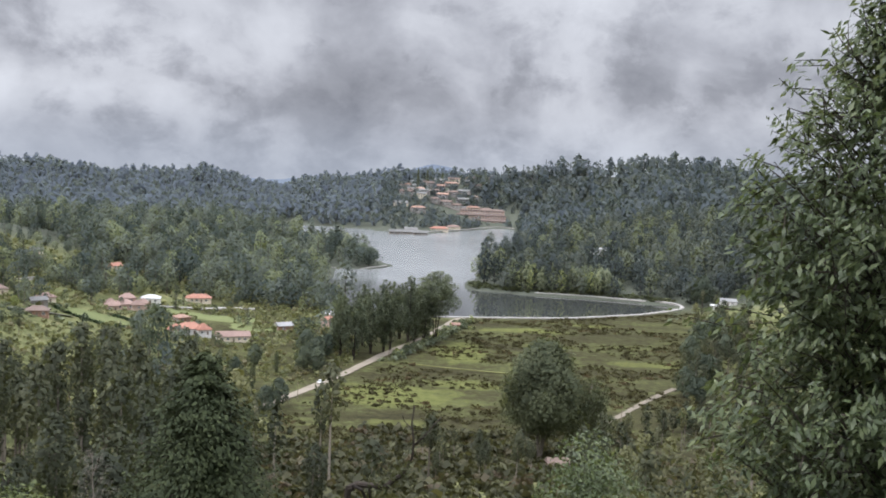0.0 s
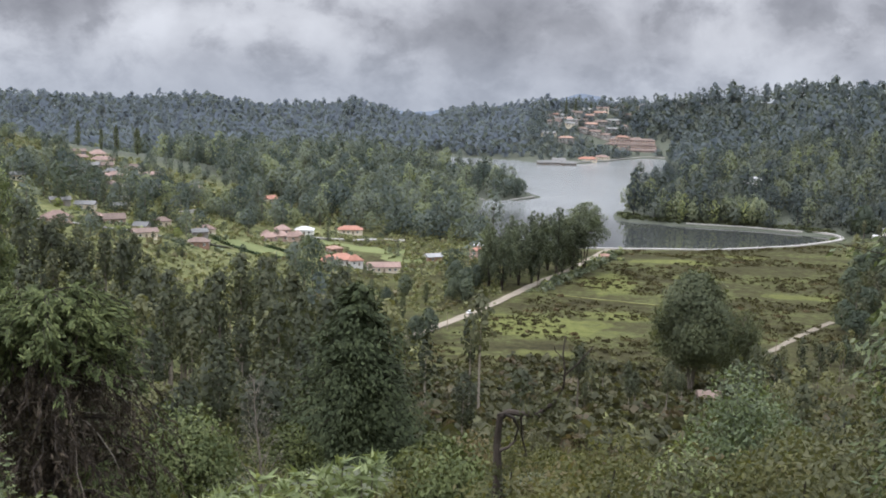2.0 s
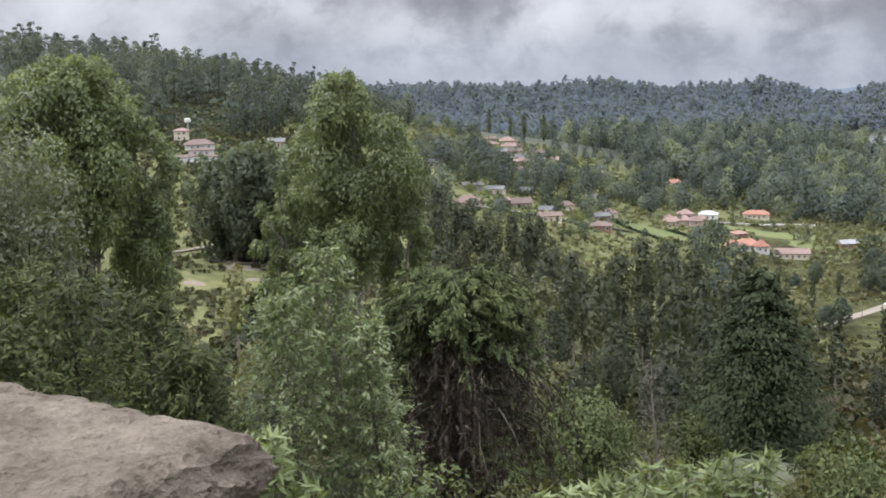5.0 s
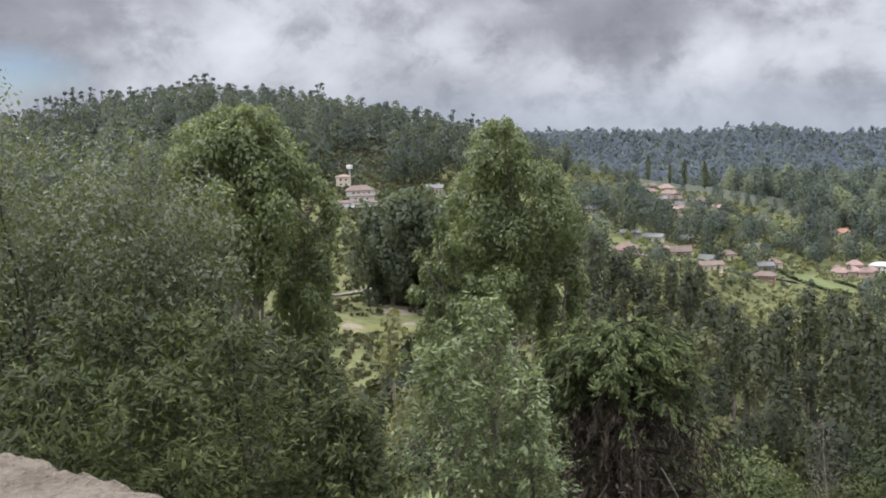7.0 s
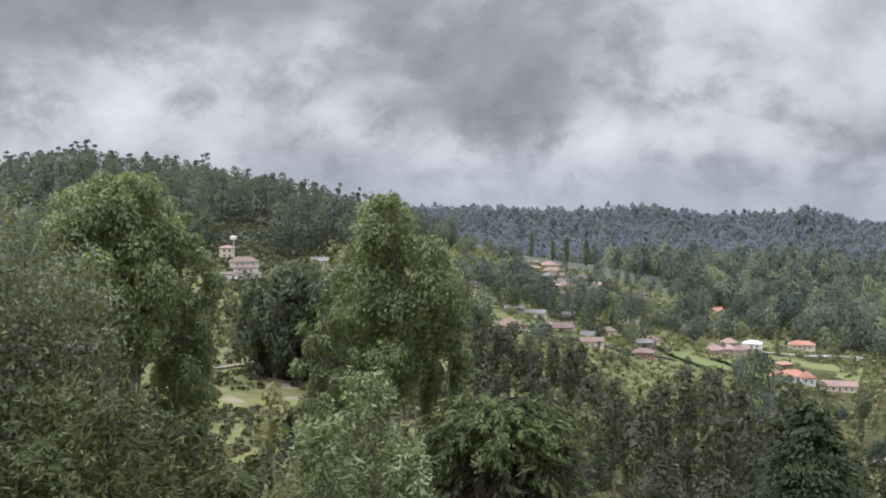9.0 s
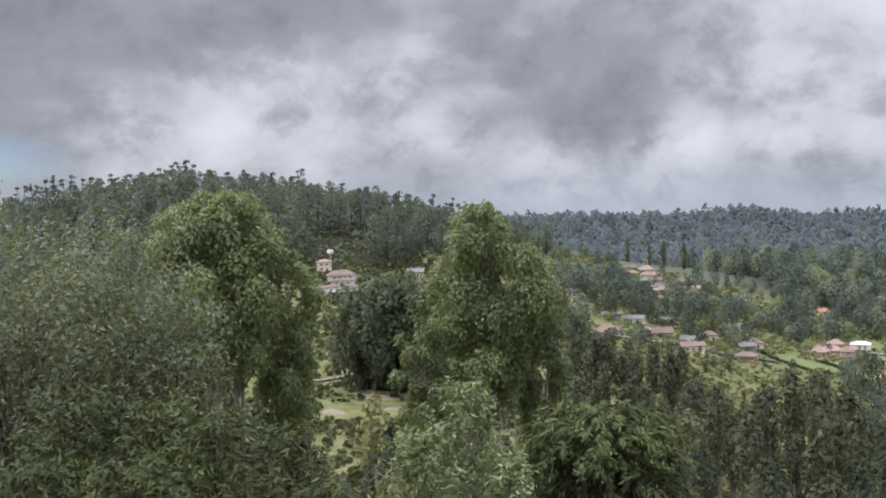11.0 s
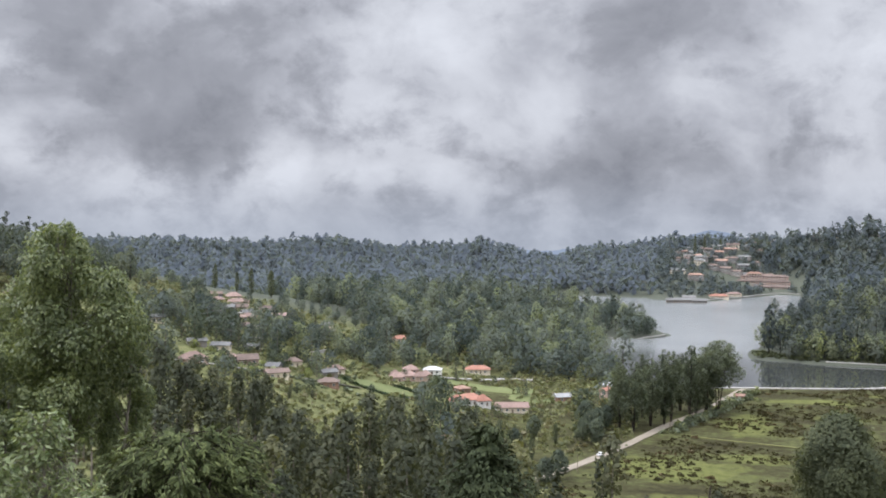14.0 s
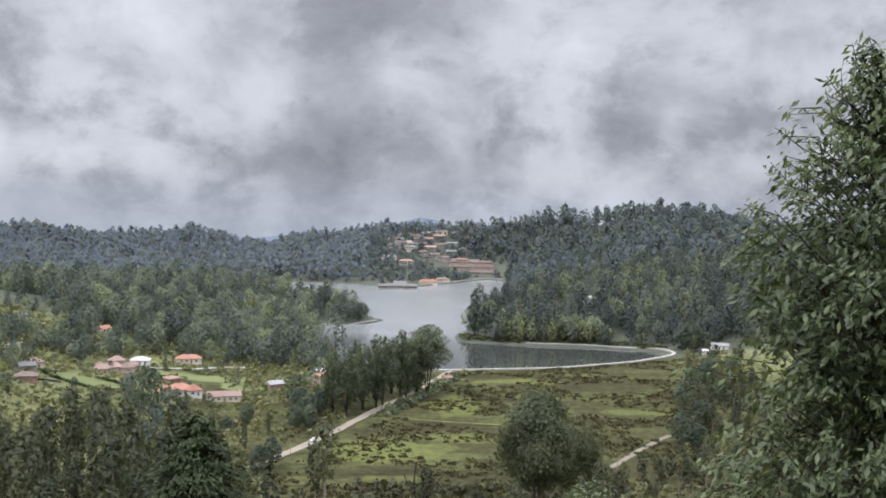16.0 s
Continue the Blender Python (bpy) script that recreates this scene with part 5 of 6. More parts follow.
for az, d, el, w, stems, n in ((-56.9, 30, -0.5, 7.4, 22, 80000), (-61.5, 27, -0.1, 7.6, 19, 58000), (-53.6, 29, -2.8, 4.6, 12, 30000), (-66.0, 30, -0.6, 8.0, 9, 9000)):
    hero("wattle_tree", plumed_tree(tall(az, d, el), w, stems, n, 0.14), WATTLE, DARK_BARK, "large feathery grey-green wattle tree", az, d)

# ---- roads, paths and lawns ----
ROAD_DIRT = surface("pale_road", (0.125, 0.108, 0.082), (0.22, 0.19, 0.15), 0.15, 0.95, bumpy=0.2)
STONE = surface("pale_stone", (0.22, 0.21, 0.19), (0.42, 0.40, 0.37), 0.6, 0.9)
TAR = surface("grey_road", (0.16, 0.15, 0.14), (0.26, 0.25, 0.235), 0.2, 0.9)
LAWN = surface("lawn_grass", (0.072, 0.086, 0.034), (0.118, 0.132, 0.054), 0.10, 0.95, fine=9.0)
STRAW = surface("dry_grass", (0.095, 0.098, 0.036), (0.165, 0.160, 0.066), 0.08, 0.95)
RED_TILE = surface("red_tiles", (0.19, 0.092, 0.066), (0.30, 0.158, 0.115), 0.35, 0.8, fine=8.0)
PINK_TILE = surface("pink_tiles", (0.150, 0.106, 0.090), (0.25, 0.176, 0.148), 0.35, 0.8, fine=8.0)
BROWN_TILE = surface("brown_tiles", (0.16, 0.095, 0.07), (0.30, 0.20, 0.155), 0.35, 0.85, fine=8.0)
GREY_SHEET = surface("grey_sheet_roof", (0.15, 0.15, 0.147), (0.26, 0.258, 0.25), 0.3, 0.75)
WHITE_SHEET = surface("white_sheet_roof", (0.33, 0.33, 0.325), (0.50, 0.50, 0.49), 0.3, 0.6)
WHITE_WALL = surface("white_plaster", (0.46, 0.445, 0.415), (0.68, 0.665, 0.63), 0.25, 0.85, vary=0.1)
CREAM_WALL = surface("cream_plaster", (0.50, 0.43, 0.32), (0.68, 0.60, 0.47), 0.25, 0.85, vary=0.1)
PINK_WALL = surface("pink_plaster", (0.34, 0.25, 0.20), (0.46, 0.35, 0.29), 0.25, 0.85, vary=0.1)
BRICK_WALL = surface("brown_wall", (0.17, 0.10, 0.07), (0.30, 0.19, 0.14), 0.4, 0.9, vary=0.1)
TOWN_TILE = surface("old_tiles", (0.088, 0.068, 0.058), (0.165, 0.124, 0.104), 0.35, 0.9, fine=8.0)
TOWN_WALL = surface("weathered_plaster", (0.13, 0.125, 0.118), (0.26, 0.24, 0.215), 0.25, 0.9, vary=0.4)
DARK_SHEET = surface("dark_sheet_roof", (0.088, 0.088, 0.085), (0.16, 0.158, 0.15), 0.3, 0.8)
TRIM = surface("white_trim", (0.60, 0.60, 0.58), (0.76, 0.76, 0.74), 1.0, 0.6)
TIMBER = surface("grey_timber", (0.10, 0.08, 0.06), (0.22, 0.18, 0.14), 1.0, 0.85)
RUBBER = surface("rubber", (0.015, 0.015, 0.015), (0.03, 0.03, 0.03), 4.0, 0.8)
CAR_WHITE = surface("white_paint", (0.70, 0.70, 0.70), (0.78, 0.78, 0.78), 0.5, 0.25, bumpy=0.0)
CAR_GREY = surface("silver_paint", (0.35, 0.36, 0.37), (0.45, 0.46, 0.47), 0.5, 0.3, 0.4, bumpy=0.0)
HEDGE = foliage("hedge_leaves", (0.020, 0.034, 0.014), (0.035, 0.055, 0.022), (0.055, 0.085, 0.032), 0.15)


def make_glass():
    m, n, bsdf, _ = material("window_glass")
    bsdf.inputs["Base Color"].default_value = (0.03, 0.035, 0.04, 1)
    bsdf.inputs["Roughness"].default_value, bsdf.inputs["IOR"].default_value = 0.08, 1.5
    return m


GLASS = make_glass()


def ribbon(name, line, width, lift, mat, label, category, thick=0.25, step=6.0, rough_edge=0.0):
    """A strip that follows the ground along a line: a road, a path or a low wall."""
    pts = []
    for (ax, ay), (bx, by) in zip(line, line[1:]):
        k = max(1, int(math.hypot(bx - ax, by - ay) / step))
        pts += [(ax + (bx - ax) * i / k, ay + (by - ay) * i / k) for i in range(k)]
    pts = np.array(pts + [line[-1]], float)
    for _ in range(4):
        pts[1:-1] = (pts[:-2] + 2 * pts[1:-1] + pts[2:]) / 4
    way = units(np.gradient(pts, axis=0))
    side = np.stack((-way[:, 1], way[:, 0]), 1)
    w = width / 2 * (1 + rough_edge * rng.normal(size=(len(pts), 2)))
    left, right = pts + side * w[:, :1], pts - side * w[:, 1:]
    z = np.maximum(ground(left[:, 0], left[:, 1]), np.maximum(ground(right[:, 0], right[:, 1]), ground(pts[:, 0], pts[:, 1]))) + lift
    z[1:-1] = np.maximum(z[1:-1], (z[:-2] + z[2:]) / 2 - 0.02)
    rows = [np.column_stack((left, z - thick)), np.column_stack((left, z)), np.column_stack((right, z)), np.column_stack((right, z - thick))]
    v, k = np.concatenate(rows), len(pts)
    f = [(r * k + i, r * k + i + 1, (r + 1) * k + i + 1, (r + 1) * k + i) for r in range(3) for i in range(k - 1)]
    f += [(0, k, 2 * k, 3 * k), (k - 1, 4 * k - 1, 3 * k - 1, 2 * k - 1)]
    return thing(name, label, category, kind="structure", data=mesh_polys(name, v, f, (mat,)))


def patch(name, x, y, a, b, turn, mat, label, lift=0.12):
    """A patch of other growth lying on the ground, with a ragged edge."""
    rings, sides = 7, 44
    c, s = math.cos(radians(turn)), math.sin(radians(turn))
    edge = 1 + sum(rng.normal() * 0.13 / k ** 0.6 * np.sin(k * np.linspace(0, 2 * np.pi, sides, endpoint=False) + rng.random() * 6.28) for k in range(1, 9))
    v, f = [(x, y)], []
    for r in range(1, rings + 1):
        for i in range(sides):
            q = 2 * math.pi * i / sides
            u, w = a * math.cos(q) * edge[i] * r / rings, b * math.sin(q) * edge[i] * r / rings
            v.append((x + u * c - w * s, y + u * s + w * c))
    v = np.array(v)
    z = ground(v[:, 0], v[:, 1]) + lift
    z[-sides:] -= lift + 0.05
    f = [(0, 1 + i, 1 + (i + 1) % sides) for i in range(sides)]
    for r in range(rings - 1):
        for i in range(sides):
            j, p = (i + 1) % sides, 1 + r * sides
            f.append((p + i, p + sides + i, p + sides + j, p + j))
    return thing(name, label, "grass", kind="structure", data=mesh_polys(name, np.column_stack((v, z)), f, (mat,), smooth_faces=True))


ribbon("lake_road", ROAD, 5.2, 0.28, ROAD_DIRT, "pale dusty road running down to the lake", "road", rough_edge=0.05)
ribbon("promenade", ((-60, 790), (-22, 798), (49, 819), (108, 859), (140, 893), (153, 915), (145, 944), (128, 949)), 3.2, 0.8, STONE, "pale lakeside promenade on a low embankment", "path", 1.3)
ribbon("shore_bank", ((124, 948), (85, 960), (30, 963)), 2.2, 0.3, STONE, "pale stone bank along the wooded shore", "bank", 1.0)
ribbon("point_bank", ((-118, 1120), (-131, 1092), (-168, 1077)), 2.5, 0.3, STONE, "pale stone bank round a wooded point", "bank", 1.0)
ribbon("hotel_bank", ((-128, 1556), (-62, 1664), (-12, 1765), (16, 1746)), 2.5, 0.6, STONE, "pale stone quay below the hotel", "bank", 1.0)
ribbon("marsh_track", ((95, 585), (74, 548), (62, 522), (50, 500), (40, 470)), 3.4, 0.2, ROAD_DIRT, "pale track winding beside the marsh", "track", rough_edge=0.1)
ribbon("marsh_path", ((-50, 612), (-20, 604), (10, 596), (40, 600)), 2.0, 0.35, STRAW, "narrow trodden path across the marsh", "path", rough_edge=0.2)
ribbon("glade_track", ((-352, 322), (-338, 338), (-336, 352), (-340, 372), (-350, 384)), 4.0, 0.3, ROAD_DIRT, "pale earth track above the glade", "track", rough_edge=0.1)
ribbon("glade_terrace", ((-320, 335), (-304, 337), (-292, 344), (-276, 346)), 3.4, 0.5, TIMBER, "dark weathered terrace wall at the edge of the glade", "terrace", 1.2, rough_edge=0.3)
ribbon("garden_drive", ((-226, 702), (-208, 730), (-190, 760), (-172, 764)), 5.0, 0.5, STONE, "pale paved drive between walled gardens", "drive", 0.8)
ribbon("village_lane", ((-330, 500), (-296, 528), (-262, 552), (-238, 600)), 4.0, 0.3, TAR, "grey lane through the village", "lane")
patch("glade_lawn", -286, 311, 13, 7, 40, STRAW, "yellowish grass of a small glade")
patch("bare_earth", -301, 331, 11, 4.5, 25, ROAD_DIRT, "trodden brown earth at the edge of a glade", 0.16)
patch("bare_earth", -282, 322, 6, 3.0, 50, ROAD_DIRT, "trodden brown earth in a small glade", 0.18)
patch("bare_earth", -296, 302, 5, 3.5, 20, TIMBER, "dark bare earth in a small glade", 0.18)
patch("glade_lawn", -352, 405, 34, 20, 30, LAWN, "green grass slope over a track")
patch("hedge_lawn", -236, 622, 27, 15, 25, LAWN, "mown green lawn ringed by a hedge")
patch("garden_lawn", -190, 706, 34, 17, 20, LAWN, "bright green garden lawn between houses")
patch("garden_lawn", -150, 690, 22, 14, 0, LAWN, "bright green lawn below a red roof")
patch("upper_lawn", -283, 812, 15, 22, -20, LAWN, "sunlit lawn beside an orange house")
patch("slope_grass", 166, 1000, 9, 22, 0, LAWN, "bright grass bank on the wooded hill")

# ---- houses ----
def boxed(w, d, h, bevel=0.0):
    bm = bmesh.new()
    bmesh.ops.create_cube(bm, size=1.0, matrix=Matrix.LocRotScale((0, 0, h / 2), None, (w, d, h)))
    if bevel:
        bmesh.ops.bevel(bm, geom=bm.edges[:], offset=bevel, segments=1, affect="EDGES")
    return bm


def roof_mesh(w, d, rise, kind, over=0.6, thick=0.25):
    """A gable, hipped or nearly flat roof with overhang and thickness; its eaves lie at height 0."""
    a, b = w / 2 + over, d / 2 + over
    inset = {"gable": 0.0, "hip": min(b, a * 0.9), "flat": 0.0}[kind]
    bm = bmesh.new()
    low = [bm.verts.new(p) for p in ((-a, -b, 0), (a, -b, 0), (a, b, 0), (-a, b, 0))]
    if kind == "flat":
        top = [bm.verts.new(p) for p in ((-a, -b, thick), (a, -b, thick), (a, b, thick + rise), (-a, b, thick + rise))]
        for i in range(4):
            bm.faces.new((low[i], low[(i + 1) % 4], top[(i + 1) % 4], top[i]))
        bm.faces.new(top), bm.faces.new(low[::-1])
    else:
        eave = [bm.verts.new((v.co.x, v.co.y, thick)) for v in low]
        r0, r1 = bm.verts.new((-a + inset, 0, rise + thick)), bm.verts.new((a - inset, 0, rise + thick))
        for i in range(4):
            bm.faces.new((low[i], low[(i + 1) % 4], eave[(i + 1) % 4], eave[i]))
        bm.faces.new((eave[0], eave[1], r1, r0)), bm.faces.new((eave[2], eave[3], r0, r1))
        bm.faces.new((eave[1], eave[2], r1)), bm.faces.new((eave[3], eave[0], r0))
        bm.faces.new(low[::-1])
    return bm


def frame_mesh(w, h):
    bm = bmesh.new()
    for x, z, sx, sz in ((-w / 2, 0, 0.1, h + 0.1), (w / 2, 0, 0.1, h + 0.1), (0, h / 2, w, 0.1), (0, -h / 2, w + 0.2, 0.14), (0, 0, 0.06, h)):
        bmesh.ops.create_cube(bm, size=1.0, matrix=Matrix.LocRotScale((x, 0, z), None, (sx, 0.16, sz)))
    me = bpy.data.meshes.new("window")
    bm.to_mesh(me), bm.free()
    me.materials.append(TRIM)
    return me


def slab_mesh(name, w, t, h, mat):
    bm = boxed(w, t, h)
    me = bpy.data.meshes.new(name)
    bm.to_mesh(me), bm.free()
    me.materials.append(mat)
    return me


WINDOW, PANE = frame_mesh(1.5, 1.35), slab_mesh("pane", 1.4, 0.05, 1.25, GLASS)
BIG_WINDOW, BIG_PANE = frame_mesh(2.4, 1.7), slab_mesh("pane", 2.3, 0.05, 1.6, GLASS)
DOOR = slab_mesh("door", 1.1, 0.12, 2.1, TIMBER)


def storey_block(root, w, d, h, x, y, z, wall, storeys, windows=True, big=False, sides=True):
    body = part("wall", (boxed(w, d, h + 3.0), wall), root)
    body.location = (x, y, z - 3.0)
    if not windows:
        return
    fr, pa, gap = (BIG_WINDOW, BIG_PANE, 4.2) if big else (WINDOW, PANE, 3.3)
    for s in range(storeys):
        zz = z + h / storeys * s + 1.65
        faces = [(w, d / 2 + 0.04, 0.0)] + ([(d, w / 2 + 0.04, radians(90)), (d, w / 2 + 0.04, radians(-90))] if sides else [])
        for length, off, turn in faces:
            k = max(1, int((length - 1.2) / gap))
            for i in range(k):
                u = (i - (k - 1) / 2) * gap
                rot = Matrix.Rotation(turn, 4, "Z")
                if s == 0 and turn == 0.0 and i == k // 2 and k > 1 and not big:
                    o = part("door", DOOR, root)
                    o.matrix_basis = Matrix.Translation((x, y, z + 0.05)) @ rot @ Matrix.Translation((u, -off, 0))
                    continue
                o = part("window", fr, root)
                o.matrix_basis = Matrix.Translation((x, y, zz)) @ rot @ Matrix.Translation((u, -off, 0))
                part("pane", pa, o).location = (0, 0.02, -0.62 if not big else -0.8)


PLOTS = []


def house(name, label, x, y, turn, w, d, wall, roof, kind="hip", storeys=1, rise=None, wings=(), chimney=False, category="house", group="", windows=True, up=0.0, big=False):
    """A house with its front to -Y. wings: rows of x, y, width, depth, storeys for lower blocks, each with its roof."""
    az = math.degrees(math.atan2(x, y))
    around = [level(x + i * w * 0.4, y + j * d * 0.4) for i in (-1, 0, 1) for j in (-1, 0, 1)]
    PLOTS.append((x, y, max(w, d) / 2))
    root = thing(name, label, category, group, m=pose(x, y, max(around) * 0.6 + min(around) * 0.4 + up, 0, 0, -az + turn))
    for bx, by, bw, bd, bs in ((0, 0, w, d, storeys), *wings):
        h = 3.0 * bs
        storey_block(root, bw, bd, h, bx, by, 0, wall, bs, windows, big, sides=bd > 5)
        top = part("roof", (roof_mesh(bw, bd, rise if rise is not None else bd * 0.26, kind), roof), root)
        top.location = (bx, by, h - 0.004)
        if bd > bw and kind != "flat":
            top.data = top.data.copy()
    if chimney:
        c = part("chimney", (boxed(0.9, 0.9, 2.2, 0.05), BRICK_WALL), root)
        c.location = (w * 0.25, d * 0.15, 3.0 * storeys + 0.4)
    return root


# houses among the lawns by the lake road
house("red_roofed_house", "low white house with spreading orange-red tiled roofs", -183, 640, 18, 16, 10, WHITE_WALL, RED_TILE, "hip", 1, 3.4, ((6.5, -6.0, 8, 7, 1), (-9, -3, 8, 8, 1)), True)
house("brown_roofed_house", "long low house under a faded brown roof", -156, 637, 8, 19, 8, CREAM_WALL, PINK_TILE, "gable", 1, 2.6)
house("pink_house", "large pink house with stepped tiled roofs", -234, 672, 12, 13, 9, PINK_WALL, PINK_TILE, "hip", 1, 2.8, ((-8.5, -5.5, 8, 7, 1), (7.5, -5.5, 7.5, 6, 1), (3.5, 5.5, 9, 7, 2), (-7, 5, 7, 6, 1), (12.5, 1.5, 6, 6, 1)), True)
house("white_house", "white two-storey house with a pale flat roof", -231, 716, -6, 12, 8, WHITE_WALL, WHITE_SHEET, "hip", 1, 2.0)
house("red_long_house", "long low house with a red tiled roof", -212, 763, 4, 17, 8, CREAM_WALL, RED_TILE, "hip", 1, 2.6)
house("garden_pavilion", "small brown tiled garden pavilion", -196, 668, 30, 8, 8, BRICK_WALL, BROWN_TILE, "hip", 1, 1.6)
house("lakeside_shed", "pale-roofed shed with a red tiled front", -110, 736, -10, 13, 9, CREAM_WALL, WHITE_SHEET, "gable", 2, 2.2)
house("red_shed", "small red-roofed shed by the grove", -111, 722, -10, 12, 8, PINK_WALL, RED_TILE, "hip", 1, 2.6, up=2.2)
house("grey_hut", "grey wooden hut with a sheet roof", -137, 694, 25, 10, 7, BRICK_WALL, GREY_SHEET, "gable", 1, 2.0)
house("orange_house", "small orange-roofed house in the wooded slope", -290, 812, 35, 8, 7, CREAM_WALL, RED_TILE, "gable", 1, 2.4)
house("scrub_house", "dark brown house half hidden in scrub", -160, 512, 20, 15, 8, BRICK_WALL, BROWN_TILE, "gable", 1, 2.8, ((-10, -2, 9, 6, 1),))
house("point_cottage", "small red cottage on the wooded point", -205, 1225, 0, 15, 10, WHITE_WALL, RED_TILE, "gable", 1, 3.5)
house("marsh_hut", "earth-coloured hut with a brown roof by the trees", *spot(3.45, 372), 12, 6.5, 5.5, BRICK_WALL, TOWN_TILE, "gable", 1, 1.8)
house("marsh_hut", "tiny dark hut by the promenade", -29, 742, 0, 5, 4, BRICK_WALL, BROWN_TILE, "gable", 1, 1.2)
# the village on the slope
for row in (("village_house", "long pale house with a grey sheet roof", -376, 594, 10, 24, 8, CREAM_WALL, DARK_SHEET, "gable", 1, 1.8),
            ("village_house", "pink tiled house above a curved lane", -303, 522, 25, 16, 11, PINK_WALL, PINK_TILE, "hip", 1, 3.4),
            ("village_house", "cream house with a dark sheet roof", -314, 573, -15, 13, 8, CREAM_WALL, DARK_SHEET, "gable", 1, 1.8),
            ("village_house", "pink-walled house beside dark trees", -287, 553, 10, 14, 9, PINK_WALL, TOWN_TILE, "gable", 1, 2.8),
            ("village_house", "cream cottage in a garden", -272, 556, -20, 9, 8, CREAM_WALL, DARK_SHEET, "gable", 1, 2.0),
            ("village_house", "low grey house at the village edge", -264, 543, 15, 15, 8, CREAM_WALL, TOWN_TILE, "gable", 1, 2.0),
            ("village_house", "low brown-roofed house under trees", -246, 572, -5, 14, 8, BRICK_WALL, TOWN_TILE, "hip", 1, 2.2),
            ("village_house", "small tiled house at the hedge", -262, 620, 20, 12, 8, CREAM_WALL, PINK_TILE, "hip", 1, 2.4),
            ("village_house", "pinkish-roofed house near the poplars", -420, 786, 15, 14, 9, CREAM_WALL, PINK_TILE, "hip", 1, 3.0),
            ("village_house", "grey terrace house on the upper slope", -376, 670, -10, 18, 8, CREAM_WALL, TOWN_TILE, "gable", 1, 2.0),
            ("village_house", "cream cottage on the upper slope", -370, 716, 20, 13, 8, CREAM_WALL, DARK_SHEET, "gable", 1, 2.0),
            ("village_house", "cream house among upper gardens", -374, 752, -12, 15, 9, CREAM_WALL, TOWN_TILE, "hip", 1, 2.4),
            ("village_house", "brick cottage among upper gardens", -396, 700, 5, 12, 8, PINK_WALL, TOWN_TILE, "gable", 1, 2.2),
            ("village_house", "pale house half hidden by dark trees", -330, 690, 12, 13, 8, CREAM_WALL, DARK_SHEET, "gable", 1, 2.0),
            ("village_house", "small pale house below the wood", -318, 740, -8, 11, 7, CREAM_WALL, TOWN_TILE, "gable", 1, 2.0),
            ("village_house", "grey cottage at the foot of the hill", -457, 545, 0, 13, 8, CREAM_WALL, DARK_SHEET, "gable", 1, 2.2),
            ("village_house", "brown cottage at the foot of the hill", -456, 571, 10, 12, 8, CREAM_WALL, TOWN_TILE, "hip", 1, 2.4),
            ("village_house", "tiny grey-roofed cottage on a terrace", -352, 655, 15, 10, 7, CREAM_WALL, GREY_SHEET, "gable", 1, 1.6),
            ("village_house", "pink cottage on a garden terrace", -362, 700, -15, 12, 8, PINK_WALL, PINK_TILE, "hip", 1, 2.2),
            ("village_house", "brown-roofed cottage on a terrace", -384, 728, 8, 14, 8, CREAM_WALL, TOWN_TILE, "gable", 1, 2.2),
            ("village_house", "pale long house above the terraces", -402, 760, 4, 20, 8, CREAM_WALL, PINK_TILE, "hip", 1, 2.2),
            ("village_house", "cream cottage at the wood's edge", -336, 778, -20, 10, 8, CREAM_WALL, DARK_SHEET, "gable", 1, 2.0),
            ("village_house", "small brown-roofed cottage below the lane", -276, 590, 12, 11, 8, CREAM_WALL, TOWN_TILE, "hip", 1, 2.2),
            ("village_house", "low pale building above the grass slope", -425, 462, 0, 15, 6, CREAM_WALL, DARK_SHEET, "flat", 1, 0.3),
            *[("village_house", label, x, y, turn, w, 8, TOWN_WALL, roof, kind, 1, 1.8) for x, y, turn, w, roof, kind, label in (
                (-398, 702, 20, 11, TOWN_TILE, "gable", "brown-roofed hut on a stone terrace"), (-388, 716, -10, 14, DARK_SHEET, "gable", "long shed with a dark sheet roof on a terrace"), (-372, 660, 15, 12, DARK_SHEET, "gable", "grey-roofed shed above garden walls"),
                (-362, 684, -20, 13, PINK_TILE, "hip", "small pinkish-roofed cottage between terraces"), (-346, 664, 10, 12, TOWN_TILE, "hip", "small brown cottage between terraces"), (-356, 742, 25, 10, PINK_TILE, "gable", "pale cottage under dark trees"),
                (-410, 742, 0, 13, PINK_TILE, "hip", "pinkish cottage below the poplars"), (-428, 770, 12, 14, TOWN_TILE, "gable", "brown-roofed house below the poplars"), (-296, 548, -25, 12, PINK_TILE, "hip", "pinkish-roofed house in a walled garden"), (-258, 600, 18, 11, DARK_SHEET, "gable", "grey-roofed cottage above the pasture"),
                (-306, 596, -12, 10, DARK_SHEET, "gable", "dark-roofed cottage among trees"), (-334, 622, 22, 11, TOWN_TILE, "gable", "brown-roofed cottage above a lane"), (-326, 566, 8, 13, DARK_SHEET, "gable", "pale-roofed shed beside a lane"))]):
    house(*row[:5], row[5] * 0.82, row[6] * 0.85, *row[7:], group="village houses", up=-0.8)
for (ax, ay), (bx, by) in (((-395, 689), (-385, 737)), ((-366, 653), (-358, 729)), ((-352, 640), (-340, 700)), ((-404, 712), (-396, 752)), ((-378, 668), (-370, 722)), ((-340, 658), (-332, 692)), ((-388, 756), (-362, 772)), ((-328, 612), (-318, 642)), ((-346, 728), (-328, 752)), ((-300, 640), (-290, 672)), ((-430, 455), (-421, 468))):
    x, y, w = (ax + bx) / 2, (ay + by) / 2, math.hypot(bx - ax, by - ay)
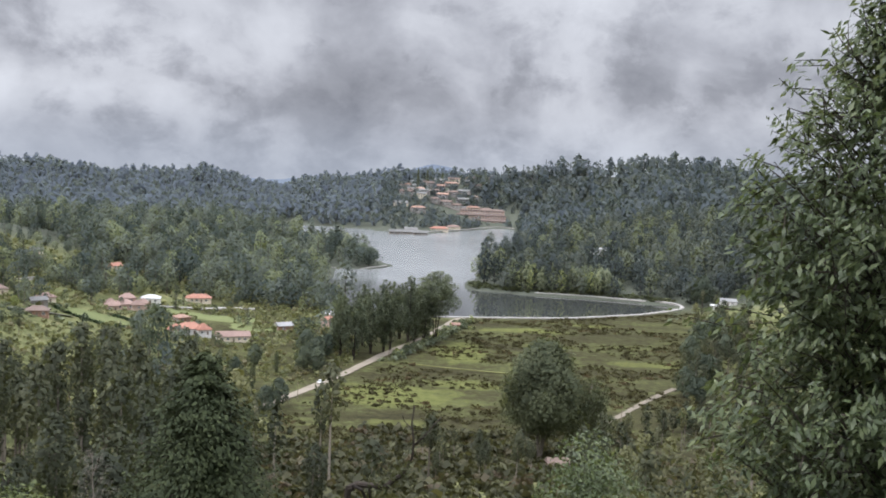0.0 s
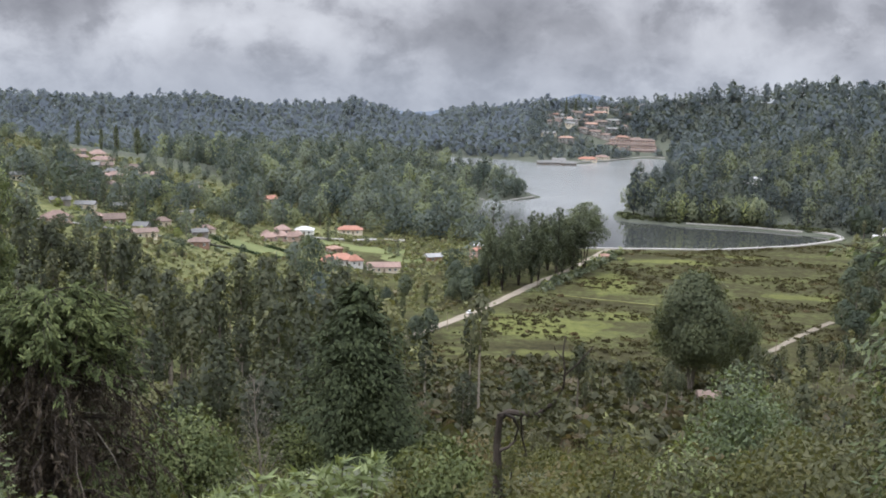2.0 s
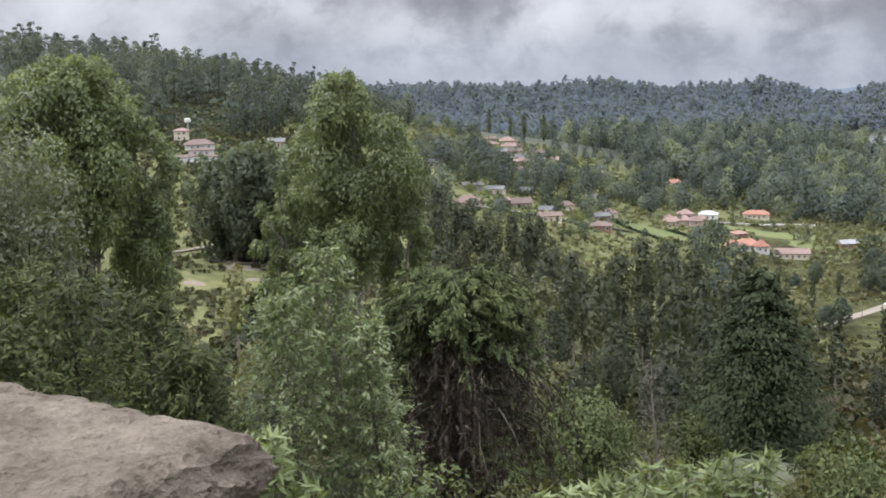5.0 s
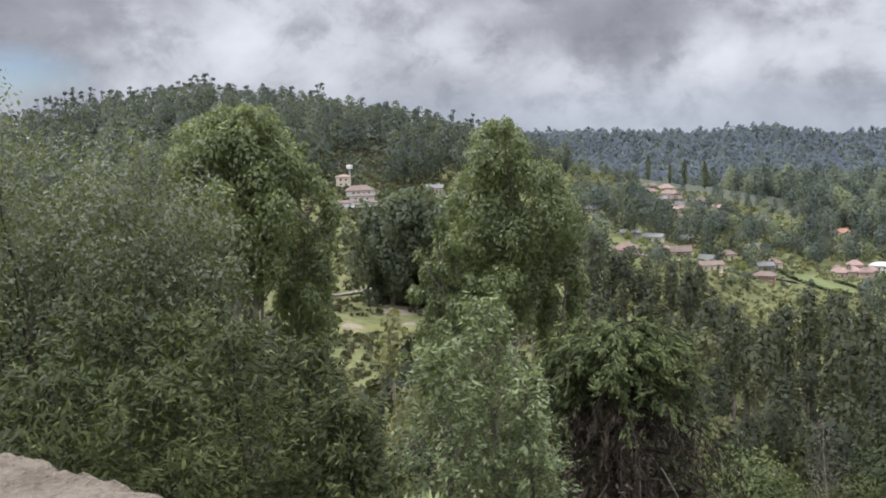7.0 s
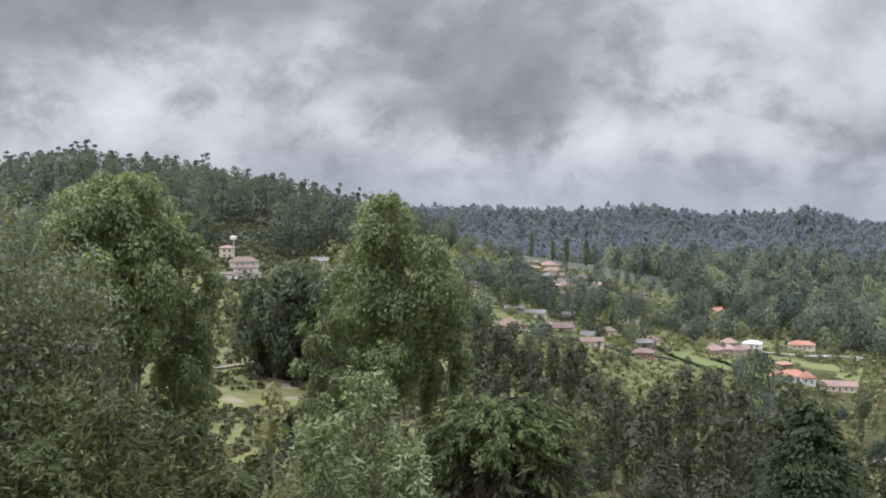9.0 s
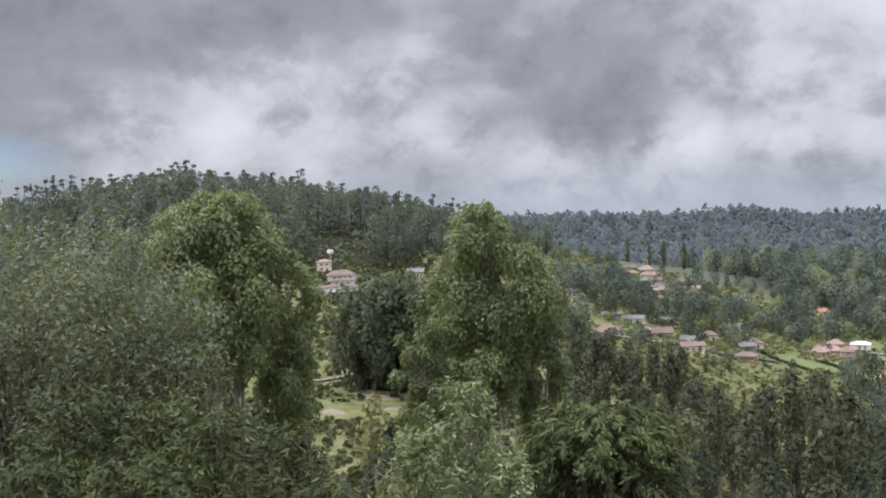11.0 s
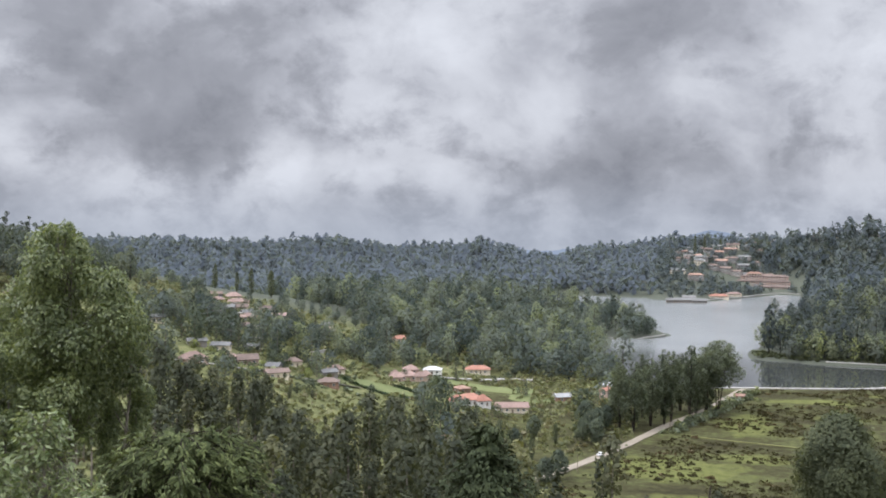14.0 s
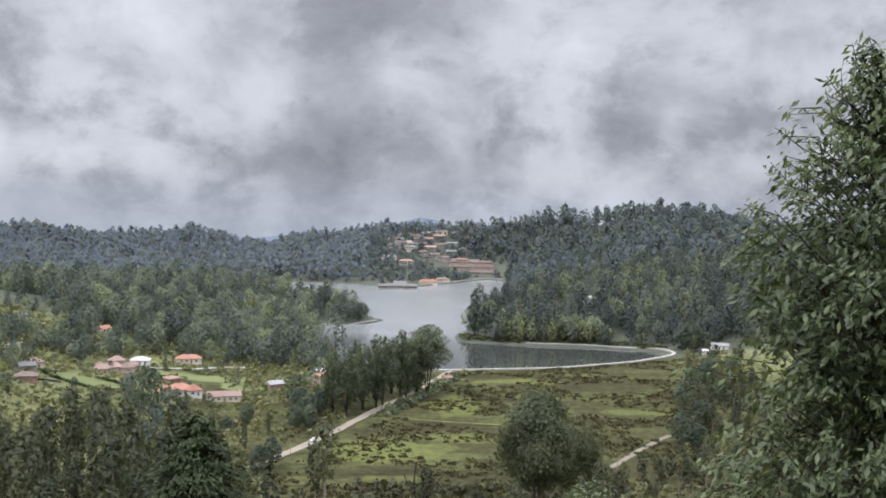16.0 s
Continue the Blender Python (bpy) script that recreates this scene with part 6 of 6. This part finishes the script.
    thing("terrace_wall", "grey stone retaining wall of a terraced garden", "wall", "garden terraces", data=slab_mesh("terrace_wall", w, 0.6, 4.6, STONE), m=pose(x, y, min(level(ax, ay), level(bx, by)) - 1.3, 0, 0, math.degrees(math.atan2(by - ay, bx - ax))))
# the white villa on the hill
villa = house("hill_villa", "white terraced villa with brown roofs on the hill", -458, 474, -4, 18, 9, WHITE_WALL, TOWN_TILE, "hip", 1, 1.3, ((-9, -5, 9, 6, 1), (3, 6, 14, 8, 2), (9, -5, 7, 5, 1)))
for x, w in ((-4.5, 9.0), (6.0, 8.0)):
    part("terrace", (boxed(w, 3.2, 0.25), WHITE_WALL), villa).location = (x, -7.4, 0.9)
    for k in range(int(w / 1.5) + 1):
        part("baluster", (boxed(0.14, 0.14, 0.95), TRIM), villa).location = (x - w / 2 + 0.1 + k * (w - 0.2) / int(w / 1.5), -8.9, 1.15)
    part("rail", (boxed(w, 0.16, 0.12), TRIM), villa).location = (x, -8.9, 2.1)
house("hill_villa", "brown-roofed upper house of the hill villa", -474, 494, 10, 17, 9, WHITE_WALL, TOWN_TILE, "hip", 1, 3.0)
house("hill_villa", "small cream upper house of the hill villa", -494, 500, 0, 9, 8, CREAM_WALL, PINK_TILE, "hip", 2, 1.6)
tower = thing("water_tank", "pale water tank on a thin mast", "water tank", m=pose(-494, 506, level(-494, 506) + 1))
part("mast", slab_mesh("mast", 0.8, 0.8, 9.5, STONE), tower)
part("tank", (boxed(3.2, 3.2, 2.6, 0.4), WHITE_WALL), tower).location = (0, 0, 9.4)
house("ridge_house", "tan-roofed house on the wooded hill", -737, 442, 20, 30, 10, CREAM_WALL, CREAM_WALL, "gable", 1, 2.5)
# the hotel and the boathouse across the lake
hotel = thing("lake_hotel", "large terraced hotel with long red-brown roofs", "hotel", m=pose(-38, 1798, 5.5, 0, 0, 1.5))
for y, z, w, s in ((0, 0.0, 84, 1), (13, 4.6, 82, 2), (27, 11.6, 72, 2)):
    storey_block(hotel, w, 12, 3.1 * s, (80 - w) * 0.25, y, z, PINK_WALL, s, True, True, sides=False)
    part("roof", (roof_mesh(w, 12, 2.6, "hip", 0.9), TOWN_TILE), hotel).location = ((80 - w) * 0.25, y, z + 3.1 * s - 0.004)
wing = part("roof", (roof_mesh(22, 10, 3.2, "hip", 0.9), BROWN_TILE), hotel)
wing.location = (-14, 28, 21.4)
storey_block(hotel, 22, 10, 3.0, -14, 28, 18.4, CREAM_WALL, 1, True, True, sides=False)
boathouse = house("boathouse", "long low boathouse with grey-white roofs over the water", -134, 1553, 6, 34, 12, TIMBER, DARK_SHEET, "gable", 1, 3.0, ((16, -8, 20, 8, 1), (-22, -5, 12, 9, 1), (4, 10, 18, 9, 2)), category="boathouse", big=True)
house("lake_pavilion", "orange-roofed pavilion on the quay", -95, 1622, 10, 26, 10, CREAM_WALL, RED_TILE, "hip", 1, 3.0)
house("lake_pavilion", "cream pavilion on the quay", -76, 1660, 15, 20, 9, CREAM_WALL, PINK_TILE, "hip", 1, 2.6)
town_roofs = (DARK_SHEET, TOWN_TILE, TOWN_TILE, DARK_SHEET, TOWN_TILE, BROWN_TILE)
town_looks = {DARK_SHEET: "dark-roofed", BROWN_TILE: "brown-roofed", TOWN_TILE: "old brown-tiled"}
town = [(-5.1 + 0.62 * i + 0.22 * math.sin(7 * i + row), r + 14 * math.sin(3.1 * i + row)) for row, r in enumerate((1835, 1880, 1925, 1975, 2040)) for i in range(8 - row % 2)]
town += [(0.2, 2025), (0.9, 2035), (1.5, 1985), (2.1, 2040), (2.8, 2010), (3.4, 2030), (3.9, 1990), (-12.1, 1850), (-11.6, 1870), (-12.6, 1840), (-9.4, 1930), (-5.4, 1745), (-4.5, 1730)]
for az, r in town:
    roof = town_roofs[int(rng.integers(len(town_roofs)))]
    x, y = spot(az, r)
    house("town_house", f"{town_looks[roof]} house on the hillside beyond the lake", x, y, float(rng.uniform(-30, 30)), float(rng.uniform(11, 24)), float(rng.uniform(8, 10)),
          TOWN_WALL if rng.random() < 0.85 else CREAM_WALL, roof, "gable" if rng.random() < 0.5 else "hip", int(rng.integers(1, 3)), 2.6, group="town beyond the lake", big=True, up=2.0)
house("town_block", "pale four-storey block above the town", *spot(-1.9, 2110), 0, 13, 11, WHITE_WALL, WHITE_SHEET, "flat", 4, 0.3, category="building", big=True, up=6.0)
house("wood_house", "white-roofed house in the wooded hill", 96, 1118, 10, 16, 10, WHITE_WALL, WHITE_SHEET, "gable", 2, 3.0, up=5.0)
house("wood_house", "small pale house in the wooded hill", 62, 1130, -10, 11, 9, CREAM_WALL, GREY_SHEET, "gable", 2, 2.0, up=4.0)
house("shore_house", "small white flat-roofed house by the east shore", 172, 893, 0, 8, 6, WHITE_WALL, WHITE_SHEET, "flat", 1, 0.2)
house("shore_house", "white lakeside house with a grey roof", 187, 914, 0, 14, 8, WHITE_WALL, GREY_SHEET, "gable", 1, 2.0)

# shrubs in the gardens close about the houses
shrubs = []
for x, y, half in PLOTS:
    if 450 < math.hypot(x, y) < 1000 and y > 450:
        for k in range(13):
            a, q = rng.random() * 6.283, half + 3.5 + 8 * rng.random()
            shrubs.append((x + math.cos(a) * q, y + math.sin(a) * q, rng.uniform(0.5, 1.25)))
wood_of("garden_shrubs", np.array(shrubs), SCRUB_KINDS, WOOD, "green shrubs in the gardens round the houses")

# a clipped hedge round the lawn
q = np.linspace(-2.2, 1.4, 260)
ring = np.stack((-236 + 29 * np.cos(q) * 0.95, 622 + 17 * np.sin(q), 0 * q), 1)
ring[:, 2] = ground(ring[:, 0], ring[:, 1])
at = np.repeat(ring, 7, axis=0) + rng.uniform(-1, 1, (1820, 3)) * np.array([0.8, 0.8, 0.8]) + np.array([0, 0, 0.9])
hedge = cards(at, rng.normal(size=at.shape) + np.array([0, -0.3, 0.8]), np.full(len(at), 0.8), np.full(len(at), 0.6), None, False)
thing("hedge", "dark clipped hedge curving round a lawn", "hedge", data=mesh_quads("hedge", hedge, (HEDGE,)))

# ---- cars ----
def car(label, x, y, turn, paint):
    root = thing("car", label, "car", "cars", m=pose(x, y, level(x, y) + 0.42, 0, 0, turn))
    bm = boxed(4.1, 1.7, 0.62, 0.16)
    body = part("body", (bm, paint), root)
    body.location.z = 0.28
    bm = boxed(2.3, 1.5, 0.58, 0.12)
    for v in bm.verts:
        if v.co.z > 0.4:
            v.co.x *= 0.72
    cabin = part("cabin", (bm, GLASS), root)
    cabin.location = (-0.15, 0, 0.86)
    top = part("roof", (boxed(1.6, 1.36, 0.06, 0.02), paint), root)
    top.location = (-0.15, 0, 1.43)
    for i in (-1, 1):
        for j in (-1, 1):
            bm = bmesh.new()
            bmesh.ops.create_cone(bm, cap_ends=True, segments=14, radius1=0.32, radius2=0.32, depth=0.22, matrix=Matrix.Rotation(radians(90), 4, "X"))
            wheel = part("wheel", (bm, RUBBER), root)
            wheel.location = (i * 1.3, j * 0.78, 0.3)
            bm = bmesh.new()
            bmesh.ops.create_cone(bm, cap_ends=True, segments=10, radius1=0.19, radius2=0.17, depth=0.03, matrix=Matrix.Translation((0, j * 0.115, 0)) @ Matrix.Rotation(radians(90), 4, "X"))
            part("rim", (bm, CAR_GREY), wheel)
    return root


car("white car driving along the pale lake road", -88.5, 548, 65, CAR_WHITE)
car("white car parked below the trees", *spot(-3.4, 372), 15, CAR_WHITE)
car("silver car parked below the trees", *spot(-4.6, 384), 40, CAR_GREY)

# posts along the promenade
post = thing("promenade_post", "short white post along the promenade", "post", "promenade posts", data=slab_mesh("promenade_post", 0.22, 0.22, 1.7, STONE), m=pose(-20, 796.5, level(-20, 796.5) + 0.85))
for a, b, k in (((-20, 796.5), (49, 817), 9), ((49, 817), (108, 857), 8), ((108, 857), (141, 893), 6)):
    for i in range(1, k + 1):
        x, y = a[0] + (b[0] - a[0]) * i / k, a[1] + (b[1] - a[1]) * i / k
        copy_thing(post, pose(x, y, level(x, y) + 0.85))
# poles by the marsh track and the road
pole = thing("wooden_pole", "tall grey wooden pole beside the road", "pole", "roadside poles", data=mesh_quads("wooden_pole", tube(((0, 0, -0.5), (0, 0, 4), (0, 0, 8.5)), (0.16, 0.14, 0.11), 8), (TIMBER,)), m=stand(-93, 510))
for x, y in ((-80, 556), (-62, 624), (-114, 470), (58, 500)):
    copy_thing(pole, stand(x, y))

# ---- close to the viewpoint ----
rng = np.random.default_rng(8)
ROCK = surface("weathered_stone", (0.066, 0.053, 0.039), (0.205, 0.172, 0.134), 7.0, 0.95, bumpy=1.0, fine=9.0, depth=0.02, vary=0.0)


def broken_coping():
    """The broken end of a stone parapet: a worn, nearly flat top with chipped rims and rough, pitted broken faces."""
    far, tip, front, rear = Vector((-2.30, 1.47)), Vector((-1.20, 1.485)), Vector((-1.225, 0.98)), Vector((-2.30, 0.95))
    k, deep = 80, 44
    bm = bmesh.new()

    def plan(u, w):
        return (rear * (1 - u) + front * u) * (1 - w) + (far * (1 - u) + tip * u) * w

    def shaped(u, w, h):
        p = plan(u, w)
        q = Vector((p.x, p.y, 124.36 - 1.05 * (1 - h)))
        rim = min(u, 1 - u, w, 1 - w)
        swell = noise.fractal(q * 3.0, 1.0, 2.0, 4)
        if w > 0.9:                                  # the far rim is notched where pieces have broken off
            q.y -= (w - 0.9) * 10 * (0.035 * max(0.0, noise.noise(Vector((p.x * 6.0, 1.7, 0)))) + 0.02 * max(0.0, noise.noise(Vector((p.x * 17.0, 4.2, 0)))))
        if h >= 1.0:                                 # the worn top: shallow hollows, a chipped rim
            chip = max(0.0, 0.055 - rim) / 0.055
            return q + Vector((0, 0, 0.016 * swell + 0.010 * noise.fractal(q * 22.0, 0.8, 2.1, 4) - chip ** 2 * (0.022 + 0.05 * max(0.0, noise.noise(q * 11.0)))))
        out = Vector((u - 0.5, w - 0.5, 0)).normalized()
        pits = noise.multi_fractal(q * 15.0, 0.75, 2.1, 5) - 1.0
        hollow = max(0.0, noise.noise(q * 9.0 + Vector((3, 1, 2)))) * 0.09
        fade = min(1.0, (1 - h) / 0.06)
        return q + out * ((0.030 * pits + 0.05 * swell - hollow) * fade + 0.012 * fade - 0.03 * (1 - h)) + Vector((0, 0, -0.022 * (1 - fade)))

    top = [[bm.verts.new(shaped(i / k, j / k, 1.0)) for j in range(k + 1)] for i in range(k + 1)]
    for i in range(k):
        for j in range(k):
            bm.faces.new((top[i][j], top[i + 1][j], top[i + 1][j + 1], top[i][j + 1]))
    edge = [(i, 0) for i in range(k)] + [(k, j) for j in range(k)] + [(i, k) for i in range(k, 0, -1)] + [(0, j) for j in range(k, 0, -1)]
    above = [top[i][j] for i, j in edge]
    for d in range(1, deep + 1):
        h = 1.0 - (d / deep) ** 1.5
        row = [bm.verts.new(shaped(i / k, j / k, h)) for i, j in edge]
        for a in range(len(edge)):
            b = (a + 1) % len(edge)
            bm.faces.new((above[a], row[a], row[b], above[b]))
        above = row
    bmesh.ops.recalc_face_normals(bm, faces=bm.faces[:])
    me = bpy.data.meshes.new("stone_parapet")
    bm.to_mesh(me), bm.free()
    me.materials.append(ROCK)
    return me


parapet = thing("stone_parapet", "broken grey stone parapet with a worn flat top", "parapet", m=pose(-1.45, 1.25, 123.35))
coping = part("coping", broken_coping(), parapet)
coping.matrix_parent_inverse = Matrix.Translation((1.45, -1.25, -123.35))
for i, (x, y, s) in enumerate(((-0.32, 0.18, 0.17), (-0.12, 0.02, 0.20), (0.14, 0.05, 0.16), (0.22, 0.20, 0.13), (-0.02, 0.24, 0.18))):
    bm = bmesh.new()
    bmesh.ops.create_icosphere(bm, subdivisions=3, radius=s)
    for v in bm.verts:
        v.co = Vector((v.co.x * 1.3, v.co.y, v.co.z * 0.8)) * (1 + 0.22 * noise.noise(v.co * 9.0 + Vector((i, 0, 0))))
    part("footing_stone", (bm, ROCK), parapet).location = (x, y, 0.02)


def at_bearing(az, d, el):
    x, y = spot(az, d)
    return np.array([x, y, EYE_Z + d * math.tan(radians(el))])


# the dead tree: a stump with a snapped limb reaching sideways and up
lines = (((-7.46, -24.5), (-7.5, -21.0), (-7.62, -19.0), (-7.5, -17.6)), ((-7.55, -17.7), (-7.0, -17.4), (-6.2, -17.5), (-5.5, -17.5), (-4.9, -17.0), (-4.5, -16.6)),
         ((-4.6, -16.8), (-4.2, -16.0), (-4.15, -15.2), (-4.3, -14.3), (-4.2, -13.4)), ((-4.15, -15.4), (-3.6, -14.9), (-3.1, -14.3), (-2.75, -13.9)),
         ((-7.3, -17.5), (-6.8, -17.7), (-6.5, -18.2), (-6.7, -18.9)), ((-7.5, -19.4), (-7.0, -19.2), (-6.6, -18.8)), ((-6.4, -17.5), (-6.3, -18.6), (-6.0, -19.6)), ((-4.25, -14.6), (-4.7, -14.2), (-4.8, -13.9)))
dead = thing("dead_tree", "snapped dead tree with a dark crooked limb", "tree", m=Matrix.Translation(at_bearing(-7.46, 19.3, -24.5)))
for i, line in enumerate(lines):
    p = np.array([at_bearing(a, 19.3 + 0.15 * math.sin(i + k), e) for k, (a, e) in enumerate(line)]) - at_bearing(-7.46, 19.3, -24.5)
    r = (0.095, 0.062, 0.022, 0.014, 0.03, 0.035, 0.02, 0.010)[i]
    part("trunk" if i == 0 else "branch", mesh_quads("branch", tube(p, np.linspace(r, r * 0.55, len(p)) * (1 + 0.2 * rng.random(len(p))), 8), (DARK_BARK,)), dead)
climber = np.repeat(np.array([at_bearing(a, 19.2, e) for a, e in ((-7.5, -22.5), (-7.5, -21.5), (-7.55, -20.5), (-5.6, -17.6), (-5.0, -17.2), (-4.6, -16.8))]), 70, axis=0)
climber = climber - at_bearing(-7.46, 19.3, -24.5) + rng.normal(size=climber.shape) * 0.10
part("climber", mesh_quads("climber", cards(climber, rng.normal(size=climber.shape) + np.array([0, -0.5, 0.5]), np.full(len(climber), 0.09), np.full(len(climber), 0.06)), (SCRUB,)), dead, "green creeper on the dead wood", "stuff")


def rosette_plant(stems, height, width, leaf_length):
    """A shrub of upright stems, each ending in whorls of long pale leaves."""
    at, way, normal, wood = [], [], [], []
    for s in range(stems):
        a, q = s * 2.4, math.sqrt((s + 0.5) / stems) * width / 2
        top = np.array([math.cos(a) * q, math.sin(a) * q, height * (0.80 + 0.2 * rng.random()) - 0.5 * q])
        wood.append(limb((top[0] * 0.3, top[1] * 0.3, -0.3), top, 0.018, 0.006, 0.06, 5, 5))
        for w in range(4):
            k = 9
            b = np.linspace(0, 2 * np.pi, k, endpoint=False) + rng.random() * 6.283
            d = np.stack((np.cos(b), np.sin(b), 1.5 - 0.75 * w + 0.30 * rng.normal(size=k)), 1)
            length = leaf_length * (0.70 + 0.4 * rng.random((k, 1)))
            at.append(top - np.array([0, 0, 0.055 * w]) + units(d) * length / 2)
            way.append(d), normal.append(np.array([0, 0, 0.8]) + 0.5 * rng.normal(size=(k, 3)))
    at, way, normal = map(np.concatenate, (at, way, normal))
    length = leaf_length * (0.8 + 0.4 * rng.random(len(at)))
    return plain(cards(at, normal, length, length * 0.20, way)), np.concatenate(wood)


for az, d, el, w, stems in ((-21.0, 8.6, -20.4, 1.0, 16), (-18.2, 8.8, -19.9, 0.9, 14), (-15.6, 8.8, -19.7, 0.8, 12), (-24.0, 8.3, -21.2, 0.9, 12), (-40.6, 7.5, -18.2, 0.45, 7), (-39.8, 7.2, -20.8, 0.6, 8)):
    hero("pale_leaved_shrub", rosette_plant(stems, tall(az, d, el), w, 0.185), PALE, BARK, "shrub with whorls of long pale green leaves", az, d, "shrub")
for az, d, el, w, n, leaf, label in ((5.6, 42, -14.2, 5.5, 5500, BROAD, "dense dark green round bush"), (7.4, 40, -16.2, 4.5, 3000, SCRUB, "olive bush beside a darker one"), (2.6, 30, -17.4, 2.4, 2200, PALE, "light green flowering bush"),
                                     (-10.0, 24, -17.8, 2.4, 2600, FIR, "yellow-green bush below the dead tree"), (-8.4, 15, -20.4, 2.2, 3400, BRAMBLE, "leafy bush round a dead stump"), (-4.0, 16, -20.8, 2.6, 3400, BRAMBLE, "olive bush on the slope"),
                                     (0.5, 17, -20.6, 2.8, 2800, SCRUB, "olive flowering bush on the slope"), (4.6, 18, -20.4, 2.6, 2600, FIR, "light green bush on the slope"), (9.5, 17, -17.0, 3.4, 3600, SCRUB, "brownish scrub bush on the slope"),
                                     (13.5, 16, -16.0, 3.4, 3600, SCRUB, "brownish scrub bush beside the broadleaf tree"), (11.0, 26, -13.6, 4.0, 3400, SCRUB, "tall brown-green bush on the slope"), (15.5, 24, -12.6, 4.0, 3000, SCRUB, "tall olive bush on the slope"),
                                     (-24.0, 34, -15.4, 3.4, 4200, FIR, "green conifer bush in the valley"), (-26.8, 30, -18.0, 2.8, 3200, FIR, "yellowish green conifer bush"),
                                     (-18.9, 50, -18.4, 3.4, 4200, CONIFER, "green leafy bush beside a conifer"), (-11.2, 46, -18.6, 3.2, 3800, CONIFER, "green bush below a conifer"), (-11.4, 30, -19.2, 3.0, 2800, BRAMBLE, "green bush on the lower slope"), (-6.2, 20, -18.6, 2.6, 3400, BRAMBLE, "yellowish bramble bush beside a dead tree"), (-1.8, 21, -18.2, 3.0, 3400, BRAMBLE, "sprawling bramble on the slope"), (2.4, 22, -18.0, 2.8, 3200, SCRUB, "brown-green thorny bush on the slope"), (7.0, 22, -16.8, 3.2, 3200, BRAMBLE, "tall yellowish bramble bush"),
                                     (-42.5, 20, -16.6, 2.2, 2600, FIR, "light green bush under junipers"), (-33.0, 16, -20.2, 2.2, 2800, FIR, "silvery bush in the undergrowth"), (-29.0, 15, -21.5, 1.8, 2000, SCRUB, "brown-green bush in the undergrowth")):
    hero("bush", bush(w, tall(az, d, el), int(n * 1.5), 0.118 * math.sqrt(d / 18), 0.45, True, 14), leaf, DARK_BARK, label, az, d, "bush")

hero("bare_bush", bough_tree(tall(-20.3, 36, -15.6), lambda q: 1.1 * max(0.1, 1 - q) ** 0.5, 50, 8, 3, 0.07, 0.3, 0.05, 1.2, 0.1, twiggy=True), TWIGGY, BARK, "grey-brown leafless twiggy bush", -20.3, 36, "bush")

# gums standing out on the skyline of the hill
CREST = ((-62.5, -60.9, -59.6, -58.0, -54.7, -51.6, -49.9, -48.2, -45.9, -44.2, -42.4, -40.7, -38.3, -36.9, -34.3), (0.54, 0.45, 0.85, 1.5, 1.5, 1.9, 1.4, 1.45, 0.9, 0.12, 0.12, 0.12, -0.33, -0.54, -1.5))
SKYLINE = [(-45.85, 958, 1.45), (-51.6, 950, 2.1), (-51.2, 960, 1.9)]
for k in range(50):
    az = -61.5 + 26.5 * (k + 0.7 * rng.random()) / 50
    SKYLINE.append((az, float(rng.uniform(945, 985)), float(np.interp(az, *CREST)) - 0.55 * float(rng.random()) ** 1.5))
for az, r, el in SKYLINE:
    x, y = spot(az, r)
    h = EYE_Z + r * math.tan(radians(el)) - level(x, y)
    plant("skyline_gum_tree", gum_tree(max(h, 13), 8, 200, 1.15, 2, 0.62, 3, 0.6, 0.6, False, puff=1.05), RIDGE_WOOD, DARK_BARK, "tall thin gum tree on the skyline", "tree", stand(x, y), "gums on the skyline")

# far mountains behind everything; their blue haze is painted as emission
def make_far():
    m, n, bsdf, _ = material("far_haze_glow")
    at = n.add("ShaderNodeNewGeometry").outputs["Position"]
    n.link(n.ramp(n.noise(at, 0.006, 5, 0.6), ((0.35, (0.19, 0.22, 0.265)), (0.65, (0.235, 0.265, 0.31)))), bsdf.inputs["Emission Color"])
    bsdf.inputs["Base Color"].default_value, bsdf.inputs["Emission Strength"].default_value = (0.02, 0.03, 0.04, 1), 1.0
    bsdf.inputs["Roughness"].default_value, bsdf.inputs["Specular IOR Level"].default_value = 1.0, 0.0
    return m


x = np.linspace(-1900, 900, 120)
y = 4500 + 0 * x
top = -62 + 105 * np.exp(-((x + 285) / 150) ** 2) + 40 * np.exp(-((x + 620) / 260) ** 2) + 50 * np.exp(-((x - 60) / 200) ** 2) + 30 * np.exp(-((x + 1400) / 500) ** 2) + 3 * np.sin(x / 37) + 2 * np.sin(x / 13)
v = np.concatenate((np.stack((x, y, top), 1), np.stack((x, y - 700, top * 0 - 300), 1)))
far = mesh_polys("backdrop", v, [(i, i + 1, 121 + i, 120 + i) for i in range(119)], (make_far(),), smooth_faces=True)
thing("backdrop", "distant mountain sheet glowing blue-grey for haze", "mountain", kind="structure", data=far)
